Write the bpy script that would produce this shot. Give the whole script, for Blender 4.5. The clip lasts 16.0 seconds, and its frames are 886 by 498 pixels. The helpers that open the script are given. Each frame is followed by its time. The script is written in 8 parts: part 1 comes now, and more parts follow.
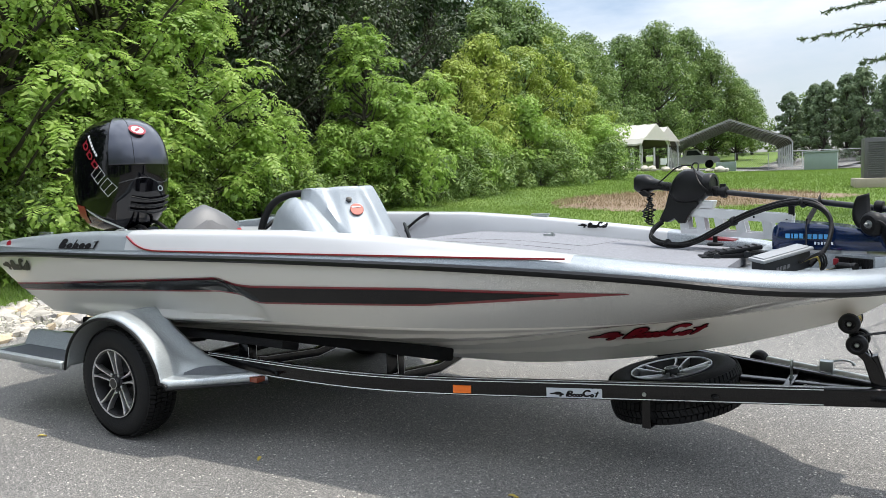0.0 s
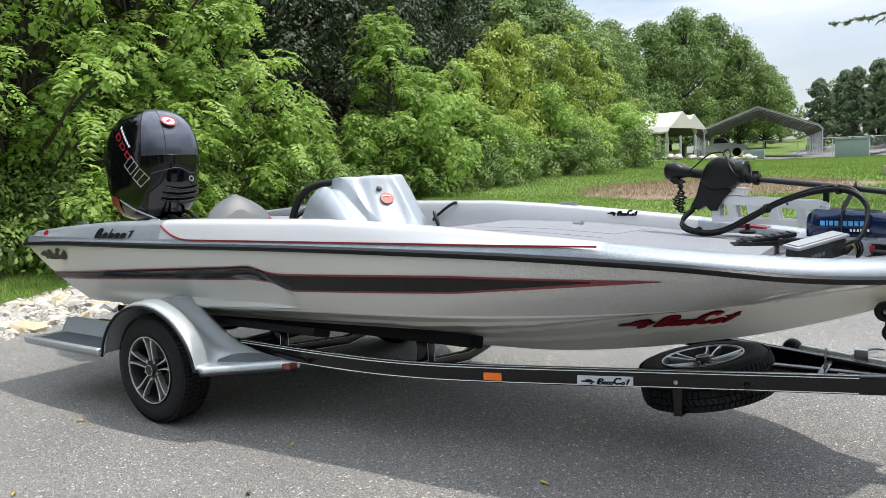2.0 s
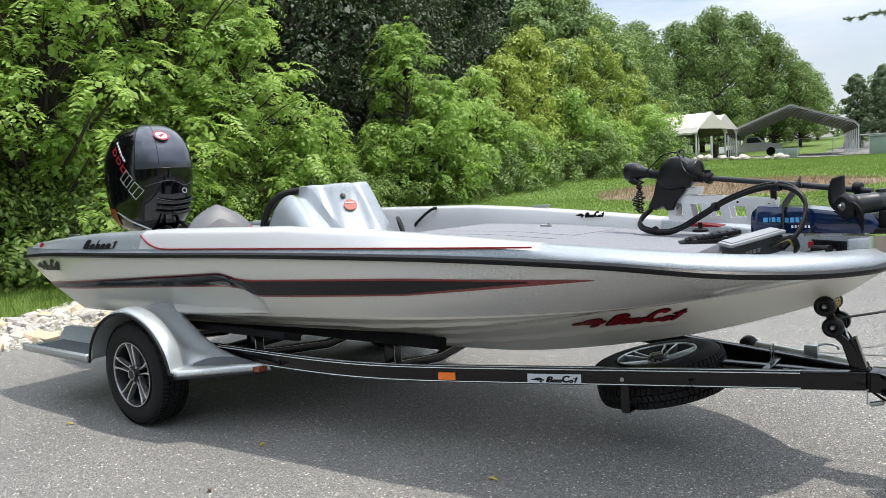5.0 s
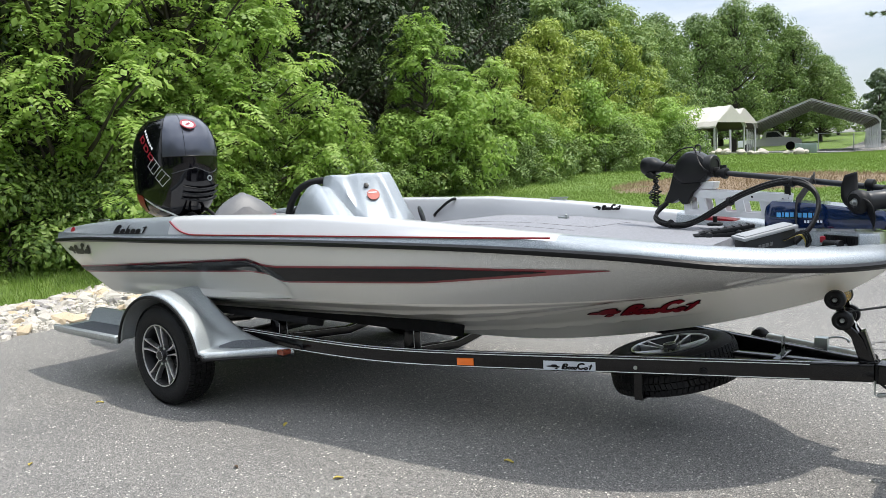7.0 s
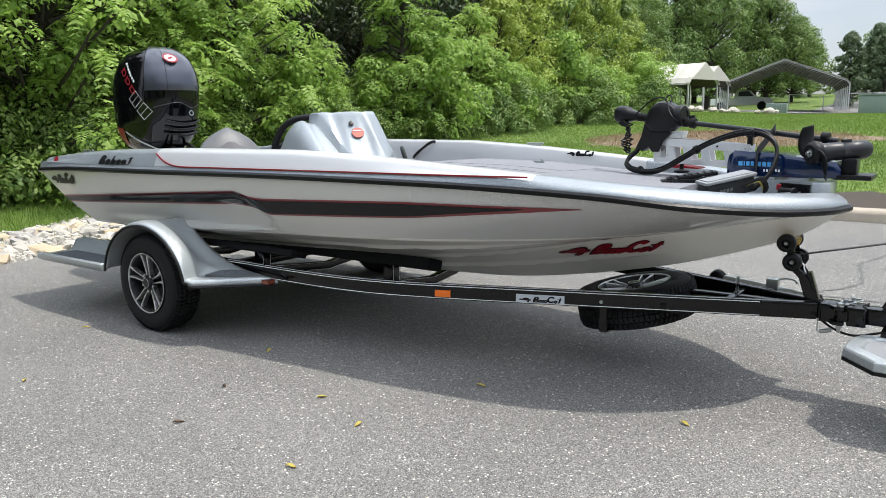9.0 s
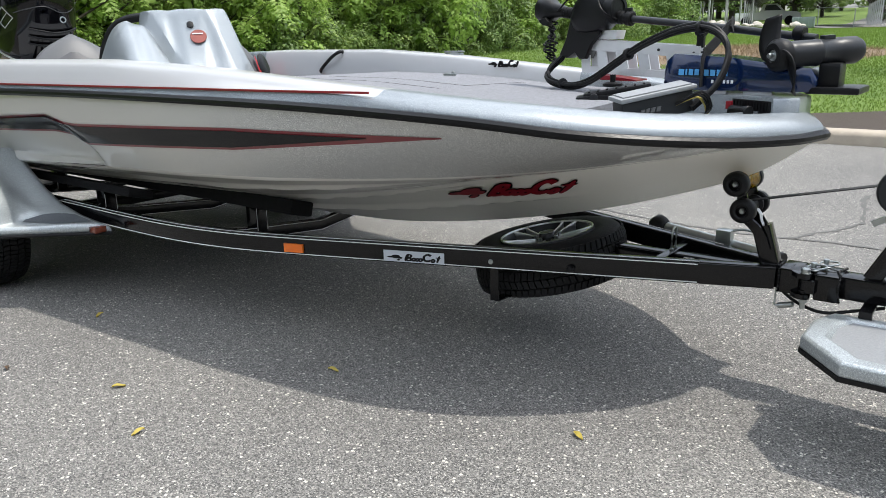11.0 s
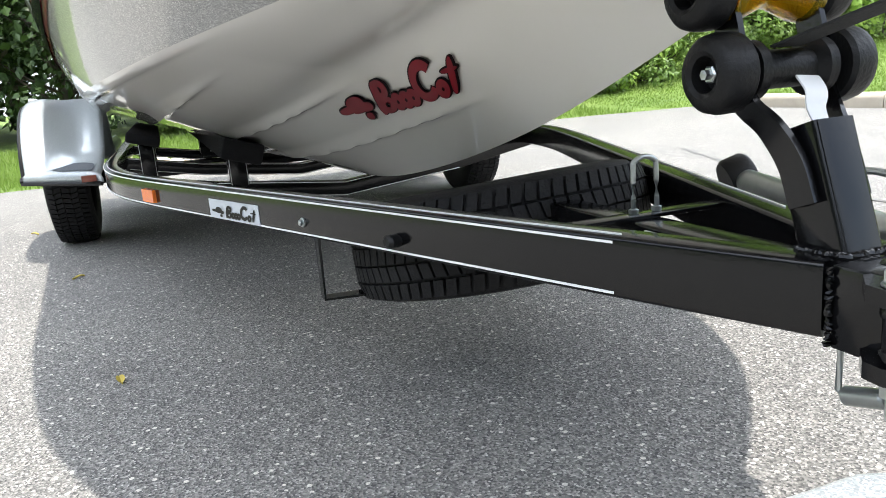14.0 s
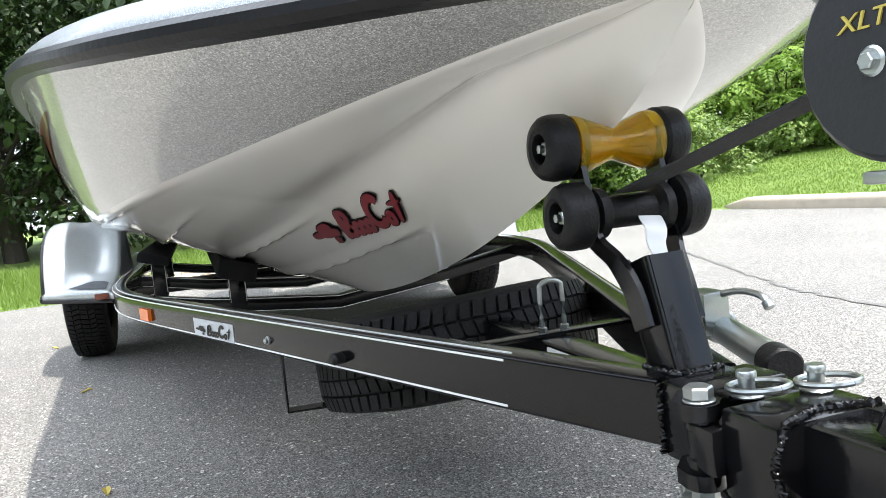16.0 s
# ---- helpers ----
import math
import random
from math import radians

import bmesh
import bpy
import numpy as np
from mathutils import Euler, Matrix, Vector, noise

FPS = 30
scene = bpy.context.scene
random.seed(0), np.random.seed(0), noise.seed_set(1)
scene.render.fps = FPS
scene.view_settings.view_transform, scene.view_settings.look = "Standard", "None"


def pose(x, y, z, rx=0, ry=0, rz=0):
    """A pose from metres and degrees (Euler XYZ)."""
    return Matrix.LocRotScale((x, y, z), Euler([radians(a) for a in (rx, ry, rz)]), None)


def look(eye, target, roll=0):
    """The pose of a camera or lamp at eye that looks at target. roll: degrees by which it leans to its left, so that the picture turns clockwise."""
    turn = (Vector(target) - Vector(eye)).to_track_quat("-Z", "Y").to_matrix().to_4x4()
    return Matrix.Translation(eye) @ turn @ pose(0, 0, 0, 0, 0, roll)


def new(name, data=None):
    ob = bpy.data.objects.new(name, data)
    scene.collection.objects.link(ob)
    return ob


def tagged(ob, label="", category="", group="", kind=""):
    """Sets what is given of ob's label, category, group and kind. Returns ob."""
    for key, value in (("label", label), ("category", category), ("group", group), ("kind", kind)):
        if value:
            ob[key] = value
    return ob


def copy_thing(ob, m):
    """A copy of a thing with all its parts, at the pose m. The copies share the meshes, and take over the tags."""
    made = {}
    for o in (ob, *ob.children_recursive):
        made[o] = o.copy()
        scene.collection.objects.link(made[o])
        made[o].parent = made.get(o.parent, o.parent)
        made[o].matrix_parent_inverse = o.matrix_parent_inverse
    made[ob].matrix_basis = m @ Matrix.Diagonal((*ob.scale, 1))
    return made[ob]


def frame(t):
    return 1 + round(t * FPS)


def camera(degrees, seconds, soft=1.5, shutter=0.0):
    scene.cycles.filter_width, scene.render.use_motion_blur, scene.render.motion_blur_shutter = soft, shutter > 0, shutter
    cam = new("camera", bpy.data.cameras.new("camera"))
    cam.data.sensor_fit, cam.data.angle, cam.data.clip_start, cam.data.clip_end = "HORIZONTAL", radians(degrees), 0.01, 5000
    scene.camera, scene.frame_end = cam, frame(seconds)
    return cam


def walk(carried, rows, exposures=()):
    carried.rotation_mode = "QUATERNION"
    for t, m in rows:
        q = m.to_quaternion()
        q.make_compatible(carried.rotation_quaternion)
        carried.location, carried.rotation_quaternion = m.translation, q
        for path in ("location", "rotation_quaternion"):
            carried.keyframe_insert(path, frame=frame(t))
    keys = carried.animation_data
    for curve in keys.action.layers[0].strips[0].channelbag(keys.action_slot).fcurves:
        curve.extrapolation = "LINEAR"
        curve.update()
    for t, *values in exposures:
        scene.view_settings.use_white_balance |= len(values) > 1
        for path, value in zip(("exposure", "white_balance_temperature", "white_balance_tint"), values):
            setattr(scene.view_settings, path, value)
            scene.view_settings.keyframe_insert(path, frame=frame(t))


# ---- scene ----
cam = camera(61.7, 16.0, soft=0.6)
PATH = [
    (0, (3.958, -3.767, 1.457), (2.878, -2.094, 1.273), -1.9),
    (0.5, (3.961, -3.769, 1.456), (2.873, -2.102, 1.259), -2.0),
    (1, (3.964, -3.773, 1.452), (2.859, -2.118, 1.246), -2.2),
    (1.5, (3.963, -3.781, 1.455), (2.841, -2.139, 1.244), -2.3),
    (2, (3.939, -3.801, 1.452), (2.807, -2.166, 1.243), -2.2),
    (2.5, (3.952, -3.817, 1.447), (2.826, -2.176, 1.247), -2.0),
    (3, (4.024, -3.78, 1.436), (2.911, -2.13, 1.247), -1.8),
    (3.5, (4.192, -3.701, 1.436), (3.081, -2.049, 1.252), -2.0),
    (4, (4.315, -3.657, 1.426), (3.179, -2.022, 1.238), -2.6),
    (4.2, (4.337, -3.639, 1.424), (3.178, -2.021, 1.234), -2.9),
    (6.3, (4.342, -3.677, 1.43), (3.113, -2.111, 1.243), -3.6),
    (6.5, (4.358, -3.679, 1.431), (3.128, -2.114, 1.238), -3.4),
    (7, (4.389, -3.764, 1.432), (3.149, -2.209, 1.223), -2.8),
    (7.3, (4.428, -3.856, 1.417), (3.165, -2.32, 1.196), -2.5),
    (7.5, (4.425, -3.937, 1.415), (3.164, -2.403, 1.178), -2.1),
    (8, (4.441, -3.998, 1.42), (3.18, -2.471, 1.146), -1.5),
    (8.5, (4.468, -4.01, 1.419), (3.238, -2.464, 1.108), -1.0),
    (9, (4.474, -3.969, 1.391), (3.306, -2.383, 1.045), -0.8),
    (9.5, (4.472, -3.817, 1.362), (3.373, -2.192, 0.972), -1.0),
    (10, (4.442, -3.586, 1.355), (3.372, -1.955, 0.913), -1.4),
    (10.2, (4.414, -3.452, 1.337), (3.342, -1.829, 0.87), -1.4),
    (12.3, (4.58, -1.447, 1.227), (3.055, -0.327, 0.58), -3.2),
    (12.5, (4.562, -1.274, 1.205), (2.983, -0.233, 0.556), -3.7),
    (13, (4.479, -0.904, 1.02), (2.786, -0.034, 0.404), -4.7),
    (13.5, (4.395, -0.684, 0.764), (2.62, 0.057, 0.216), -5.1),
    (14, (4.414, -0.672, 0.691), (2.58, -0.006, 0.251), -4.6),
    (14.5, (4.443, -0.662, 0.696), (2.573, -0.033, 0.369), -4.1),
    (15, (4.521, -0.644, 0.746), (2.634, -0.028, 0.501), -4.3),
    (15.5, (4.581, -0.561, 0.729), (2.689, 0.058, 0.539), -5.2),
    (16, (4.6, -0.551, 0.727), (2.707, 0.077, 0.569), -5.9),
]
walk(cam, [(t, look(eye, target, roll)) for t, eye, target, roll in PATH],
     [(0.0, 0.54), (7.0, 0.52), (9.5, 0.40), (10.2, 0.36), (12.3, 0.50), (13.0, 0.70), (13.6, 1.30), (14.2, 1.45), (16.0, 1.45)])

# ---- world, sun, exposure ----
SUN_DIR = Vector((0.33, 0.16, 1.0)).normalized()
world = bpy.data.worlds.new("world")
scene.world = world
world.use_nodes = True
wn = world.node_tree.nodes
wl = world.node_tree.links
sky = wn.new("ShaderNodeTexSky")
sky.sky_type = 'NISHITA'
sky.sun_disc = False
sky.sun_elevation = math.asin(SUN_DIR.z)
sky.sun_rotation = math.atan2(SUN_DIR.x, SUN_DIR.y)
sky.air_density, sky.dust_density, sky.ozone_density = 1.0, 2.0, 1.0
w_co = wn.new("ShaderNodeTexCoord")
w_map = wn.new("ShaderNodeMapping")
w_map.inputs["Scale"].default_value = (1.0, 1.0, 3.5)
w_noise = wn.new("ShaderNodeTexNoise")
w_noise.inputs["Scale"].default_value = 2.2
w_noise.inputs["Detail"].default_value = 7.0
w_noise.inputs["Roughness"].default_value = 0.6
w_ramp = wn.new("ShaderNodeValToRGB")
w_ramp.color_ramp.elements[0].position = 0.30
w_ramp.color_ramp.elements[1].position = 0.62
w_mix = wn.new("ShaderNodeMix")
w_mix.data_type = 'RGBA'
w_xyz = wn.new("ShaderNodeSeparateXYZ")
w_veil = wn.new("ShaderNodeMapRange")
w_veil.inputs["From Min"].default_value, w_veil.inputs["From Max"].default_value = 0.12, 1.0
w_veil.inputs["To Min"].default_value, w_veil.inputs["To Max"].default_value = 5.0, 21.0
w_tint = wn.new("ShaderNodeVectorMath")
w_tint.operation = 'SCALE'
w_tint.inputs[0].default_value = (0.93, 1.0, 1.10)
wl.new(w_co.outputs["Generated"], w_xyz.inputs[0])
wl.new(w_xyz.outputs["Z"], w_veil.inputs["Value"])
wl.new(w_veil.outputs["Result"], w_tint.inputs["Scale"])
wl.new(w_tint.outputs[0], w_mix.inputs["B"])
wl.new(w_co.outputs["Generated"], w_map.inputs["Vector"])
wl.new(w_map.outputs["Vector"], w_noise.inputs["Vector"])
wl.new(w_noise.outputs["Fac"], w_ramp.inputs["Fac"])
wl.new(w_ramp.outputs["Color"], w_mix.inputs["Factor"])
wl.new(sky.outputs["Color"], w_mix.inputs["A"])
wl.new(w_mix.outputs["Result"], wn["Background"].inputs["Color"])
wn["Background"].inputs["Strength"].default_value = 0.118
sun_data = bpy.data.lights.new("sun", 'SUN')
sun_data.energy = 2.8
sun_data.angle = radians(0.9)
sun_data.color = (1.0, 0.955, 0.88)
sun = new("sun", sun_data)
sun.matrix_world = look(SUN_DIR * 50, (0, 0, 0))


# ---- materials ----
def mat(name, color=(0.5, 0.5, 0.5), rough=0.5, metal=0.0, coat=0.0, vary=0.0, scale=8.0, bump=0.0, bscale=60.0, spec=0.5):
    """A surface with colour variation and fine relief."""
    m = bpy.data.materials.new(name)
    m.use_nodes = True
    n, l = m.node_tree.nodes, m.node_tree.links
    p = n["Principled BSDF"]
    p.inputs["Base Color"].default_value = (*color, 1)
    p.inputs["Roughness"].default_value = rough
    p.inputs["Metallic"].default_value = metal
    p.inputs["Coat Weight"].default_value = coat
    p.inputs["Coat Roughness"].default_value = 0.025
    p.inputs["Specular IOR Level"].default_value = spec
    co = n.new("ShaderNodeTexCoord")
    if vary:
        t1 = n.new("ShaderNodeTexNoise")
        t1.inputs["Scale"].default_value = scale
        t1.inputs["Detail"].default_value = 8.0
        t1.inputs["Roughness"].default_value = 0.65
        l.new(co.outputs["Object"], t1.inputs["Vector"])
        mx = n.new("ShaderNodeMix")
        mx.data_type = 'RGBA'
        mx.inputs["A"].default_value = (*[c * (1 - vary) for c in color], 1)
        mx.inputs["B"].default_value = (*[min(1, c * (1 + vary)) for c in color], 1)
        l.new(t1.outputs["Fac"], mx.inputs["Factor"])
        l.new(mx.outputs["Result"], p.inputs["Base Color"])
    if bump:
        t2 = n.new("ShaderNodeTexNoise")
        t2.inputs["Scale"].default_value = bscale
        t2.inputs["Detail"].default_value = 5.0
        l.new(co.outputs["Object"], t2.inputs["Vector"])
        b = n.new("ShaderNodeBump")
        b.inputs["Strength"].default_value = bump
        b.inputs["Distance"].default_value = 0.01
        l.new(t2.outputs["Fac"], b.inputs["Height"])
        l.new(b.outputs["Normal"], p.inputs["Normal"])
    return m


def ramp(n, stops):
    r = n.new("ShaderNodeValToRGB")
    e = r.color_ramp.elements
    e[0].position, e[0].color = stops[0][0], (*stops[0][1], 1)
    e[1].position, e[1].color = stops[-1][0], (*stops[-1][1], 1)
    for pos, col in stops[1:-1]:
        x = e.new(pos)
        x.color = (*col, 1)
    return r


def flake(name, dark, light, metal=0.55, rough=0.32, fade=None, grain=520.0, coat=1.0):
    """Gel coat with metal flakes under a clear coat; fade: (x0, x1, colour) a sprayed fade along the boat."""
    m = mat(name, dark, rough, metal, coat=coat)
    n, l = m.node_tree.nodes, m.node_tree.links
    p = n["Principled BSDF"]
    co = n.new("ShaderNodeTexCoord")
    v = n.new("ShaderNodeTexVoronoi")
    v.inputs["Scale"].default_value = grain
    l.new(co.outputs["Object"], v.inputs["Vector"])
    sp = n.new("ShaderNodeSeparateColor")
    l.new(v.outputs["Color"], sp.inputs["Color"])
    r = ramp(n, [(0.0, dark), (0.5, [0.5 * (a + b) for a, b in zip(dark, light)]), (0.90, light), (1.0, [min(1, c * 1.35) for c in light])])
    l.new(sp.outputs["Red"], r.inputs["Fac"])
    col = r.outputs["Color"]
    vec = n.new("ShaderNodeVectorMath")
    vec.operation = 'SUBTRACT'
    l.new(v.outputs["Color"], vec.inputs[0])
    vec.inputs[1].default_value = (0.5, 0.5, 0.5)
    sc = n.new("ShaderNodeVectorMath")
    sc.operation = 'SCALE'
    sc.inputs["Scale"].default_value = 0.22
    l.new(vec.outputs[0], sc.inputs[0])
    geo = n.new("ShaderNodeNewGeometry")
    add = n.new("ShaderNodeVectorMath")
    l.new(geo.outputs["Normal"], add.inputs[0])
    l.new(sc.outputs[0], add.inputs[1])
    nrm = n.new("ShaderNodeVectorMath")
    nrm.operation = 'NORMALIZE'
    l.new(add.outputs[0], nrm.inputs[0])
    if fade:
        x0, x1, plain = fade
        xyz = n.new("ShaderNodeSeparateXYZ")
        l.new(geo.outputs["Position"], xyz.inputs[0])
        mr = n.new("ShaderNodeMapRange")
        mr.interpolation_type = 'SMOOTHSTEP'
        mr.inputs["From Min"].default_value = x0
        mr.inputs["From Max"].default_value = x1
        l.new(xyz.outputs["X"], mr.inputs["Value"])
        mx = n.new("ShaderNodeMix")
        mx.data_type = 'RGBA'
        mx.inputs["A"].default_value = (*plain, 1)
        l.new(mr.outputs["Result"], mx.inputs["Factor"])
        l.new(col, mx.inputs["B"])
        col = mx.outputs["Result"]
        mm = n.new("ShaderNodeMath")
        mm.operation = 'MULTIPLY'
        mm.inputs[1].default_value = metal
        l.new(mr.outputs["Result"], mm.inputs[0])
        l.new(mm.outputs[0], p.inputs["Metallic"])
        nm = n.new("ShaderNodeMix")
        nm.data_type = 'VECTOR'
        l.new(mr.outputs["Result"], nm.inputs["Factor"])
        l.new(geo.outputs["Normal"], nm.inputs["A"])
        l.new(nrm.outputs[0], nm.inputs["B"])
        l.new(nm.outputs["Result"], p.inputs["Normal"])
    else:
        l.new(nrm.outputs[0], p.inputs["Normal"])
    l.new(col, p.inputs["Base Color"])
    return m


def asphalt_material():
    m = mat("asphalt", (0.2, 0.2, 0.2), 0.9)
    n, l = m.node_tree.nodes, m.node_tree.links
    p = n["Principled BSDF"]
    co = n.new("ShaderNodeTexCoord")
    big = n.new("ShaderNodeTexNoise")
    big.inputs["Scale"].default_value = 0.7
    big.inputs["Detail"].default_value = 6.0
    v = n.new("ShaderNodeTexVoronoi")
    v.inputs["Scale"].default_value = 225.0
    v.inputs["Randomness"].default_value = 1.0
    fine = n.new("ShaderNodeTexNoise")
    fine.inputs["Scale"].default_value = 150.0
    fine.inputs["Detail"].default_value = 4.0
    for t in (big, v, fine):
        l.new(co.outputs["Object"], t.inputs["Vector"])
    sp = n.new("ShaderNodeSeparateColor")
    l.new(v.outputs["Color"], sp.inputs["Color"])
    chips = ramp(n, [(0.0, (0.055, 0.055, 0.056)), (0.35, (0.135, 0.134, 0.132)), (0.7, (0.205, 0.202, 0.197)), (0.92, (0.285, 0.279, 0.268)), (1.0, (0.47, 0.46, 0.44))])
    l.new(sp.outputs["Red"], chips.inputs["Fac"])
    tone = ramp(n, [(0.3, (0.875, 0.86, 0.835)), (0.7, (1.135, 1.11, 1.05))])
    l.new(big.outputs["Fac"], tone.inputs["Fac"])
    # sparse large pale stones
    v2 = n.new("ShaderNodeTexVoronoi")
    v2.inputs["Scale"].default_value = 72.0
    l.new(co.outputs["Object"], v2.inputs["Vector"])
    sp2 = n.new("ShaderNodeSeparateColor")
    l.new(v2.outputs["Color"], sp2.inputs["Color"])
    pick = n.new("ShaderNodeMath")
    pick.operation = 'GREATER_THAN'
    pick.inputs[1].default_value = 0.93
    l.new(sp2.outputs["Green"], pick.inputs[0])
    near_ = n.new("ShaderNodeMath")
    near_.operation = 'LESS_THAN'
    near_.inputs[1].default_value = 0.38
    l.new(v2.outputs["Distance"], near_.inputs[0])
    both = n.new("ShaderNodeMath")
    both.operation = 'MULTIPLY'
    l.new(pick.outputs[0], both.inputs[0])
    l.new(near_.outputs[0], both.inputs[1])
    stones = n.new("ShaderNodeMix")
    stones.data_type = 'RGBA'
    stones.inputs["B"].default_value = (0.58, 0.56, 0.52, 1)
    l.new(both.outputs[0], stones.inputs["Factor"])
    l.new(chips.outputs["Color"], stones.inputs["A"])
    grain = ramp(n, [(0.3, (0.70, 0.70, 0.70)), (0.7, (1.26, 1.26, 1.26))])
    l.new(fine.outputs["Fac"], grain.inputs["Fac"])
    mul = n.new("ShaderNodeMix")
    mul.data_type, mul.blend_type = 'RGBA', 'MULTIPLY'
    mul.inputs["Factor"].default_value = 1.0
    l.new(stones.outputs["Result"], mul.inputs["A"])
    l.new(tone.outputs["Color"], mul.inputs["B"])
    mul2 = n.new("ShaderNodeMix")
    mul2.data_type, mul2.blend_type = 'RGBA', 'MULTIPLY'
    mul2.inputs["Factor"].default_value = 1.0
    l.new(mul.outputs["Result"], mul2.inputs["A"])
    l.new(grain.outputs["Color"], mul2.inputs["B"])
    l.new(mul2.outputs["Result"], p.inputs["Base Color"])
    b = n.new("ShaderNodeBump")
    b.inputs["Strength"].default_value = 0.7
    b.inputs["Distance"].default_value = 0.004
    l.new(v.outputs["Distance"], b.inputs["Height"])
    b2 = n.new("ShaderNodeBump")
    b2.inputs["Strength"].default_value = 0.35
    b2.inputs["Distance"].default_value = 0.003
    l.new(fine.outputs["Fac"], b2.inputs["Height"])
    l.new(b.outputs["Normal"], b2.inputs["Normal"])
    l.new(b2.outputs["Normal"], p.inputs["Normal"])
    return m


def leaf_material(name, dark, mid, light, through_=0.42):
    """Foliage: each leaf its own green, broad patches of tone, light shining through."""
    m = mat(name, mid, 0.52)
    n, l = m.node_tree.nodes, m.node_tree.links
    p = n["Principled BSDF"]
    geo = n.new("ShaderNodeNewGeometry")
    r = ramp(n, [(0.0, dark), (0.5, mid), (1.0, light)])
    info = n.new("ShaderNodeObjectInfo")
    patch = n.new("ShaderNodeTexNoise")
    patch.inputs["Scale"].default_value = 0.75
    patch.inputs["Detail"].default_value = 2.0
    l.new(geo.outputs["Position"], patch.inputs["Vector"])
    acc = None
    for out, wt in ((geo.outputs["Random Per Island"], 0.35), (info.outputs["Random"], 0.25), (patch.outputs["Fac"], 0.42)):
        ma = n.new("ShaderNodeMath")
        ma.operation = 'MULTIPLY_ADD'
        ma.inputs[1].default_value = wt
        ma.inputs[2].default_value = 0.0
        l.new(out, ma.inputs[0])
        if acc:
            l.new(acc, ma.inputs[2])
        acc = ma.outputs[0]
    l.new(acc, r.inputs["Fac"])
    l.new(r.outputs["Color"], p.inputs["Base Color"])
    tr = n.new("ShaderNodeBsdfTranslucent")
    l.new(r.outputs["Color"], tr.inputs["Color"])
    ms = n.new("ShaderNodeMixShader")
    ms.inputs[0].default_value = through_
    l.new(p.outputs[0], ms.inputs[1])
    l.new(tr.outputs[0], ms.inputs[2])
    l.new(ms.outputs[0], n["Material Output"].inputs["Surface"])
    return m


def grass_ground_material():
    m = mat("lawn", (0.1, 0.15, 0.04), 0.95)
    n, l = m.node_tree.nodes, m.node_tree.links
    p = n["Principled BSDF"]
    co = n.new("ShaderNodeTexCoord")
    a = n.new("ShaderNodeTexNoise")
    a.inputs["Scale"].default_value = 0.6
    a.inputs["Detail"].default_value = 9.0
    b = n.new("ShaderNodeTexNoise")
    b.inputs["Scale"].default_value = 22.0
    b.inputs["Detail"].default_value = 6.0
    for t in (a, b):
        l.new(co.outputs["Object"], t.inputs["Vector"])
    r1 = ramp(n, [(0.3, (0.085, 0.15, 0.026)), (0.55, (0.14, 0.215, 0.042)), (0.75, (0.18, 0.24, 0.065))])
    r2 = ramp(n, [(0.3, (0.55, 0.6, 0.5)), (0.7, (1.25, 1.2, 1.1))])
    l.new(a.outputs["Fac"], r1.inputs["Fac"])
    l.new(b.outputs["Fac"], r2.inputs["Fac"])
    mul = n.new("ShaderNodeMix")
    mul.data_type, mul.blend_type = 'RGBA', 'MULTIPLY'
    mul.inputs["Factor"].default_value = 1.0
    l.new(r1.outputs["Color"], mul.inputs["A"])
    l.new(r2.outputs["Color"], mul.inputs["B"])
    l.new(mul.outputs["Result"], p.inputs["Base Color"])
    bp = n.new("ShaderNodeBump")
    bp.inputs["Strength"].default_value = 0.9
    bp.inputs["Distance"].default_value = 0.05
    l.new(b.outputs["Fac"], bp.inputs["Height"])
    l.new(bp.outputs["Normal"], p.inputs["Normal"])
    return m


ASPHALT = asphalt_material()
LAWN = grass_ground_material()
SILVER = flake("silver_flake_gelcoat", (0.18, 0.20, 0.215), (0.37, 0.405, 0.43), 0.45, 0.42, grain=760.0, coat=0.45)
HULL_SIDE = flake("hull_side_gelcoat", (0.30, 0.30, 0.295), (0.72, 0.715, 0.69), 0.25, 0.35, (1.4, 2.5, (0.53, 0.515, 0.47)))
FENDER = flake("fender_flake_gelcoat", (0.26, 0.285, 0.295), (0.52, 0.555, 0.56), 0.4, 0.36, grain=600.0, coat=0.6)
CREAM = mat("cream_gelcoat", (0.87, 0.845, 0.79), 0.28, coat=1.0, vary=0.03, scale=2.0)
CAPWHITE = mat("white_gelcoat", (0.47, 0.475, 0.485), 0.3, coat=0.5, vary=0.03, scale=3.0)
STRIPE_BLACK = mat("black_stripe", (0.008, 0.008, 0.009), 0.12, coat=0.0, vary=0.2, scale=5.0, spec=0.3)
STRIPE_RED = mat("red_stripe", (0.17, 0.004, 0.012), 0.3, coat=0.8, vary=0.1, scale=5.0)
RED_TRIM = mat("red_decal", (0.24, 0.006, 0.016), 0.35, coat=0.15, vary=0.1, scale=30.0)
DECAL_BLACK = mat("black_decal", (0.006, 0.006, 0.007), 0.4, vary=0.1, scale=30.0, spec=0.2)
BLACK_RUBBER = mat("black_rubber", (0.006, 0.006, 0.0065), 0.45, vary=0.25, scale=12.0, bump=0.15, bscale=200.0, spec=0.25)
RUB_RAIL = mat("rub_rail_vinyl", (0.005, 0.005, 0.006), 0.32, vary=0.2, scale=6.0, bump=0.08, bscale=80.0, spec=0.3)
TYRE = mat("tyre_rubber", (0.010, 0.010, 0.0105), 0.7, vary=0.3, scale=9.0, bump=0.3, bscale=150.0, spec=0.25)
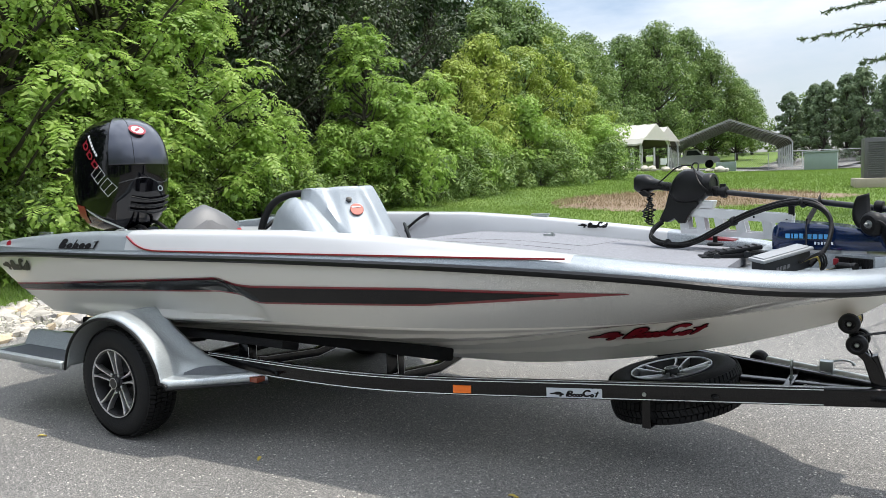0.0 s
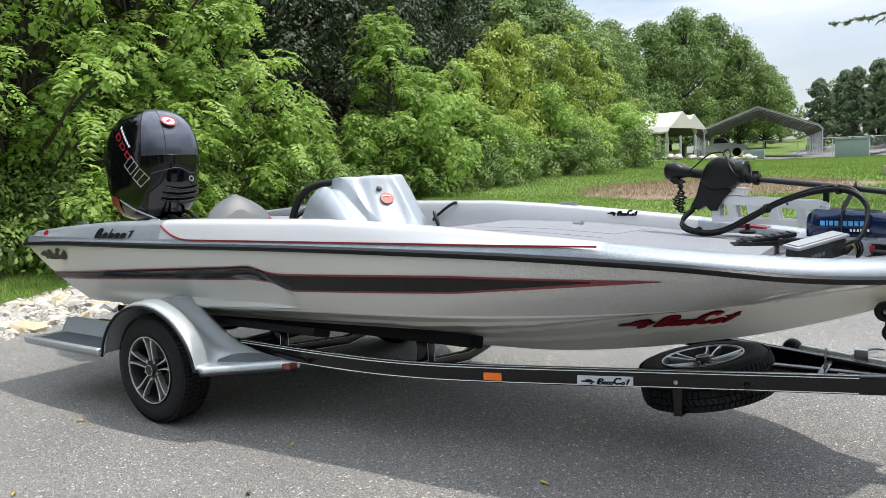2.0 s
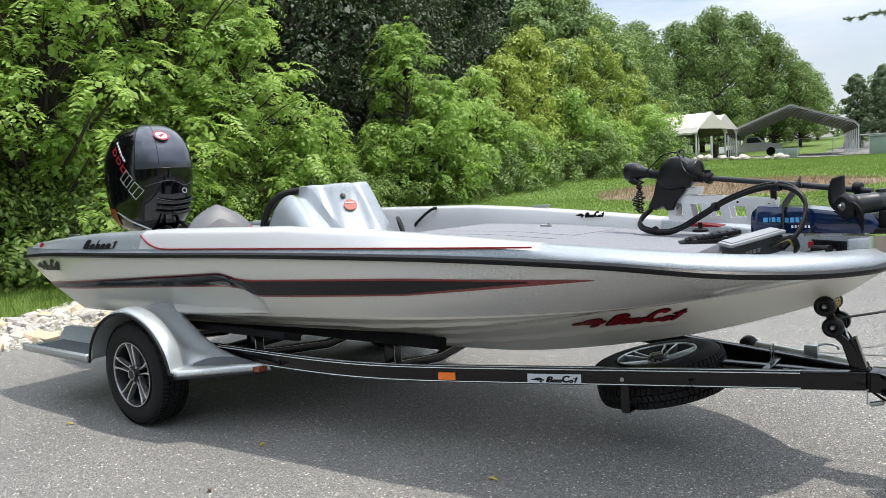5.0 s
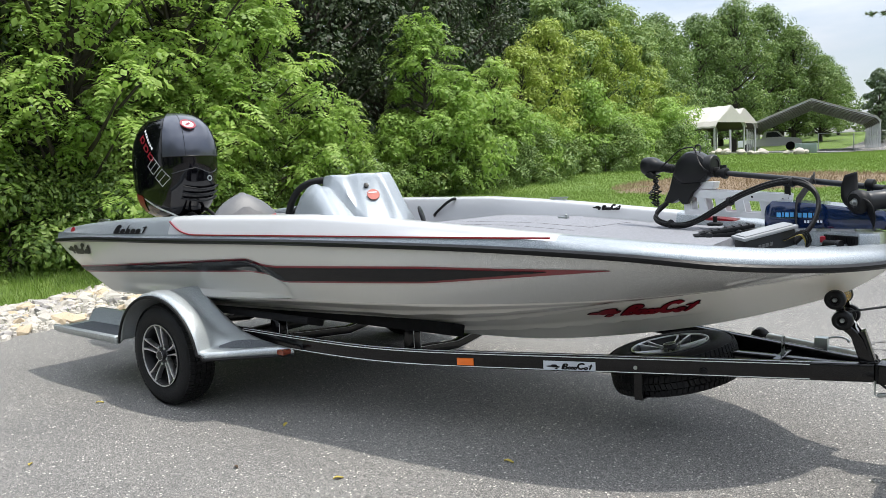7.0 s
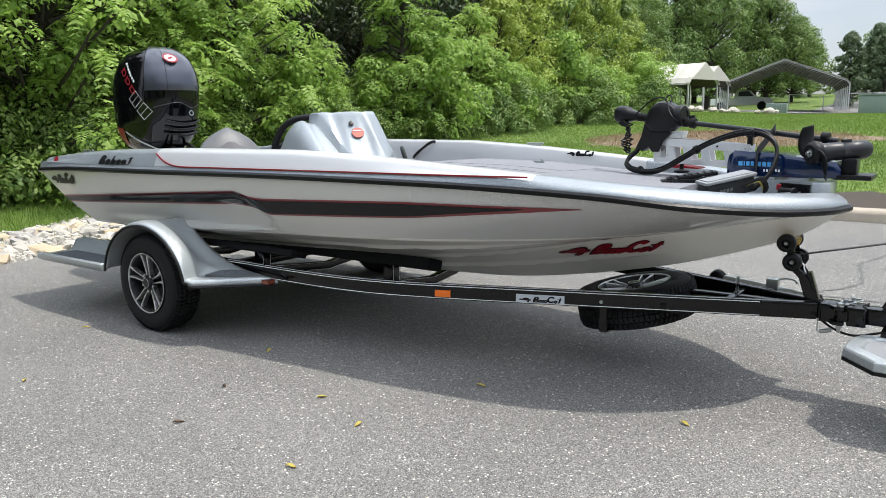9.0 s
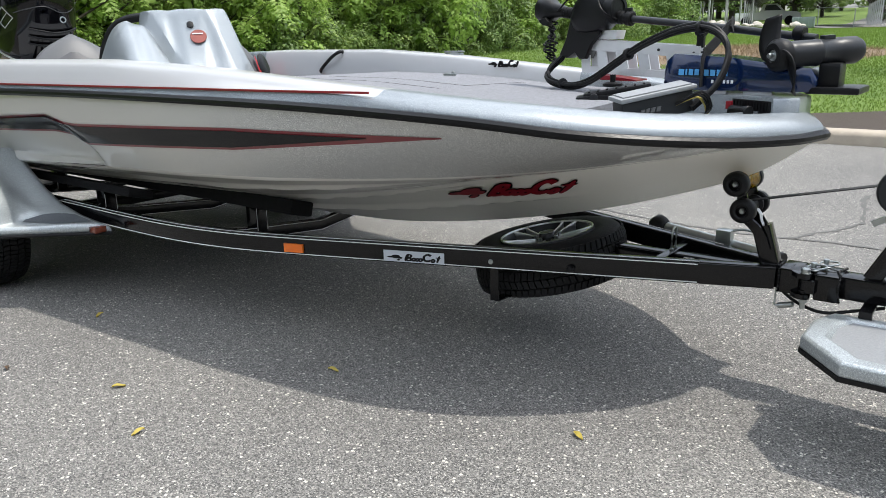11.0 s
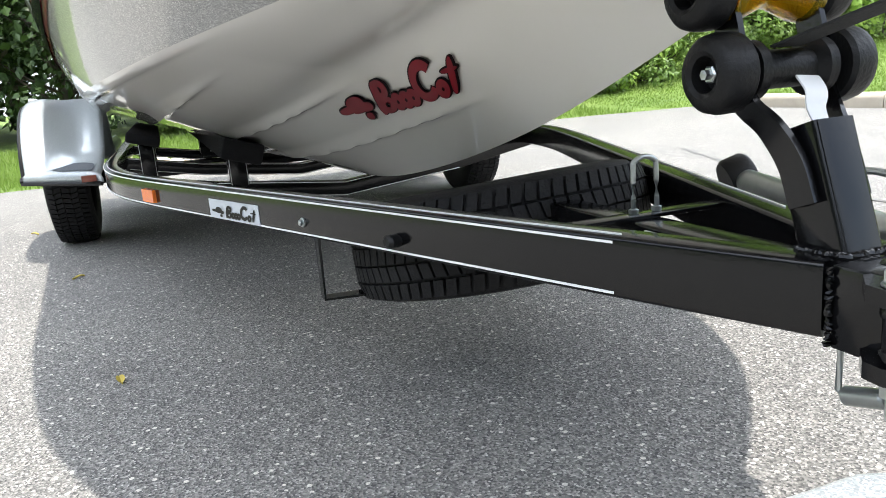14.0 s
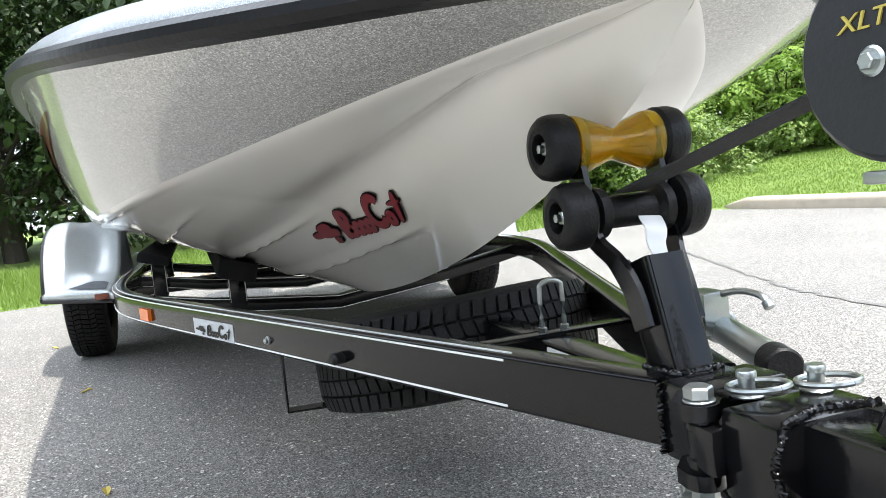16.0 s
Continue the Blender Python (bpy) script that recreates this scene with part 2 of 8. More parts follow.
BLACK_GLOSS = mat("black_powder_coat", (0.0035, 0.0035, 0.004), 0.14, coat=0.0, vary=0.2, scale=4.0, bump=0.03, bscale=120.0, spec=0.35)
PINSTRIPE = mat("white_pinstripe", (0.8, 0.8, 0.8), 0.4, vary=0.05, scale=20.0)
COWL = mat("black_cowl_paint", (0.002, 0.002, 0.003), 0.05, coat=0.0, vary=0.2, scale=3.0, spec=0.4)
COWL_TOP = mat("cowl_top_metallic", (0.075, 0.08, 0.10), 0.3, 0.7, coat=0.6, vary=0.15, scale=4.0)
PLASTIC = mat("black_plastic", (0.006, 0.0062, 0.007), 0.36, vary=0.2, scale=14.0, bump=0.1, bscale=220.0, spec=0.28)
DARKGREY = mat("dark_grey_plastic", (0.016, 0.0175, 0.02), 0.38, vary=0.15, scale=12.0, bump=0.06, bscale=160.0, spec=0.35)
ALLOY = mat("machined_alloy", (0.60, 0.60, 0.61), 0.28, 0.9, vary=0.06, scale=20.0)
RIM_BLACK = mat("black_alloy", (0.004, 0.004, 0.005), 0.5, 0.0, coat=0.1, vary=0.2, scale=14.0)
ZINC = mat("zinc_plate", (0.40, 0.425, 0.42), 0.28, 0.92, vary=0.18, scale=30.0, bump=0.05, bscale=200.0)
ALU = mat("brushed_aluminium", (0.74, 0.75, 0.77), 0.38, 0.6, vary=0.08, scale=16.0)
CARPET = mat("grey_carpet", (0.25, 0.255, 0.275), 0.98, vary=0.35, scale=60.0, bump=0.6, bscale=420.0, spec=0.1)
BUNK_CARPET = mat("black_bunk_carpet", (0.02, 0.02, 0.021), 0.95, vary=0.3, scale=40.0, bump=0.5, bscale=300.0, spec=0.1)
VINYL = mat("grey_vinyl", (0.10, 0.102, 0.106), 0.45, vary=0.12, scale=9.0, bump=0.12, bscale=260.0)
VINYL_DARK = mat("charcoal_vinyl", (0.07, 0.07, 0.075), 0.5, vary=0.2, scale=12.0, bump=0.12, bscale=260.0)
VINYL_RED = mat("red_vinyl", (0.45, 0.015, 0.02), 0.4, vary=0.12, scale=12.0, bump=0.1, bscale=260.0)
AMBER = mat("amber_reflector", (0.85, 0.17, 0.01), 0.2, coat=0.6, vary=0.12, scale=60.0, bump=0.3, bscale=500.0)
RED_LENS = mat("dark_red_lens", (0.16, 0.03, 0.012), 0.2, coat=0.6, vary=0.3, scale=60.0)
PALE_CASE = mat("pale_grey_plastic", (0.24, 0.25, 0.26), 0.5, vary=0.1, scale=20.0, bump=0.05, bscale=180.0)
PLATE = mat("silver_plate", (0.56, 0.60, 0.66), 0.35, 0.3, vary=0.06, scale=30.0)
GRIT = mat("grit_tread", (0.10, 0.11, 0.12), 0.9, vary=0.35, scale=160.0, bump=0.7, bscale=500.0)
BLUE = mat("blue_film", (0.004, 0.017, 0.07), 0.14, 0.2, coat=0.9, vary=0.5, scale=4.0)
LIGHT_BLUE = mat("light_blue_print", (0.10, 0.38, 0.72), 0.35, vary=0.08, scale=30.0)
YELLOW_PRINT = mat("yellow_print", (0.46, 0.37, 0.07), 0.4, vary=0.08, scale=30.0)
WHITE_PRINT = mat("white_print", (0.8, 0.8, 0.8), 0.4, vary=0.05, scale=30.0)
STRAP = mat("black_webbing", (0.018, 0.018, 0.019), 0.85, vary=0.25, scale=60.0, bump=0.5, bscale=500.0)
CONCRETE = mat("concrete", (0.38, 0.33, 0.265), 0.9, vary=0.25, scale=6.0, bump=0.4, bscale=90.0)
STONE = mat("limestone", (0.44, 0.40, 0.35), 0.9, vary=0.3, scale=7.0, bump=0.5, bscale=40.0)
BARK = mat("bark", (0.05, 0.042, 0.034), 0.95, vary=0.4, scale=14.0, bump=0.9, bscale=40.0)
DIRT = mat("dry_mulch", (0.20, 0.145, 0.095), 0.95, vary=0.45, scale=9.0, bump=0.9, bscale=60.0)
SHEET_METAL = mat("pale_sheet_metal", (0.50, 0.48, 0.42), 0.45, 0.1, vary=0.06, scale=3.0)
GALV = mat("galvanised_steel", (0.50, 0.51, 0.51), 0.45, 0.5, vary=0.12, scale=6.0)
YELLOW = bpy.data.materials.new("amber_urethane")
YELLOW.use_nodes = True
_p = YELLOW.node_tree.nodes["Principled BSDF"]
_p.inputs["Base Color"].default_value = (0.90, 0.58, 0.02, 1)
_p.inputs["Roughness"].default_value = 0.12
_p.inputs["Transmission Weight"].default_value = 0.8
_p.inputs["IOR"].default_value = 1.4
_p.inputs["Subsurface Weight"].default_value = 0.0
LEAF_A = leaf_material("broad_leaf", (0.032, 0.068, 0.016), (0.14, 0.225, 0.052), (0.33, 0.42, 0.11), 0.35)
LEAF_B = leaf_material("bright_leaf", (0.08, 0.16, 0.028), (0.29, 0.44, 0.085), (0.54, 0.66, 0.21), 0.48)
LEAF_E = leaf_material("vine_leaf", (0.10, 0.15, 0.02), (0.29, 0.38, 0.06), (0.50, 0.56, 0.14), 0.4)
# the wood's inner shade is put into this very dark leaf colour
LEAF_C = leaf_material("shade_toned_leaf", (0.010, 0.026, 0.006), (0.026, 0.055, 0.012), (0.055, 0.10, 0.022), 0.25)
# olive leaves, darkened in colour to stand for trees in shade
LEAF_D = leaf_material("olive_shade_leaf", (0.018, 0.03, 0.011), (0.042, 0.062, 0.023), (0.08, 0.11, 0.042), 0.2)
BLADE = leaf_material("grass_blade", (0.12, 0.20, 0.03), (0.18, 0.275, 0.048), (0.26, 0.35, 0.078))
NEEDLE = leaf_material("conifer_needle", (0.06, 0.10, 0.048), (0.12, 0.175, 0.085), (0.20, 0.265, 0.125))


# ---- geometry helpers ----
def V(*a):
    return Vector(a)


def finish(name, bm, material, smooth=True):
    me = bpy.data.meshes.new(name)
    bmesh.ops.recalc_face_normals(bm, faces=bm.faces)
    bm.to_mesh(me)
    bm.free()
    me.materials.append(material)
    if smooth:
        me.shade_smooth()
        me.set_sharp_from_angle(angle=radians(38))
    return me


def thing(name, label, category, at=(0, 0, 0), group="", kind=""):
    ob = new(name)
    ob.empty_display_size = 0.1
    ob.location = at
    return tagged(ob, label, category, group, kind)


def part(name, bm, material, parent, label="", smooth=True):
    """One mesh object under a thing (or under a part); its points are given in the world."""
    ob = new(name, finish(name, bm, material, smooth))
    if parent is not None:
        ob.parent = parent
        base, up = Vector((0, 0, 0)), parent
        while up is not None:
            base, up = base + Vector(up.location), up.parent
        ob.location = -base
    if label:
        ob["label"] = label
    return ob


def solid(name, bm, material, label, category, group="", kind="", smooth=True):
    ob = new(name, finish(name, bm, material, smooth))
    return tagged(ob, label, category, group, kind)


def box(bm, lo, hi, bevel=0.0, m=None):
    r = bmesh.ops.create_cube(bm, size=1.0)
    vs = r["verts"]
    lo, hi = Vector(lo), Vector(hi)
    for v in vs:
        v.co = Vector([lo[i] + (v.co[i] + 0.5) * (hi[i] - lo[i]) for i in range(3)])
    if bevel:
        es = list({e for v in vs for e in v.link_edges})
        out = bmesh.ops.bevel(bm, geom=es, offset=bevel, segments=2, affect='EDGES', profile=0.6)
        vs = list({v for f in out["faces"] for v in f.verts} | {v for v in vs if v.is_valid})
    if m is not None:
        bmesh.ops.transform(bm, matrix=m, verts=[v for v in vs if v.is_valid])
    return vs


def loft(bm, rows, close=False, cap=False):
    """A skin over rows of points (each the same count)."""
    g = [[bm.verts.new(p) for p in row] for row in rows]
    k = len(g[0])
    for a, b in zip(g[:-1], g[1:]):
        for i in range(k if close else k - 1):
            j = (i + 1) % k
            try:
                bm.faces.new((a[i], a[j], b[j], b[i]))
            except ValueError:
                pass
    if cap:
        for r in (g[0], g[-1]):
            try:
                bm.faces.new(r)
            except ValueError:
                pass
    return g


def smooth_path(pts, n=8):
    """A Catmull-Rom line through points."""
    p = [Vector(q) for q in pts]
    p = [2 * p[0] - p[1]] + p + [2 * p[-1] - p[-2]]
    out = []
    for i in range(1, len(p) - 2):
        a, b, c, d = p[i - 1:i + 3]
        for k in range(n):
            u = k / n
            out.append(0.5 * (2 * b + (c - a) * u + (2 * a - 5 * b + 4 * c - d) * u * u + (3 * b - a - 3 * c + d) * u ** 3))
    return out + [p[-2].copy()]


def sweep(bm, path, section, up=(0, 0, 1), cap=True, close=True):
    """section: (side, up) offsets, or a function of 0..1 that gives them, carried along the path."""
    path = [Vector(q) for q in path]
    rows = []
    for i, q in enumerate(path):
        d = (path[min(i + 1, len(path) - 1)] - path[max(i - 1, 0)]).normalized()
        s = d.cross(Vector(up))
        if s.length < 1e-4:
            s = d.cross(Vector((0, 1, 0.01)))
        s.normalize()
        u = s.cross(d)
        sec = section(i / max(1, len(path) - 1)) if callable(section) else section
        rows.append([q + s * a + u * b for a, b in sec])
    return loft(bm, rows, close, cap)


def ring(r, n=10, ry=None):
    ry = r if ry is None else ry
    return [(r * math.cos(2 * math.pi * k / n), ry * math.sin(2 * math.pi * k / n)) for k in range(n)]


def rect(w, h, r=0.0):
    if r <= 0:
        return [(-w / 2, -h / 2), (w / 2, -h / 2), (w / 2, h / 2), (-w / 2, h / 2)]
    out = []
    for cx, cy, a0 in ((w / 2 - r, -h / 2 + r, -90), (w / 2 - r, h / 2 - r, 0), (-w / 2 + r, h / 2 - r, 90), (-w / 2 + r, -h / 2 + r, 180)):
        for k in range(4):
            a = radians(a0 + 30 * k)
            out.append((cx + r * math.cos(a), cy + r * math.sin(a)))
    return out


def tube(bm, pts, r, n=10, curve=0):
    return sweep(bm, smooth_path(pts, curve) if curve else pts, ring(r, n))


def lathe(bm, profile, centre, axis, n=32, cap=True):
    """profile: (radius, height along the axis)."""
    axis = Vector(axis).normalized()
    s = axis.cross(Vector((0, 0, 1)))
    if s.length < 1e-4:
        s = Vector((1, 0, 0))
    s.normalize()
    u = axis.cross(s)
    c = Vector(centre)
    rows = []
    for r, h in profile:
        rows.append([c + axis * h + (s * math.cos(2 * math.pi * k / n) + u * math.sin(2 * math.pi * k / n)) * max(r, 1e-4) for k in range(n)])
    return loft(bm, rows, True, cap)


def cyl(bm, a, b, r, n=16, bevel=0.0):
    a, b = Vector(a), Vector(b)
    h = (b - a).length
    e = bevel or min(r, h) * 0.12
    return lathe(bm, [(r - e, 0), (r, e), (r, h - e), (r - e, h)], a, b - a, n)


def bar_word(bm, origin, along, up, widths, height, thick=0.002, slant=0.25, gap=0.25):
    """A row of plain slanted bars in place of lettering."""
    o, a, u = Vector(origin), Vector(along).normalized(), Vector(up).normalized()
    nrm = a.cross(u).normalized()
    x = 0.0
    for w in widths:
        q = [o + a * x, o + a * (x + w), o + a * (x + w + slant * height) + u * height, o + a * (x + slant * height) + u * height]
        vs = [bm.verts.new(p + nrm * thick * s) for s in (-0.5, 0.5) for p in q]
        for f in ((3, 2, 1, 0), (4, 5, 6, 7), (0, 1, 5, 4), (1, 2, 6, 5), (2, 3, 7, 6), (3, 0, 4, 7)):
            bm.faces.new([vs[k] for k in f])
        x += w * (1 + gap)


def interp(table, x):
    if x <= table[0][0]:
        return table[0][1]
    for (a, p), (b, q) in zip(table[:-1], table[1:]):
        if x <= b:
            u = (x - a) / (b - a)
            return p + (q - p) * u
    return table[-1][1]


# ---- ground ----
def ground_z(x, y):
    """The land rises gently away from the parking lot and levels out."""
    u = max(0.0, y - 0.8)
    v = max(0.0, min(1.0, (y - 4.0) / 8.5))
    z = 1.42 * (1 - math.exp(-(u / 17.0) ** 1.25)) * v * v * (3 - 2 * v)
    w = max(0.0, -x - 5.2)
    z += 0.45 * (1 - math.exp(-(w / 6.0) ** 1.5))
    z += 0.06 * max(0.0, min(y, 110.0) - 73.0)
    return z


LEFT_EDGE = [(-30, 1.0), (-8, -1.6), (-4.0, -3.0), (-2.4, -3.5), (-1.1, -3.45), (-0.4, -3.65), (0.26, -3.85), (0.9, -4.0), (2.2, -4.7), (4.6, -5.6), (5.5, -5.2), (6.4, -4.4)]


def left_edge(y):
    return interp(LEFT_EDGE, y)


def steps(*spans):
    out = []
    for a, b, d in spans:
        n = max(1, round((b - a) / d))
        out += [a + (b - a) * k / n for k in range(n)]
    return out + [spans[-1][1]]


def sheet(bm, xs, ys, z):
    rows = [[bm.verts.new((x, y, z(x, y))) for x in xs] for y in ys]
    for a, b in zip(rows[:-1], rows[1:]):
        for i in range(len(xs) - 1):
            bm.faces.new((a[i], a[i + 1], b[i + 1], b[i]))


bm = bmesh.new()
sheet(bm, steps((-900, -60, 210), (-60, -14, 6), (-14, 16, 1.0), (16, 60, 6), (60, 900, 210)),
      steps((-600, -40, 140), (-40, -6, 6), (-6, 20, 1.0), (20, 73, 5.3), (73, 110, 9.25), (110, 900, 158)), lambda x, y: ground_z(x, y) - 0.03)
ground = solid("ground", bm, LAWN, "mown green lawn rising gently away from the parking lot", "lawn", kind="structure")

bm = bmesh.new()
ys = steps((-30, -3, 3), (-3, 6.4, 0.47))
rows = []
for y in ys:
    x0 = left_edge(y)
    rows.append([V(x, y, ground_z(max(x, -5.2), y) + (-0.02 if k == 0 else 0.0)) for k, x in enumerate([x0 - 0.02, x0] + [x0 + (45 - x0) * q for q in (0.01, 0.03, 0.06, 0.1, 0.15, 0.2, 0.3, 0.5, 1.0)])])
loft(bm, rows)
pavement = solid("pavement", bm, ASPHALT, "worn grey asphalt parking lot with pale stone chips", "pavement", kind="structure")

# kerb along the back of the lot, one piece per stretch
kerb = thing("kerb", "pale concrete kerb between asphalt and lawn", "kerb", (0, 6.5, 0.05), kind="structure")
for k in range(14):
    x0, x1 = -4.3 + 3.0 * k, -4.3 + 3.0 * (k + 1) - 0.012
    bm = bmesh.new()
    pr = [(0.0, -0.12), (0.0, 0.10), (0.018, 0.135), (0.05, 0.15), (0.28, 0.15), (0.30, 0.14), (0.30, -0.12)]
    rows = []
    n = 8 if k == 0 else 2
    for j in range(n + 1):
        x = x0 + (x1 - x0) * j / n
        h = min(1.0, 0.15 + (x - x0) / 0.9) if k == 0 else 1.0
        yo = 0.35 * max(0.0, 1 - (x - x0) / 1.2) ** 2 if k == 0 else 0.0
        rows.append([V(x, 6.4 + a + yo, ground_z(max(x, -5.2), 6.4) + (b * h if b > 0 else b)) for a, b in pr])
    loft(bm, rows, False, True)
    part("kerb_stone", bm, CONCRETE, kerb)


bm = bmesh.new()
rows = []
for k in range(41):
    x = 0.6 + 0.5 * k
    w_ = 1.75 + 0.15 * math.sin(1.7 * k) + 0.1 * math.sin(4.1 * k)
    rows.append([V(x, 6.69 + w_ * j / 5, ground_z(x, 6.69 + w_ * j / 5) + 0.035 * (1 - (j / 5) ** 2) - 0.012 + (0.09 if j == 0 else 0.06 * (1 - j / 5))) for j in range(6)])
loft(bm, rows)
solid("soil_bed", bm, mat("dark_mulch", (0.055, 0.042, 0.032), 0.95, vary=0.6, scale=30.0, bump=1.0, bscale=90.0), "strip of dark bark mulch behind the kerb", "soil", kind="structure")

# ---- boat ----
def mirror(path):
    return [Vector((p.x, -p.y, p.z)) for p in path]


RAIL = smooth_path([(-1.55, -1.12, 1.036), (-1.0, -1.16, 1.06), (0.0, -1.13, 1.066), (0.9, -1.055, 1.069), (1.7, -0.985, 1.063), (2.4, -0.925, 1.052),
                    (3.0, -0.825, 1.023), (3.4, -0.665, 0.977), (3.7, -0.42, 0.948), (3.88, -0.19, 0.940), (3.95, 0.0, 0.942)], 8)
CHINE = smooth_path([(-1.08, -0.97, 0.66), (-0.6, -0.975, 0.665), (0.2, -0.955, 0.69), (0.95, -0.925, 0.718), (1.6, -0.895, 0.738), (2.2, -0.805, 0.758),
                     (2.8, -0.648, 0.792), (3.2, -0.478, 0.829), (3.55, -0.283, 0.874), (3.78, -0.11, 0.912), (3.90, 0.0, 0.928)], 8)
KEEL = smooth_path([(-1.05, 0, 0.375), (-0.5, 0, 0.37), (0.3, 0, 0.37), (1.0, 0, 0.372), (1.6, 0, 0.383), (2.1, 0, 0.405), (2.6, 0, 0.475),
                    (3.1, 0, 0.58), (3.5, 0, 0.70), (3.75, 0, 0.80), (3.93, 0, 0.924)], 8)
NS = len(RAIL)
TOPZ = [(-1.6, 1.13), (-1.2, 1.165), (-0.6, 1.205), (0.2, 1.225), (1.2, 1.222), (1.8, 1.19), (2.4, 1.142), (2.9, 1.100), (3.3, 1.066), (3.6, 1.036), (4.0, 1.014)]


def by_x(path, x):
    for a, b in zip(path[:-1], path[1:]):
        if a.x <= x <= b.x:
            u = (x - a.x) / (b.x - a.x)
            return a + (b - a) * u
    return path[0].copy() if x < path[0].x else path[-1].copy()


def side_bulge(u):
    return 0.022 * math.sin(math.pi * u)


def smooth01(q):
    q = max(0.0, min(1.0, q))
    return q * q * (3 - 2 * q)


# spray strakes: place between chine and keel at the stern, bend and end towards the bow
RIDGES = ((0.27, 0.20, 48.0), (0.50, 0.615, 50.5), (0.74, 0.862, 57.5))
BOTTOM_U = [k / 90 for k in range(91)]


def strake(f, u):
    """Drop of the skin at a spray strake: a sharp lower lip with a soft upper side."""
    d = 0.0
    for u0, u1, end in RIDGES:
        c = u0 + (u1 - u0) * (min(f, end) / end) ** 4
        fade = smooth01((end - f) / 9.0)
        q = (u - c) / 0.045
        if -1 < q < 0.5:
            d -= 0.017 * fade * ((1 + q) ** 1.6 if q < 0 else max(0.0, 1 - q / 0.5))
    if u < 0.05:
        d -= 0.010 * math.sin(math.pi * u / 0.05) * max(0.0, min(1.0, (52 - f) / 14))
    return d


def along(path, f):
    i = min(len(path) - 2, max(0, int(f)))
    return path[i].lerp(path[i + 1], f - i)


TOP = [(-1.42, 0.845), (0.72, 0.972), (0.84, 0.940), (0.95, 0.932), (2.0, 0.962), (2.95, 0.9645)]
LOW = [(-1.40, 0.795), (0.66, 0.878), (0.80, 0.868), (0.98, 0.83), (2.0, 0.872), (2.95, 0.9605)]


def pocket(x, z):
    """Sculpted hollow over the trailer wheel: bounded by the stripe's upper edge and its bend."""
    if x > 1.15 or x < -1.0:
        return 0.0
    xe = interp([(0.80, 1.02), (0.84, 0.97), (0.94, 0.83), (0.98, 0.72)], z)
    return 0.042 * smooth01((xe - x) / 0.13) * smooth01((interp(TOP, x) + 0.004 - z) / 0.05) * smooth01((x + 0.95) / 0.8) * smooth01((z - 0.69) / 0.05)


def side_skin(f, u):
    q = along(RAIL, f).lerp(along(CHINE, f), u)
    q.y += pocket(q.x, q.z) - side_bulge(u) * min(1.0, (NS - 1 - f) / 8)
    return q


def bottom_skin(f, u):
    """The bottom between chine (0) and keel (1): hollow towards the bow."""
    q = along(CHINE, f).lerp(along(KEEL, f), u)
    g = f / (NS - 1)
    hollow = 0.072 * max(0.0, min(1.0, (g - 0.40) / 0.22)) * min(1.0, (1 - g) / 0.18)
    q.z += hollow * u ** 1.5 * (1 - u) / 0.186 + 0.42 * hollow * math.exp(-((u - 0.56) / 0.13) ** 2)
    return q


def on_skin(skin, x, z, off):
    """The point of a skin at length x and height z, lifted by off."""
    u = 0.5
    f = 0.0
    for _ in range(14):
        a, b = 0.0, NS - 1.0
        for _ in range(22):
            f = 0.5 * (a + b)
            if skin(f, u).x < x:
                a = f
            else:
                b = f
        lo, hi = skin(f, 0.0).z, skin(f, 1.0).z
        c, d = 0.0, 1.0
        for _ in range(18):
            m_ = 0.5 * (c + d)
            if skin(f, m_).z > z:
                c = m_
            else:
                d = m_
        u = 0.5 * (u + 0.5 * (c + d))
    q = skin(f, u)
    e = 0.3
    t1v = skin(min(NS - 1, f + e), u) - skin(max(0, f - e), u)
    t2v = skin(f, min(1, u + 0.05)) - skin(f, max(0, u - 0.05))
    n = t1v.cross(t2v).normalized()
    if n.y > 0:
        n = -n
    return q + n * off


def side_point(x, z, off=0.003):
    return on_skin(side_skin, x, z, off)


def bottom_point(x, z, off=0.004):
    return on_skin(bottom_skin, x, z, off)


boat = thing("bass_boat", "silver-flake and cream bass boat with black and red hull stripes", "boat", (0.8, 0, 0.37))
bm = bmesh.new()
for sgn in (1, -1):
    rows = []
    for i in range(4 * NS - 3):
        row = [side_skin(i / 4, k / 24) for k in range(25)]
        for q in row:
            q.y *= sgn
        rows.append(row)
    loft(bm, rows)
bmesh.ops.remove_doubles(bm, verts=bm.verts, dist=0.0005)
hull_side = part("hull_side", bm, HULL_SIDE, boat, "cream hull side fading to silver flake at the bow")

bm = bmesh.new()
for sgn in (1, -1):
    rows = []
    for i in [0.5 * k for k in range(2 * NS - 1)]:
        row = []
        for u in BOTTOM_U:
            q = bottom_skin(i, u)
            q.z += strake(i, u)
            q.y *= sgn
            row.append(q)
        rows.append(row)
    loft(bm, rows)
# transom
tr = [RAIL[0] + (CHINE[0] - RAIL[0]) * (k / 6) for k in range(7)] + [CHINE[0] + (KEEL[0] - CHINE[0]) * (k / 4) for k in range(1, 5)]
loft(bm, [[p.copy() for p in tr], [V(p.x, 0, p.z) for p in tr], mirror(tr)])
bmesh.ops.remove_doubles(bm, verts=bm.verts, dist=0.0005)
part("hull_bottom", bm, CREAM, boat, "cream V-shaped hull bottom with spray strakes")

# rub rail
bm = bmesh.new()
full_rail = RAIL + mirror(RAIL)[::-1][1:]
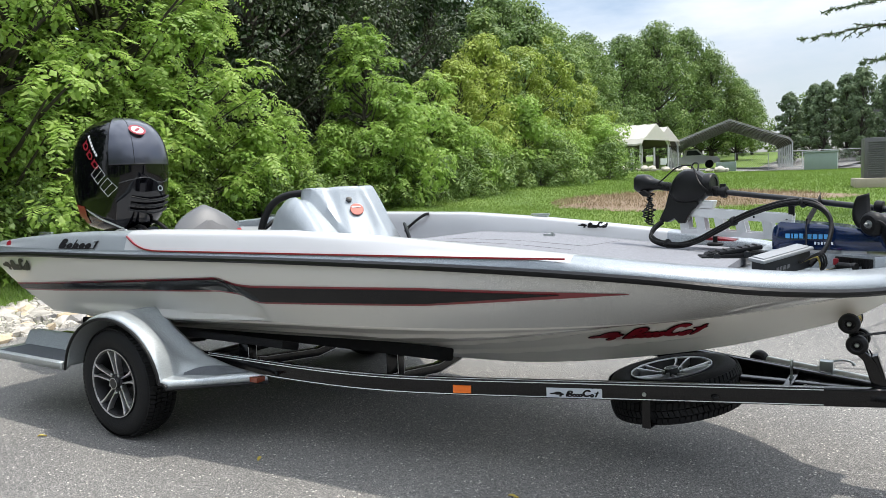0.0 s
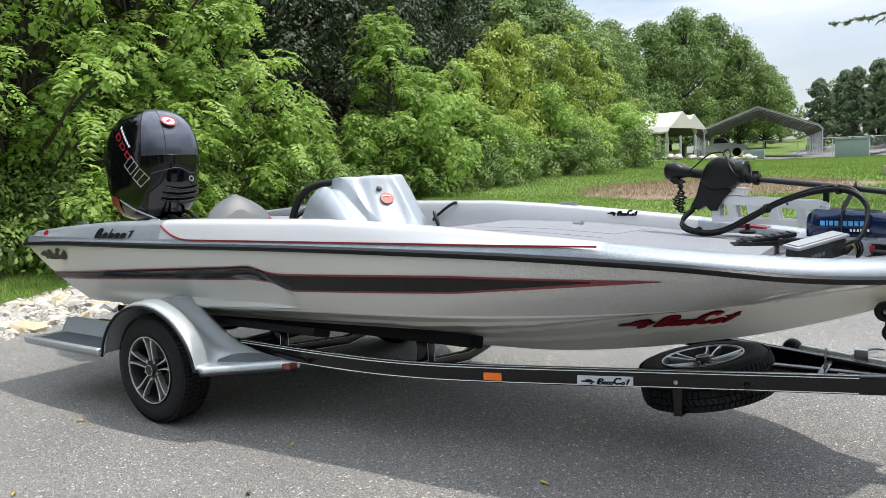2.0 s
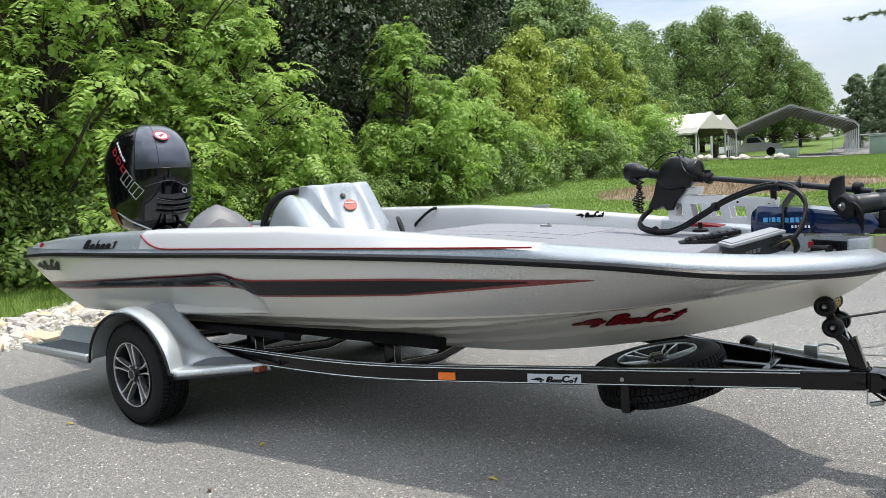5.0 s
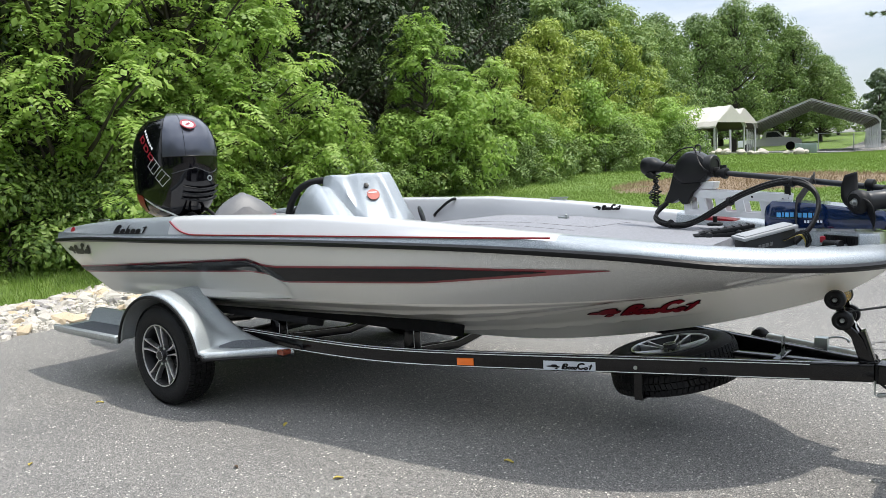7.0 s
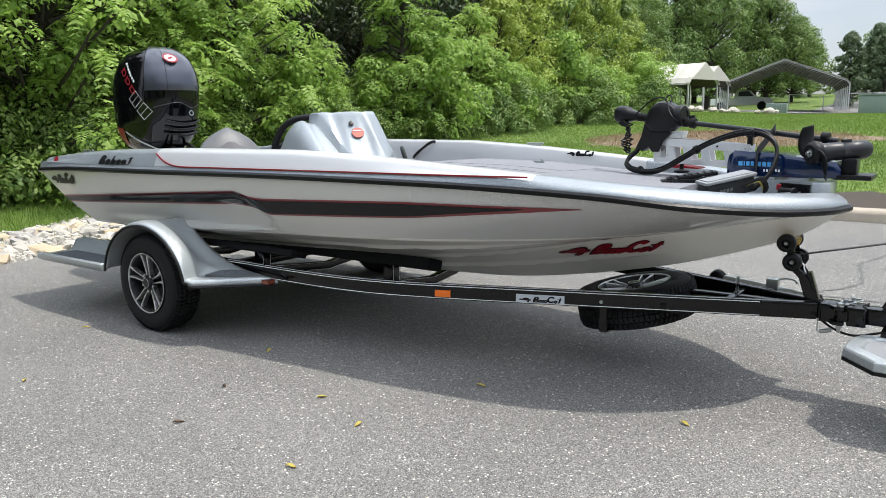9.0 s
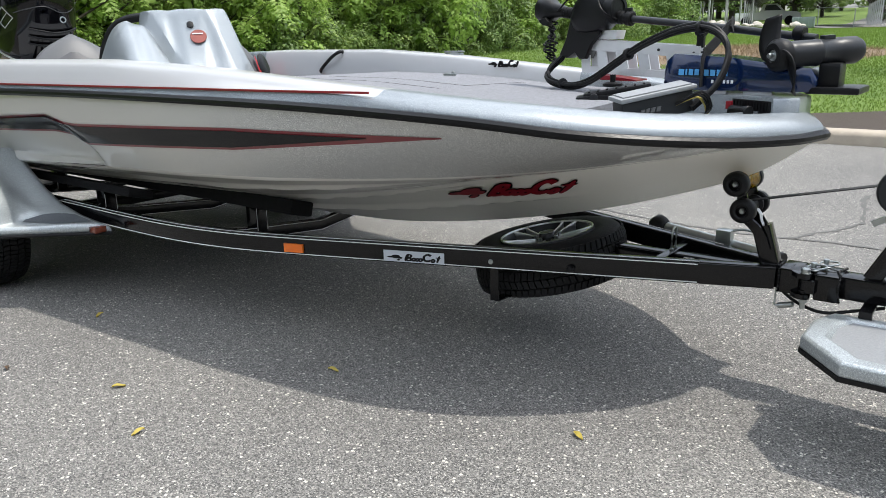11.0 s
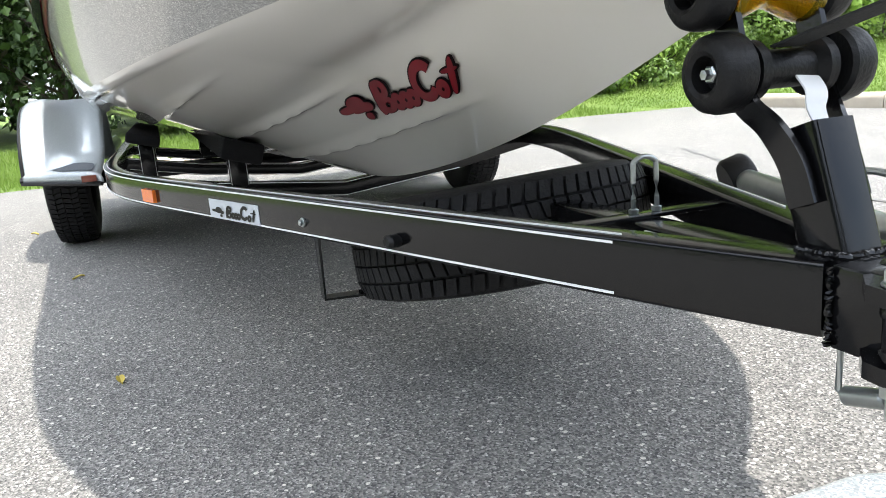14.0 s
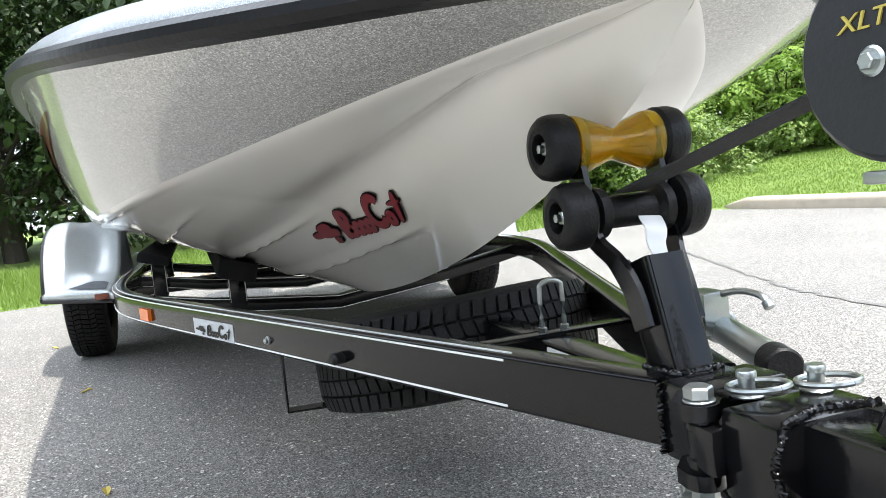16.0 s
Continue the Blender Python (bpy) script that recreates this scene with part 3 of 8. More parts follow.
sweep(bm, [p + V(0, 0, 0.004) for p in full_rail], [(0.012, -0.016), (0.021, -0.006), (0.021, 0.006), (0.012, 0.016), (-0.02, 0.018), (-0.02, -0.018)])
part("rub_rail", bm, RUB_RAIL, boat, "black vinyl rub rail")

# gunwale cap: outer skin, top and inner face, on both sides
def inward(i, path):
    d = (path[min(i + 1, len(path) - 1)] - path[max(i - 1, 0)])
    d.z = 0
    d.normalize()
    return V(-d.y, d.x, 0)


def cap_section(i, path):
    p = path[i]
    zt = interp(TOPZ, p.x)
    n = inward(i, path)
    bow = max(0.0, min(1.0, (p.x - 3.0) / 0.9))
    w = 0.20 - 0.05 * bow
    zl = p.z + 0.014
    mid = max(zl + 0.03, 1.108 if p.x < 3 else zl + 0.05)
    flat = [p + n * 0.0 + V(0, 0, zl - p.z), p + n * 0.012 + V(0, 0, mid - p.z - 0.012), p + n * 0.016 + V(0, 0, mid - p.z), p + n * 0.045 + V(0, 0, zt - 0.035 - p.z),
            p + n * 0.065 + V(0, 0, zt - 0.012 - p.z), p + n * 0.10 + V(0, 0, zt - p.z), p + n * (w - 0.02) + V(0, 0, zt - 0.004 - p.z), p + n * w + V(0, 0, zt - 0.02 - p.z),
            p + n * (w + 0.02) + V(0, 0, zt - 0.10 - p.z), p + n * (w + 0.03) + V(0, 0, 1.02 - p.z), p + n * (w + 0.05) + V(0, 0, 0.72 - p.z if p.x < 1.5 else 0.95 - p.z)]
    b = max(0.0, min(1.0, (p.x - 2.3) / 0.6))
    b = b * b * (3 - 2 * b)
    for k in range(1, 6):
        a = radians(18 * k)
        flat[k] = flat[k].lerp(p + n * 0.10 * (1 - math.cos(a)) + V(0, 0, zl + (zt - zl) * math.sin(a) - p.z), b)
    return flat


full = RAIL + mirror(RAIL)[::-1][1:]
secs = [smooth_path(cap_section(i, full), 3) for i in range(len(full))]
silver_bm, white_bm = bmesh.new(), bmesh.new()
for i in range(len(secs) - 1):
    xm = 0.5 * (full[i].x + full[i + 1].x)
    for k in range(30):
        white = (0.05 < xm < 2.72 and k >= 6) or (k >= 24 and xm < 3.1)
        b = white_bm if white else silver_bm
        q = [b.verts.new(p) for p in (secs[i][k], secs[i][k + 1], secs[i + 1][k + 1], secs[i + 1][k])]
        b.faces.new(q)
# stern end of the cap
for s in (secs[0], secs[-1]):
    silver_bm.faces.new([silver_bm.verts.new(p) for p in s])
for b in (silver_bm, white_bm):
    bmesh.ops.remove_doubles(b, verts=b.verts, dist=0.0005)
part("gunwale_cap", silver_bm, SILVER, boat, "silver metal-flake gunwale")
part("gunwale_top", white_bm, CAPWHITE, boat, "white gunwale top and inner face")

# red pinstripe on the cap
bm = bmesh.new()
line = [V(0.0, 0, 1.19), V(0.1, 0, 1.14), V(0.22, 0, 1.112)] + [V(0.4 + 0.23 * k, 0, 1.109) for k in range(11)]
for p in line:
    i = min(range(NS), key=lambda j: abs(RAIL[j].x - p.x))
    s = cap_section(i, RAIL)
    r = by_x(RAIL, p.x)
    off = 0.016 + 0.03 * max(0, (p.z - 1.108)) / 0.09
    p.y = r.y + off - 0.006
sweep(bm, smooth_path(line, 3), rect(0.008, 0.008))
part("pinstripe", bm, RED_TRIM, boat, "dark red pinstripe along the gunwale")

# hull stripes
def band(top, low, material, name, label, off):
    b = bmesh.new()
    n = 90
    rows = []
    x0, x1 = max(top[0][0], low[0][0]), max(top[-1][0], low[-1][0])
    for k in range(n + 1):
        x = x0 + (x1 - x0) * k / n
        zt, zl = interp(top, x), interp(low, x)
        rows.append([side_point(x, zl + (zt - zl) * j / 4, off) for j in range(5)])
    loft(b, rows)
    return part(name, b, material, boat, label)


band(TOP, LOW, STRIPE_RED, "red_stripe", "dark red stripe edge on the hull", 0.003)
band([(x, z - 0.011) for x, z in TOP[:-1]] + [(2.66, 0.9535)], [(x, z + 0.011) for x, z in LOW[:-1]] + [(2.66, 0.9505)], STRIPE_BLACK, "black_stripe", "black stripe along the hull", 0.006)

# decks
def deck_z(x):
    return interp([(1.3, 1.092), (2.0, 1.084), (2.6, 1.045), (3.3, 1.025)], x)


def deck(name, x0, x1, height, material, label, inset=0.225, drop=0.35):
    b = bmesh.new()
    n = 16
    rows = []
    for k in range(n + 1):
        x = x0 + (x1 - x0) * k / n
        w = max(0.03, -by_x(RAIL, x).y - inset)
        z = deck_z(x) if height is None else height
        rows.append([V(x, w * j / 6, z + 0.012 * (1 - abs(j / 6))) for j in range(-6, 7)])
    g = loft(b, rows)
    front = [V(x1, q.co.y, q.co.z - drop) for q in g[-1]]
    back = [V(x0, q.co.y, q.co.z - drop) for q in g[0]]
    loft(b, [[q.co.copy() for q in g[-1]], front])
    loft(b, [back, [q.co.copy() for q in g[0]]])
    return part(name, b, material, boat, label)


deck("front_deck", 1.36, 3.24, None, CARPET, "grey carpeted casting deck", drop=0.12)
deck("cockpit_floor", -0.4, 1.36, 0.74, CARPET, "grey carpeted cockpit floor", 0.25, 0.02)
deck("rear_deck", -1.5, -0.4, 1.10, CAPWHITE, "white rear deck")
deck("bow_recess", 3.24, 3.9, 0.985, SILVER, "silver flake bow well", 0.17, 0.02)

# steering console: a swept near cowl under a taller instrument fairing
def console_z(x, y):
    """Height of the moulded console over the deck."""
    ya = -0.745 - 0.10 * smooth01((x - 1.0) / 0.5)
    ha = interp([(0.80, 1.02), (0.855, 1.13), (0.91, 1.24), (0.97, 1.345), (1.02, 1.388), (1.07, 1.395), (1.13, 1.378), (1.25, 1.30), (1.40, 1.19), (1.52, 1.10), (1.60, 1.03)], x)
    q = (y - ya) / (0.155 if y < ya else 0.135)
    a = 1.02 + (ha - 1.02) * max(0.0, 1 - abs(q) ** 2.4) ** 0.55
    # a second, lower fold on the near flank
    yb = ya - 0.085
    hb = interp([(0.84, 1.02), (0.92, 1.14), (1.02, 1.27), (1.10, 1.25), (1.22, 1.17), (1.34, 1.08), (1.42, 1.02)], x)
    q = (y - yb) / 0.085
    a = max(a, 1.02 + (hb - 1.02) * max(0.0, 1 - abs(q) ** 2) ** 0.6)
    v = (y + 0.70) / 0.20
    vc = max(0.0, min(1.0, v))
    xt, xb = 1.06 + 0.26 * vc, 1.42 + 0.115 * vc
    zb = 1.437 - 0.33 * max(0.0, (x - xt) / (xb - xt)) + 0.006 * math.sin(6 * x)
    rear = smooth01((x - (0.965 + 0.02 * vc)) / 0.06)
    side = smooth01((y + 0.72) / 0.05) * smooth01((-0.33 - y) / 0.07)
    b = 1.02 + (zb - 1.02) * rear * side
    top = max(a, b, 1.02)
    fold = max(0.0, math.cos(2 * math.pi * (y + 0.45 * (x - 1.0) + 0.70) / 0.17)) ** 1.5
    return top - 0.015 * fold * smooth01((top - 1.05) / 0.08) * smooth01((1.46 - top) / 0.05)


bm = bmesh.new()
nx, ny = 72, 64
rows = []
for i in range(nx + 1):
    x = 0.80 + 0.82 * i / nx
    rows.append([V(x, -0.96 + 0.66 * j / ny, console_z(x, -0.96 + 0.66 * j / ny)) for j in range(ny + 1)])
loft(bm, rows)
bmesh.ops.delete(bm, geom=[f for f in bm.faces if max(q.co.z for q in f.verts) <= 1.0205], context='FACES')
console = part("console", bm, SILVER, boat, "swept silver metal-flake steering console")
so = console.modifiers.new("smooth", 'SMOOTH')
so.factor, so.iterations = 0.5, 1
bm = bmesh.new()
tube(bm, [(0.92, -0.75, 1.075), (0.81, -0.75, 1.095), (0.765, -0.75, 1.15), (0.785, -0.74, 1.26), (0.845, -0.72, 1.355), (0.93, -0.69, 1.40), (1.03, -0.64, 1.41), (1.06, -0.62, 1.39)], 0.021, 12, 5)
part("grab_bar", bm, BLACK_RUBBER, console, "black padded grab bar")
fx_ = (console_z(1.415, -0.60) - console_z(1.355, -0.60)) / 0.06
fy_ = (console_z(1.385, -0.57) - console_z(1.385, -0.63)) / 0.06
face_n = V(-fx_, -fy_, 1).normalized()


def on_console(x, y, up=0.003):
    return V(x, y, console_z(x, y)) + face_n * up


bm = bmesh.new()
lathe(bm, [(0.001, 0), (0.036, 0), (0.038, 0.003), (0.036, 0.005), (0.001, 0.005)], on_console(1.335, -0.57), face_n, 24)
badge = part("badge", bm, mat("copper_red_badge", (0.22, 0.055, 0.04), 0.35, 0.4, coat=0.4, vary=0.1, scale=30.0), console, "round copper-red console badge")
bm = bmesh.new()
for dz in (-0.015, 0.0, 0.014):
    box(bm, (-0.024, -0.003, 0), (0.024, 0.003, 0.003), 0, Matrix.Translation(on_console(1.335, -0.57, 0.0045) + V(-0.4, 0, 0.9) * dz) @ face_n.to_track_quat('Z', 'Y').to_matrix().to_4x4())
part("badge_print", bm, PLATE, badge, "pale printed bars")
bm = bmesh.new()
lathe(bm, [(0.001, 0), (0.016, 0), (0.016, 0.006), (0.001, 0.008)], on_console(1.285, -0.575), face_n, 14)
part("key_switch", bm, PLASTIC, console, "small black console switch")
bm = bmesh.new()
lathe(bm, [(0.02, 0), (0.055, 0.004), (0.06, 0.012), (0.05, 0.018), (0.02, 0.02)], V(1.50, -0.345, 1.17), (0.8, 0.5, 0.3), 24)
part("gauge", bm, PLASTIC, console, "dark round gauge bezel")
bm = bmesh.new()
wheel_c, wheel_n = V(0.72, -0.60, 1.12), V(-0.85, 0, 0.5).normalized()
t1_, t2_ = V(0, 1, 0), wheel_n.cross(V(0, 1, 0))
sweep(bm, [wheel_c + (t1_ * math.cos(2 * math.pi * k / 32) + t2_ * math.sin(2 * math.pi * k / 32)) * 0.17 for k in range(33)], ring(0.014, 8), up=wheel_n)
for k in range(3):
    a = 2.1 * k + 0.5
    tube(bm, [wheel_c, wheel_c + (t1_ * math.cos(a) + t2_ * math.sin(a)) * 0.165], 0.012, 6)
part("steering_wheel", bm, PLASTIC, console, "black steering wheel")

# deck fittings
def handle(a, b, rise, r=0.011):
    bmh = bmesh.new()
    a, b = Vector(a), Vector(b)
    up = Vector(rise)
    tube(bmh, [a, a + up * 0.8, a.lerp(b, 0.3) + up, a.lerp(b, 0.75) + up, b + up * 0.6, b], r, 8, 4)
    for q in (a, b):
        cyl(bmh, q - up.normalized() * 0.004, q + up.normalized() * 0.012, r * 1.7, 12)
    return bmh


part("grab_handle", handle((0.63, 0.90, 1.07), (0.84, 0.88, 1.20), (0.02, -0.07, 0.02)), BLACK_RUBBER, boat, "black curved grab handle")
for x, y in ((1.78, 0.845), (-0.95, 1.04), (-0.95, -1.04)):
    bm = bmesh.new()
    z = interp(TOPZ, x)
    box(bm, (x - 0.055, y - 0.02, z - 0.004), (x + 0.055, y + 0.02, z + 0.006), 0.004)
    box(bm, (x - 0.07, y - 0.009, z + 0.010), (x + 0.07, y + 0.009, z + 0.020), 0.004)
    box(bm, (x - 0.02, y - 0.008, z), (x + 0.02, y + 0.008, z + 0.014), 0.002)
    part("cleat", bm, ZINC, boat, "folding metal cleat")
for x, y in ((1.994, 0.516),):
    bm = bmesh.new()
    box(bm, (x - 0.035, y - 0.014, 1.084), (x + 0.035, y + 0.014, 1.100), 0.004)
    cyl(bm, (x + 0.02, y, 1.09), (x + 0.02, y, 1.112), 0.009, 10)
    part("hatch_latch", bm, ZINC, boat, "small metal hatch latch")
# narrow seams round the carpeted hatch lids
for a, b in (((2.57, -0.33), (2.60, -0.56)), ((1.5, 0.10), (2.4, 0.10)), ((2.4, 0.10), (2.43, 0.58)), ((1.5, -0.10), (2.4, -0.10))):
    bm = bmesh.new()
    pts = [Vector((a[0], a[1], 0)).lerp(Vector((b[0], b[1], 0)), k / 6) for k in range(7)]
    for q in pts:
        w_ = -by_x(RAIL, q.x).y - 0.225
        q.z = deck_z(q.x) + 0.012 * (1 - abs(q.y) / w_)
    sweep(bm, pts, rect(0.0035, 0.002))
    part("hatch_seam", bm, DECAL_BLACK, boat, "dark seam of a hatch lid")

bm = bmesh.new()
plan = [(3.28, 0.13), (3.58, 0.055), (3.72, -0.02), (3.80, -0.075), (3.87, -0.02), (3.88, 0.10), (3.80, 0.26), (3.55, 0.46), (3.28, 0.56)]
loft(bm, [[V(3.6 + (x - 3.6) * g, 0.2 + (y - 0.2) * g, z) for x, y in plan] for g, z in ((1.0, 0.985), (1.0, 1.055), (0.985, 1.064), (0.3, 1.066))], True, True)
part("bow_platform", bm, SILVER, boat, "raised silver flake platform under the motor mount")
for x in (3.50, 3.66):
    bm = bmesh.new()
    box(bm, (x, 0.055, 1.0645), (x + 0.10, 0.085, 1.079), 0.003)
    part("mount_pad", bm, CAPWHITE, boat, "pale pad under the motor base")
# bow well: dark speaker panel, black plug with a red mark
bm = bmesh.new()
m = Matrix.Translation((3.715, -0.024, 1.026)) @ Euler((radians(88), 0, radians(-31))).to_matrix().to_4x4()
box(bm, (-0.09, -0.028, -0.004), (0.09, 0.028, 0.004), 0.002, m)
for k in range(12):
    box(bm, (-0.082 + 0.014 * k, -0.024, 0.004), (-0.076 + 0.014 * k, 0.024, 0.008), 0, m)
part("grille_panel", bm, PLASTIC, boat, "dark ribbed grille panel")
bm = bmesh.new()
cyl(bm, (3.655, -0.055, 1.018), (3.715, -0.088, 1.018), 0.019, 18, 0.004)
cyl(bm, (3.715, -0.088, 1.018), (3.730, -0.096, 1.018), 0.022, 18, 0.002)
part("power_plug", bm, PLASTIC, boat, "black trolling motor plug")
bm = bmesh.new()
box(bm, (3.635, -0.05, 1.022), (3.655, -0.03, 1.05), 0.003)
part("plug_flag", bm, RED_TRIM, boat, "small red plug tag")


# decals: plain shapes on the curved skin
def skin_shape(bm, corners, fn, off, n=8, m=3):
    """A four-cornered patch in (x, z), laid on a surface."""
    a, b, c, d = corners
    rows = []
    for i in range(n + 1):
        u = i / n
        row = []
        for j in range(m + 1):
            v = j / m
            x = (a[0] * (1 - u) + b[0] * u) * (1 - v) + (d[0] * (1 - u) + c[0] * u) * v
            z = (a[1] * (1 - u) + b[1] * u) * (1 - v) + (d[1] * (1 - u) + c[1] * u) * v
            row.append(fn(x, z, off))
        rows.append(row)
    loft(bm, rows)


def blob(bm, at, cx, cy, rx, ry, slant=0.3, grow=0.0, p=2.4, n=20):
    """A rounded patch of a mark in its own (along, up) frame."""
    c = bm.verts.new(at(cx + slant * cy * 0.1, cy))
    ringv = []
    for k in range(n):
        a = 2 * math.pi * k / n
        h = cy + (ry + grow * 2.0) * abs(math.sin(a)) ** (2 / p) * (1 if math.sin(a) > 0 else -1)
        ringv.append(bm.verts.new(at(cx + slant * h * 0.1 + (rx + grow) * abs(math.cos(a)) ** (2 / p) * (1 if math.cos(a) > 0 else -1), h)))
    for k in range(n):
        bm.faces.new((c, ringv[k], ringv[(k + 1) % n]))


def loop(bm, at, cx, cy, rx, ry, wd, grow=0.0, n=24, a0=0.0, a1=2 * math.pi):
    rows = []
    for k in range(n + 1):
        a = a0 + (a1 - a0) * k / n
        rows.append([at(cx + 0.03 * (cy + ry * f * math.sin(a)) + (rx * f + g) * math.cos(a), cy + (ry * f + g * 2) * math.sin(a)) for f, g in ((1 - wd, -grow), (1, grow))])
    loft(bm, rows)


def emblem(bm, at, grow=0.0):
    """The maker's mark as plain shapes: a leaping animal blot, tall and low rounded patches, a swash."""
    g = grow
    blob(bm, at, 0.065, 0.40, 0.065, 0.10, 0.2, g)
    blob(bm, at, 0.16, 0.46, 0.075, 0.22, 0.2, g)
    blob(bm, at, 0.235, 0.34, 0.05, 0.12, 0.2, g)
    blob(bm, at, 0.215, 0.10, 0.03, 0.10, 0.2, g)
    blob(bm, at, 0.345, 0.43, 0.032, 0.43, 0.6, g)
    loop(bm, at, 0.395, 0.62, 0.062, 0.25, 0.72, g)
    loop(bm, at, 0.40, 0.22, 0.066, 0.23, 0.72, g)
    for cx in (0.49, 0.555, 0.615):
        loop(bm, at, cx, 0.23, 0.045, 0.24, 0.80, g)
    loop(bm, at, 0.735, 0.52, 0.092, 0.50, 0.48, g, 24, 0.7, 5.7)
    loop(bm, at, 0.84, 0.23, 0.045, 0.24, 0.80, g)
    blob(bm, at, 0.915, 0.44, 0.022, 0.42, 0.6, g)
    blob(bm, at, 0.925, 0.60, 0.055, 0.055, 0.2, g)


def bow_at(off):
    """Frame of the bow mark on the hull bottom, by skin coordinates of its corners."""
    def at(s_, h):
        f, u = 45.67 + 9.40 * s_ + 1.06 * h, 0.713 + 0.087 * s_ - 0.139 * h
        q = bottom_skin(f, u)
        q.z += strake(f, u)
        t1v = bottom_skin(f + 0.3, u) - bottom_skin(f - 0.3, u)
        t2v = bottom_skin(f, u + 0.03) - bottom_skin(f, u - 0.03)
        n_ = t1v.cross(t2v).normalized()
        return q + (n_ if n_.y < 0 else -n_) * off
    return at


def skin_at(fn, x0, z0, x1, z1, h, off):
    return lambda s_, v: fn(x0 + (x1 - x0) * s_, z0 + (z1 - z0) * s_ + h * v, off)


bm = bmesh.new()
emblem(bm, bow_at(0.005), 0.014)
part("decal_outline", bm, DECAL_BLACK, boat, "dark outline of the hull mark")
bm = bmesh.new()
emblem(bm, bow_at(0.0078))
part("hull_decal", bm, RED_TRIM, boat, "dark red maker's mark on the bow")
bm = bmesh.new()
emblem(bm, skin_at(side_point, -1.38, 0.948, -1.00, 0.956, 0.075, 0.006), 0.026)
part("stern_decal", bm, DECAL_BLACK, boat, "small black maker's mark at the stern")


def cap_point(x, z, off):
    r = by_x(RAIL, x)
    zt = interp(TOPZ, x)
    f = max(0.0, min(1.0, (z - 1.108) / (zt - 0.035 - 1.108)))
    return V(x, r.y + 0.016 + 0.029 * f - off, z)


bm = bmesh.new()
at = skin_at(cap_point, -0.68, 1.108, -0.24, 1.112, 0.062, 0.006)
blob(bm, at, 0.10, 0.48, 0.035, 0.46, 0.7)
loop(bm, at, 0.17, 0.72, 0.075, 0.26, 0.9)
loop(bm, at, 0.17, 0.26, 0.085, 0.26, 0.9)
loop(bm, at, 0.33, 0.27, 0.068, 0.28, 0.95)
blob(bm, at, 0.42, 0.48, 0.022, 0.44, 0.7)
loop(bm, at, 0.48, 0.26, 0.068, 0.27, 0.95)
for cx in (0.62, 0.76):
    loop(bm, at, cx, 0.27, 0.068, 0.28, 0.95)
blob(bm, at, 0.90, 0.42, 0.024, 0.40, 0.7)
blob(bm, at, 0.91, 0.66, 0.06, 0.06, 0.3)
blob(bm, at, 0.5, 0.02, 0.42, 0.045, 0.1)
part("model_decal", bm, DECAL_BLACK, boat, "black model mark on the gunwale")
bm = bmesh.new()
lathe(bm, [(0.001, 0), (0.026, 0), (0.026, 0.002), (0.001, 0.0025)], cap_point(-1.30, 1.122, 0.012), (0, -1, 0.42), 20)
part("round_sticker", bm, RED_TRIM, boat, "small round red and white sticker")
bm = bmesh.new()
emblem(bm, lambda s_, v: V(2.10 + 0.21 * s_, -by_x(RAIL, 2.10 + 0.21 * s_).y - 0.226, 1.125 + 0.038 * v), 0.012)
part("inner_decal", bm, DECAL_BLACK, boat, "small black mark inside the gunwale")
bm = bmesh.new()
box(bm, (-1.70, -0.42, 1.06), (-1.66, -0.24, 1.24), 0.008, Matrix.Translation((-1.43, -0.34, 1.1)) @ Euler((0, radians(-24), 0)).to_matrix().to_4x4() @ Matrix.Translation((1.43, 0.34, -1.1)))
part("splash_plate", bm, CAPWHITE, boat, "white plate beside the outboard")
bm = bmesh.new()
tube(bm, [(-1.2, -0.36, 1.11), (-1.2, -0.36, 1.16), (-1.08, -0.36, 1.165), (-1.08, -0.36, 1.11)], 0.006, 8, 3)
part("stern_eye", bm, ZINC, boat, "steel stern eye")


# outboard motor
outboard = thing("outboard_motor", "glossy black outboard motor with a dark metallic top", "outboard motor", (-1.55, 0, 0.4))
def cowl_row(z, cx, lx, wy, n=28, p=2.6):
    row = []
    for k in range(n):
        a = 2 * math.pi * k / n
        c, s = math.cos(a), math.sin(a)
        row.append(V(cx + lx * abs(c) ** (2 / p) * (1 if c > 0 else -1), wy * abs(s) ** (2 / p) * (1 if s > 0 else -1), z))
    return row


bm = bmesh.new()
cowl_rows = [(1.14, -1.66, 0.20, 0.13), (1.18, -1.66, 0.30, 0.20), (1.26, -1.655, 0.37, 0.24), (1.40, -1.65, 0.42, 0.268), (1.56, -1.64, 0.44, 0.28), (1.70, -1.63, 0.437, 0.278), (1.80, -1.625, 0.415, 0.266),
             (1.90, -1.62, 0.365, 0.238), (1.97, -1.615, 0.295, 0.198), (2.02, -1.61, 0.20, 0.14), (2.042, -1.61, 0.11, 0.08), (2.048, -1.61, 0.02, 0.015)]
cowl_fine = []
for (z0, a0, b0, c0), (z1, a1, b1, c1) in zip(cowl_rows[:-1], cowl_rows[1:]):
    cowl_fine += [(z0 + (z1 - z0) * k / 3, a0 + (a1 - a0) * k / 3, b0 + (b1 - b0) * (k / 3) ** (1.25 if z0 > 1.6 else 0.85), c0 + (c1 - c0) * (k / 3) ** (1.25 if z0 > 1.6 else 0.85)) for k in range(3)]
cowl_fine.append(cowl_rows[-1])
loft(bm, [cowl_row(*r, n=64) for r in cowl_fine], True, True)
cowl = part("cowl", bm, COWL, outboard, "glossy black engine cowl")
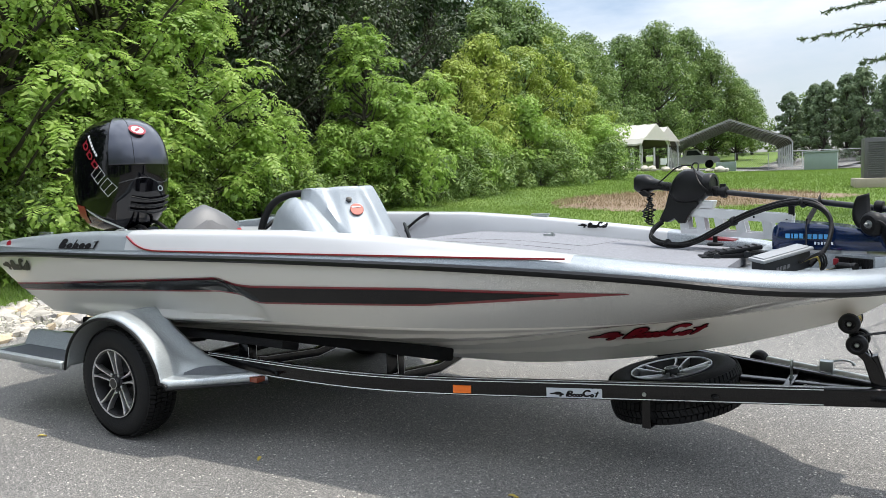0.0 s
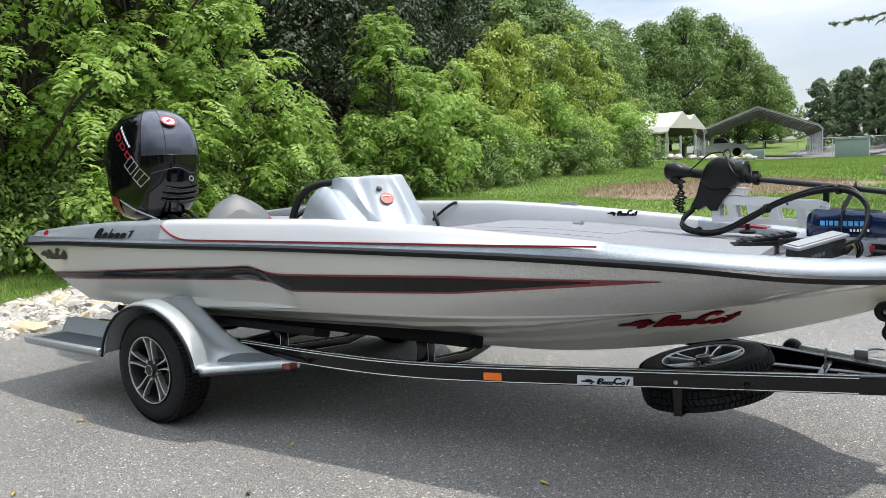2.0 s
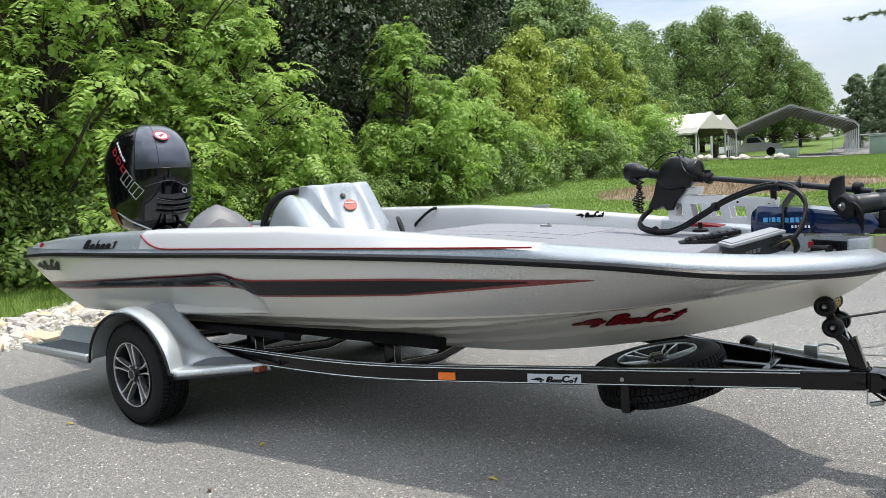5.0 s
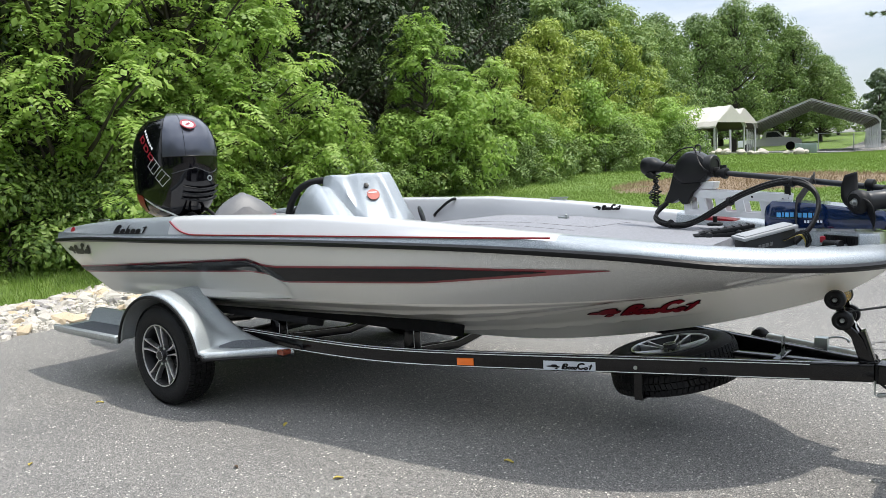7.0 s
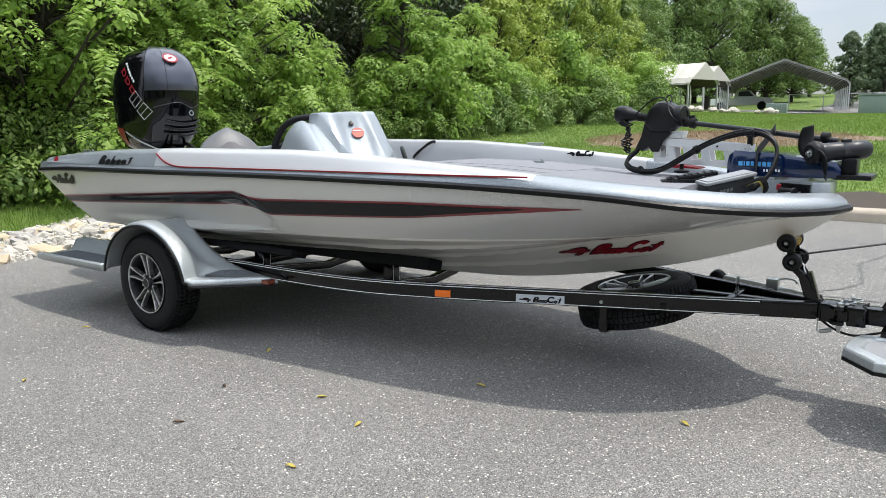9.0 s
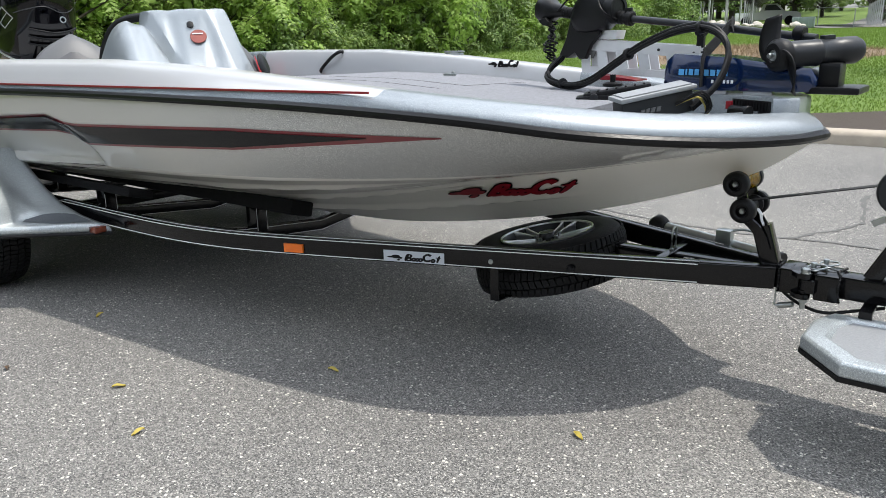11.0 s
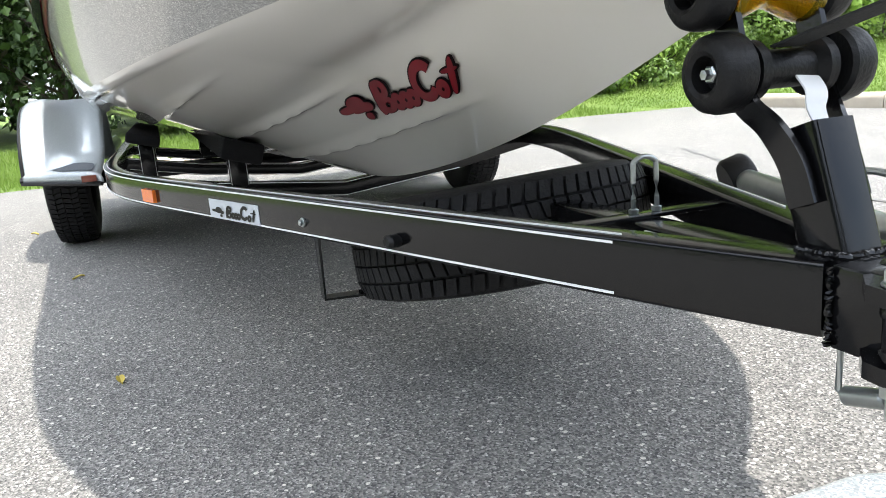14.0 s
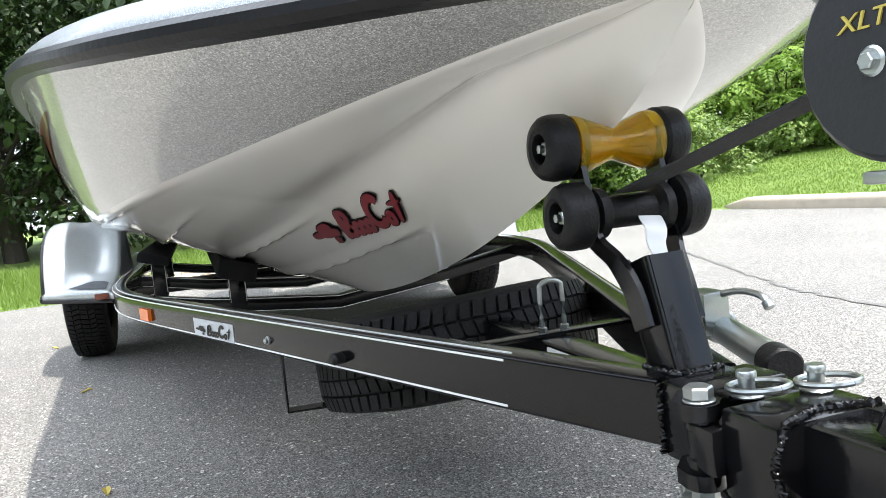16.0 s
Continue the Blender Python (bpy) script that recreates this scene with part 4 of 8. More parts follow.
def cowl_grow(z, a, off):
    """A point of the cowl's upper skin by height and bearing (0: straight ahead), lifted by off."""
    cx, lx, wy = [interp([(r[0], r[k]) for r in cowl_fine], z) for k in (1, 2, 3)]
    c, sn = math.cos(a), math.sin(a)
    g = off / max(0.05, lx)
    return V(cx + lx * (1 + g) * abs(c) ** (2 / 2.6) * (1 if c > 0 else -1), wy * (1 + g) * abs(sn) ** (2 / 2.6) * (1 if sn > 0 else -1), z + off * max(0.0, (z - 1.66) / 0.38))


bm = bmesh.new()
zs = [1.665 + 0.380 * math.sin(0.5 * math.pi * k / 20) for k in range(21)]
loft(bm, [[cowl_grow(z, radians(-64 + 144 * j / 30), 0.005) for j in range(31)] for z in zs])
cowl_top = part("cowl_top", bm, COWL_TOP, outboard, "dark metallic cowl top panel")
for a_deg in (-64, -26, 32):
    bm = bmesh.new()
    tube(bm, [cowl_grow(z, radians(a_deg), 0.006) for z in zs[:-1]], 0.0022, 5)
    part("seam", bm, DECAL_BLACK, cowl_top, "dark panel seam")
bm = bmesh.new()
tube(bm, [cowl_grow(1.664, radians(-64 + 144 * j / 30), 0.005) for j in range(31)], 0.003, 5)
part("front_edge", bm, DECAL_BLACK, cowl_top, "dark lower edge of the panel")
bm = bmesh.new()
box(bm, (-1.78, -0.11, 0.62), (-1.50, 0.11, 1.2), 0.04)
box(bm, (-1.84, -0.03, 0.18), (-1.52, 0.03, 0.66), 0.025)
cyl(bm, (-1.95, 0, 0.34), (-1.45, 0, 0.34), 0.055, 16, 0.03)
box(bm, (-1.98, -0.12, 0.60), (-1.5, 0.12, 0.625), 0.01)
part("midsection", bm, COWL, outboard)
bm = bmesh.new()
box(bm, (-1.52, -0.12, 0.75), (-1.34, 0.12, 1.16), 0.02)
part("jack_plate", bm, BLACK_GLOSS, outboard, "black jack plate")


# ---- trailer ----
trailer = thing("boat_trailer", "gloss black boat trailer with silver fenders and white pinstripes", "trailer", (1.6, 0, 0.0))
RAIL_OUT = [(-1.15, -0.885), (0.4, -0.89), (1.0, -0.895), (1.4, -0.88), (1.72, -0.83), (2.03, -0.737), (2.5, -0.565), (3.85, -0.06)]
rail_path = smooth_path([(x, y, 0.4385) for x, y in RAIL_OUT], 6)
for sgn in (1, -1):
    bm = bmesh.new()
    path = [V(p.x, (p.y + 0.025) * sgn, p.z) for p in rail_path]
    sweep(bm, path, rect(0.05, 0.083, 0.006))
    frame_rail = part("frame_rail", bm, BLACK_GLOSS, trailer, "black steel frame rail")
    for dz in (0.034, -0.034):
        bm = bmesh.new()
        sweep(bm, [V(p.x, (p.y - 0.0015) * sgn, p.z + dz) for p in rail_path if -0.5 < p.x < 3.80], rect(0.002, 0.0035))
        part("pinstripe", bm, PINSTRIPE, frame_rail, "thin white pinstripe")
    bm = bmesh.new()
    sweep(bm, [V(p.x, (p.y + 0.012) * sgn, p.z + 0.0425) for p in rail_path if 0.2 < p.x < 3.65], rect(0.003, 0.002))
    part("pinstripe", bm, PINSTRIPE, frame_rail, "thin white pinstripe")

for x in (-0.75, 0.45, 1.45):
    bm = bmesh.new()
    w = 0.86 if x < 1.3 else 0.85
    sweep(bm, [V(x, -w, 0.42), V(x, -0.5, 0.355), V(x, 0.0, 0.30), V(x, 0.5, 0.355), V(x, w, 0.42)], rect(0.05, 0.06, 0.006))
    cross = part("crossmember", bm, BLACK_GLOSS, trailer)
    for dz in (-0.026, 0.026):
        bm = bmesh.new()
        sweep(bm, [V(x + 0.0262, -w + 0.03, 0.417 + dz), V(x + 0.0262, -0.5, 0.355 + dz), V(x + 0.0262, 0.0, 0.30 + dz), V(x + 0.0262, 0.5, 0.355 + dz)], rect(0.002, 0.003))
        part("pinstripe", bm, PINSTRIPE, cross, "thin white pinstripe")
bm = bmesh.new()
box(bm, (-0.035, -1.02, 0.30), (0.035, 1.02, 0.37), 0.006)
part("axle", bm, BLACK_GLOSS, trailer)
for y, x0, x1, z in ((0.41, -1.0, 1.80, 0.553), (0.74, -1.0, 0.95, 0.575)):
    for sgn in (1, -1):
        bm = bmesh.new()
        vs = box(bm, (x0, -0.07, -0.058 if y < 0.5 else -0.03), (x1, 0.07, 0.015), 0.012)
        bmesh.ops.transform(bm, matrix=pose(0, y * sgn, z - 0.022, sgn * 16), verts=bm.verts)
        bunk = part("bunk", bm, BUNK_CARPET, trailer, "black carpeted bunk board")
        for x in (x0 + 0.35, x1 - 0.36):
            bm = bmesh.new()
            box(bm, (x - 0.04, y * sgn - 0.035, 0.34), (x + 0.04, y * sgn + 0.035, z - 0.045), 0.006)
            bunk_post = part("bunk_post", bm, BLACK_GLOSS, bunk)
            for yy in (-0.031, 0.031):
                bm = bmesh.new()
                box(bm, (x + 0.0395, y * sgn + yy - 0.001, 0.36), (x + 0.0415, y * sgn + yy + 0.001, z - 0.06))
                part("pinstripe", bm, PINSTRIPE, bunk_post, "thin white pinstripe")


SWEEP = [(0.04, 0.750), (0.19, 0.640), (0.34, 0.548), (0.485, 0.488), (0.66, 0.453), (0.83, 0.437), (0.93, 0.430)]


def fender_point(u, f):
    """Fender skin: round over the tyre outside (u 0), swept down into a flat step inside (u 1); f from the crown to the front."""
    y = -1.29 + 0.36 * u
    xe = 0.53 + 0.40 * u
    if f < 0.8:
        a = 0.5 * math.pi * (1 - f / 0.8)
        x, z = 0.04 + 0.455 * math.cos(a), max(0.425, 0.365 + 0.385 * math.sin(a))
    else:
        x, z = 0.495 + (xe - 0.495) * (f - 0.8) / 0.2, 0.425
    w = max(0.0, min(1.0, (u - 0.22) / 0.5))
    w = w * w * (3 - 2 * w)
    xi = 0.04 + (xe - 0.04) * f
    x, z = x + (xi - x) * w, z + (interp(SWEEP, 0.04 + 0.89 * f) - z) * w
    crown = 0.012 * math.sin(math.pi * min(1.0, u / 0.45)) * (1 - f)
    return x, y, z + crown


def fender_rows(sgn):
    rows = []
    for j in range(19):
        u = (j / 18) ** 1.15
        lip = 0.016 * (1 - min(1, u / 0.06)) + 0.012 * max(0, (u - 0.9) / 0.1)
        row = []
        for k in range(10):
            a = math.pi * (1 - k / 20)
            crown = 0.012 * math.sin(math.pi * min(1.0, u / 0.45)) * (k / 10)
            row.append(V(0.04 + 0.455 * math.cos(a), (-1.29 + 0.36 * u) * sgn, max(0.405, 0.365 + 0.385 * math.sin(a)) - lip + crown))
        for k in range(25):
            x, y, z = fender_point(u, k / 24)
            row.append(V(x, y * sgn, z - lip))
        x, y, z = fender_point(u, 1.0)
        row.append(V(x + 0.012, y * sgn, z - 0.006 - lip))
        row.append(V(x + 0.018, y * sgn, z - 0.020 - lip * 0.5))
        row.append(V(x + 0.018, y * sgn, 0.385))
        rows.append(row)
    return rows


def wheel_parts(holder, c, axis, face):
    """Tyre with tread blocks and a five-spoke alloy rim; axis points out of the face."""
    axis = Vector(axis).normalized()
    s = axis.cross(Vector((0, 0, 1)))
    if s.length < 1e-3:
        s = Vector((1, 0, 0))
    s.normalize()
    u = s.cross(axis)
    c = Vector(c)
    R, W = 0.335, 0.205
    bm = bmesh.new()
    lathe(bm, [(0.195, -W / 2 + 0.02), (0.215, -W / 2 + 0.006), (0.26, -W / 2 - 0.004), (0.30, -W / 2 + 0.004), (0.314, -W / 2 + 0.018), (0.321, -W / 2 + 0.045), (0.322, 0), (0.321, W / 2 - 0.045),
               (0.314, W / 2 - 0.018), (0.30, W / 2 - 0.004), (0.26, W / 2 + 0.004), (0.215, W / 2 - 0.006), (0.195, W / 2 - 0.02), (0.19, 0), (0.195, -W / 2 + 0.02)], c, axis, 56, False)
    tyre = part("tyre", bm, TYRE, holder, "black treaded tyre")
    bm = bmesh.new()
    n = 76
    for col, (h0, h1, ph) in enumerate(((-0.090, -0.058, 0.0), (-0.052, -0.022, 0.35), (-0.017, 0.017, 0.6), (0.022, 0.052, 0.15), (0.058, 0.090, 0.5))):
        for k in range(n):
            a0 = 2 * math.pi * (k + ph) / n
            a1 = a0 + 2 * math.pi / n * (0.74 if col in (0, 4) else 0.80)
            tw = 0.022 * (1 if col % 2 else -1)
            vs = []
            for r in (0.318, R - 0.001):
                for a, h in ((a0, h0), (a1, h0), (a1 + tw, h1), (a0 + tw, h1)):
                    rr = r - (0.009 if abs(h) > 0.085 and r > 0.33 else 0)
                    vs.append(bm.verts.new(c + axis * h + (s * math.cos(a) + u * math.sin(a)) * rr))
            for f in ((4, 5, 6, 7), (0, 1, 5, 4), (1, 2, 6, 5), (2, 3, 7, 6), (3, 0, 4, 7)):
                bm.faces.new([vs[q] for q in f])
    tagged(part("tread", bm, TYRE, tyre, smooth=False), kind="stuff")
    bm = bmesh.new()
    lathe(bm, [(0.196, -0.09), (0.206, W / 2 - 0.012), (0.203, W / 2 - 0.004), (0.188, W / 2 - 0.004), (0.182, W / 2 - 0.02), (0.176, -0.01), (0.10, -0.02), (0.06, 0.01), (0.001, 0.01)], c, axis, 48, False)
    rim = part("rim", bm, RIM_BLACK, holder, "gloss black alloy rim")
    bm = bmesh.new()
    lathe(bm, [(0.203, W / 2 - 0.003), (0.204, W / 2 + 0.002), (0.199, W / 2 + 0.002), (0.197, W / 2 - 0.006)], c, axis, 48, False)
    part("rim_edge", bm, ALLOY, rim, "machined rim edge")
    for k in range(5):
        a = radians(90 + 72 * k)
        for d in (-1, 1):
            bm = bmesh.new()
            rows = []
            for q in range(6):
                f = q / 5
                r = 0.052 + 0.142 * f
                ang = a + d * (0.0150 + 0.011 * f + 0.010 * f ** 5) / r
                rad = s * math.cos(ang) + u * math.sin(ang)
                tan = axis.cross(rad)
                w = 0.0046 + 0.0012 * f + 0.003 * f ** 6
                h = W / 2 - 0.028 + 0.022 * f
                rows.append([c + rad * r + tan * x + axis * (h + z) for x, z in ((-w, -0.03), (-w, 0), (-w * 0.7, 0.005), (w * 0.7, 0.005), (w, 0), (w, -0.03))])
            loft(bm, rows, False, True)
            part("spoke", bm, ALLOY, rim, "machined silver spoke")
    bm = bmesh.new()
    lathe(bm, [(0.05, 0.0), (0.05, W / 2 - 0.03), (0.036, W / 2 - 0.022), (0.034, W / 2 - 0.005), (0.030, W / 2), (0.001, W / 2 + 0.001)], c, axis, 24)
    part("hub_cap", bm, RIM_BLACK, rim, "black hub cap")
    bm = bmesh.new()
    lathe(bm, [(0.0305, W / 2 - 0.001), (0.0335, W / 2 - 0.001), (0.0335, W / 2 + 0.0015), (0.0305, W / 2 + 0.0015), (0.0305, W / 2 - 0.001)], c, axis, 24, False)
    part("hub_ring", bm, ALLOY, rim, "thin bright ring")
    for k in range(5):
        a = radians(54 + 72 * k)
        rad = s * math.cos(a) + u * math.sin(a)
        bm = bmesh.new()
        p = c + rad * 0.058
        cyl(bm, p + axis * (W / 2 - 0.045), p + axis * (W / 2 - 0.012), 0.010, 6, 0.002)
        part("lug_nut", bm, ZINC, rim)


for sgn in (1, -1):
    bm = bmesh.new()
    loft(bm, fender_rows(sgn))
    fender = part("fender", bm, FENDER, trailer, "silver metal-flake fender")
    so = fender.modifiers.new("thickness", 'SOLIDIFY')
    so.thickness = 0.012
    so.offset = -1 if sgn > 0 else 1
    bm = bmesh.new()
    pad = []
    for j in range(9):
        u = 0.34 + 0.56 * j / 8
        f0, f1 = 0.845 - 0.10 * math.sin(math.pi * j / 8) ** 0.6 - 0.01 * j, 0.85 + 0.115 * min(1.0, j / 3)
        pad.append([V(q[0], q[1] * sgn, q[2] + 0.003) for q in (fender_point(u, f0 + (f1 - f0) * k / 6) for k in range(7))])
    loft(bm, pad)
    part("front_tread_pad", bm, GRIT, fender, "dark grit pad on the front step")
    bm = bmesh.new()
    rr = fender_rows(sgn)
    edge = [r[-1] + V(0.002, 0, -0.004) for r in rr][::-1] + [p + V(0, -0.002 * sgn, -0.006) for p in rr[0][::-1][1:]]
    tube(bm, edge, 0.009, 8)
    part("edge_trim", bm, BLACK_RUBBER, fender, "black rubber edge trim")
    # rear step
    bm = bmesh.new()
    tray = []
    for y, zo in ((-1.285, -0.045), (-1.29, 0.0), (-1.275, 0.012), (-1.255, 0.004), (-1.245, -0.012), (-1.02, -0.012), (-1.0, 0.03), (-0.975, 0.085), (-0.955, 0.09), (-0.93, 0.06), (-0.925, -0.045)):
        tray.append([V(x, y * sgn, 0.415 + zo * (1 if x > -1.34 else 0.85)) for x in (-1.385, -1.36, -1.30, -1.0, -0.7, -0.50, -0.46)])
    loft(bm, tray)
    step = part("rear_step", bm, FENDER, fender, "silver flake fender step")
    so = step.modifiers.new("thickness", 'SOLIDIFY')
    so.thickness = 0.01
    bm = bmesh.new()
    box(bm, (-1.30, -1.235 * sgn if sgn > 0 else 1.03, 0.404), (-0.52, -1.03 * sgn if sgn > 0 else 1.235, 0.4085), 0.002)
    part("tread_pad", bm, GRIT, fender, "dark grit tread pad")
    bm = bmesh.new()
    box(bm, (0.885, -0.975 * sgn - 0.032, 0.392), (0.945, -0.975 * sgn + 0.028, 0.420), 0.004)
    part("reflector", bm, RED_LENS, fender, "dark red-amber marker lens")
    wheel = new("wheel")
    wheel.parent = trailer
    wheel.location = -Vector(trailer.location)
    wheel_parts(wheel, (0, -1.145 * sgn, 0.335), (0, -sgn, 0), -1.25)

# amber marker and maker's plate on the near rail
ang = math.atan2(0.505, 1.35)
def on_rail(x, off=0.0):
    y = interp([(q.x, q.y) for q in rail_path], x)
    return V(x + off * math.sin(ang), y - off * math.cos(ang), 0)


def rail_plate(bm, x0, x1, z0, z1, t):
    a, b = on_rail(x0), on_rail(x1)
    o = V(math.sin(ang), -math.cos(ang), 0) * t
    vs = [bm.verts.new(p) for p in (a + V(0, 0, z0), b + V(0, 0, z0), b + V(0, 0, z1), a + V(0, 0, z1), a + V(0, 0, z0) + o, b + V(0, 0, z0) + o, b + V(0, 0, z1) + o, a + V(0, 0, z1) + o)]
    for f in ((0, 1, 2, 3), (7, 6, 5, 4), (0, 4, 5, 1), (1, 5, 6, 2), (2, 6, 7, 3), (3, 7, 4, 0)):
        bm.faces.new([vs[q] for q in f])


bm = bmesh.new()
rail_plate(bm, 2.035, 2.12, 0.413, 0.450, 0.012)
part("side_marker", bm, AMBER, trailer, "amber side marker reflector")
bm = bmesh.new()
rail_plate(bm, 2.465, 2.71, 0.403, 0.450, 0.003)
plate = part("name_plate", bm, PLATE, trailer, "silver plate with dark printed marks")

# winch post, bow rollers
bm = bmesh.new()
sweep(bm, [V(3.83, 0, 0.47), V(3.785, 0, 0.612)], rect(0.058, 0.062, 0.006), up=(1, 0, 0))
post = part("bow_stop_post", bm, BLACK_GLOSS, trailer, "black steel bow stop post")
for s in (-1, 1):
    bm = bmesh.new()
    sweep(bm, smooth_path([(3.812, 0.037 * s, 0.53), (3.795, 0.038 * s, 0.575), (3.770, 0.044 * s, 0.612), (3.745, 0.056 * s, 0.640), (3.735, 0.060 * s, 0.675), (3.722, 0.060 * s, 0.725), (3.706, 0.060 * s, 0.775)], 4), rect(0.008, 0.036), up=(1, 0, 0))
    part("arm_plate", bm, BLACK_GLOSS, post)
for (x, z, inner, r) in ((3.706, 0.767, YELLOW, 0.036), (3.737, 0.675, BLACK_RUBBER, 0.022)):
    bm = bmesh.new()
    if inner is YELLOW:
        lathe(bm, [(0.012, -0.064), (0.041, -0.064), (0.0415, -0.060), (0.040, -0.050), (0.025, -0.010), (0.023, 0.0), (0.025, 0.010), (0.040, 0.050), (0.0415, 0.060), (0.041, 0.064), (0.012, 0.064), (0.012, 0.055), (0.036, 0.050),
                   (0.018, 0.006), (0.018, -0.006), (0.036, -0.050), (0.012, -0.055), (0.012, -0.064)], (x, 0, z), (0, 1, 0), 32, False)
        for k in range(8):
            a = 2 * math.pi * k / 8
            rad = V(math.cos(a), 0, math.sin(a))
            tn = V(-math.sin(a), 0, math.cos(a)) * 0.0022
            for sg in (-1, 1):
                o = V(x, 0, z)
                loft(bm, [[o + rad * r_ + V(0, h_ * sg, 0) + tn * e for r_, h_ in ((0.012, 0.008), (0.019, 0.008), (0.0355, 0.050), (0.012, 0.054))] for e in (-1, 1)], True, True)
    else:
        lathe(bm, [(0.02, -0.055), (0.034, -0.055), (0.034, -0.042), (0.022, -0.034), (0.022, 0.034), (0.034, 0.042), (0.034, 0.055), (0.02, 0.055)], (x, 0, z), (0, 1, 0), 24)
    roller = part("bow_roller", bm, inner, post, "amber urethane bow roller" if inner is YELLOW else "black rubber roller")
    for s in (-1, 1):
        bm = bmesh.new()
        lathe(bm, [(0.018, 0.066), (0.040, 0.066), (0.0445, 0.071), (0.0450, 0.090), (0.0425, 0.101), (0.036, 0.108), (0.026, 0.110), (0.0205, 0.107), (0.019, 0.088), (0.001, 0.088)], (x, 0, z), (0, s, 0), 28)
        part("end_wheel", bm, BLACK_RUBBER, roller, "black rubber end wheel")
        bm = bmesh.new()
        lathe(bm, [(0.001, 0.086), (0.0105, 0.086), (0.0105, 0.099), (0.0085, 0.101), (0.006, 0.101), (0.006, 0.108), (0.001, 0.109)], (x, 0, z), (0, s, 0), 6)
        part("axle_nut", bm, ZINC, roller, "zinc plated nut")

# tongue with swing-away hinge, winch
bm = bmesh.new()
box(bm, (3.84, -0.045, 0.40), (3.97, 0.045, 0.48), 0.006)
box(bm, (4.0, -0.042, 0.398), (5.35, 0.042, 0.478), 0.006)
part("tongue", bm, BLACK_GLOSS, trailer, "black steel tongue")
bm = bmesh.new()
sweep(bm, [V(4.150, 0, 0.475), V(4.260, 0, 0.70)], rect(0.05, 0.055, 0.005), up=(1, 0, 0))
stand = part("winch_stand", bm, BLACK_GLOSS, trailer, "black winch stand")
bm = bmesh.new()
outline = [(4.213 + 0.078 * math.cos(radians(a)), 0.790 + 0.078 * math.sin(radians(a))) for a in range(75, 256, 12)]
outline += [(4.208, 0.712), (4.378, 0.715), (4.41, 0.735), (4.41, 0.755), (4.358, 0.815), (4.288, 0.858)]
rows = []
for g, y in ((0.97, -0.045), (1.0, -0.053), (1.0, -0.078), (0.965, -0.090), (0.90, -0.096), (0.02, -0.096)):
    rows.append([V(4.238 + (x - 4.238) * g, y, 0.785 + (z - 0.785) * g) for x, z in outline])
loft(bm, rows, True, True)
part("winch_cover", bm, DARKGREY, stand, "dark plastic winch cover")
bm = bmesh.new()
sweep(bm, [V(3.745, 0, 0.70), V(4.17, 0, 0.80)], rect(0.045, 0.003))
part("winch_strap", bm, STRAP, trailer, "black webbing winch strap")
bm = bmesh.new()
plan = [(4.02, -0.20), (4.06, -0.10), (4.55, -0.08), (4.66, -0.16), (4.66, -0.42), (4.56, -0.52), (4.16, -0.52), (4.02, -0.36)]
ctr = V(4.34, -0.30, 0)
rows = []
for grow, z in ((0.98, 0.318), (1.0, 0.325), (1.0, 0.358), (0.97, 0.368), (0.80, 0.372), (0.76, 0.366), (0.75, 0.358), (0.02, 0.358)):
    rows.append([V(ctr.x + (x - ctr.x) * grow, ctr.y + (y - ctr.y) * grow, z) for x, y in plan])
loft(bm, rows, True, True)
tongue_step = part("tongue_step", bm, FENDER, trailer, "silver metal-flake tongue step")
bv = tongue_step.modifiers.new("round", 'BEVEL')
bv.width, bv.segments, bv.limit_method, bv.angle_limit = 0.006, 2, 'ANGLE', radians(25)
bm = bmesh.new()
loft(bm, [[V(ctr.x + (x - ctr.x) * 0.74, ctr.y + (y - ctr.y) * 0.74, z) for x, y in plan] for z in (0.357, 0.361)], True, True)
part("tread_pad", bm, mat("silver_grit_tread", (0.30, 0.31, 0.32), 0.8, vary=0.35, scale=150.0, bump=0.7, bscale=500.0), tongue_step, "grey grit tread pad")
bm = bmesh.new()
loft(bm, [[V(ctr.x + (x - ctr.x) * g, ctr.y + (y - ctr.y) * g, z) for x, y in plan] for g, z in ((0.99, 0.306), (1.006, 0.306), (1.006, 0.322), (0.99, 0.322))], True, False)
part("edge_trim", bm, BLACK_RUBBER, tongue_step, "black rubber edge trim")
for k, (x, y, r) in enumerate(((4.40, -0.33, 0.022), (4.365, -0.31, 0.008), (4.385, -0.295, 0.009), (4.41, -0.29, 0.009), (4.435, -0.30, 0.008))):
    bm = bmesh.new()
    cyl(bm, (x, y, 0.3605), (x, y, 0.3625), r, 14, 0.0005)
    part("paw_print", bm, ALU, tongue_step, "pale printed dot")
for x in (4.16, 4.50):
    bm = bmesh.new()
    box(bm, (x - 0.02, -0.115, 0.385), (x + 0.02, 0.045, 0.397), 0.003)
    box(bm, (x - 0.02, -0.125, 0.33), (x + 0.02, -0.110, 0.397), 0.003)
    part("step_bracket", bm, BLACK_GLOSS, tongue_step, "black step bracket")

spare = thing("spare_wheel", "spare wheel carried flat in the trailer frame, silver spokes", "wheel", (2.91, 0.0, 0.27))
wheel_parts(spare, (2.914, 0.011, 0.358), (-0.18, -0.05, 1), 0)



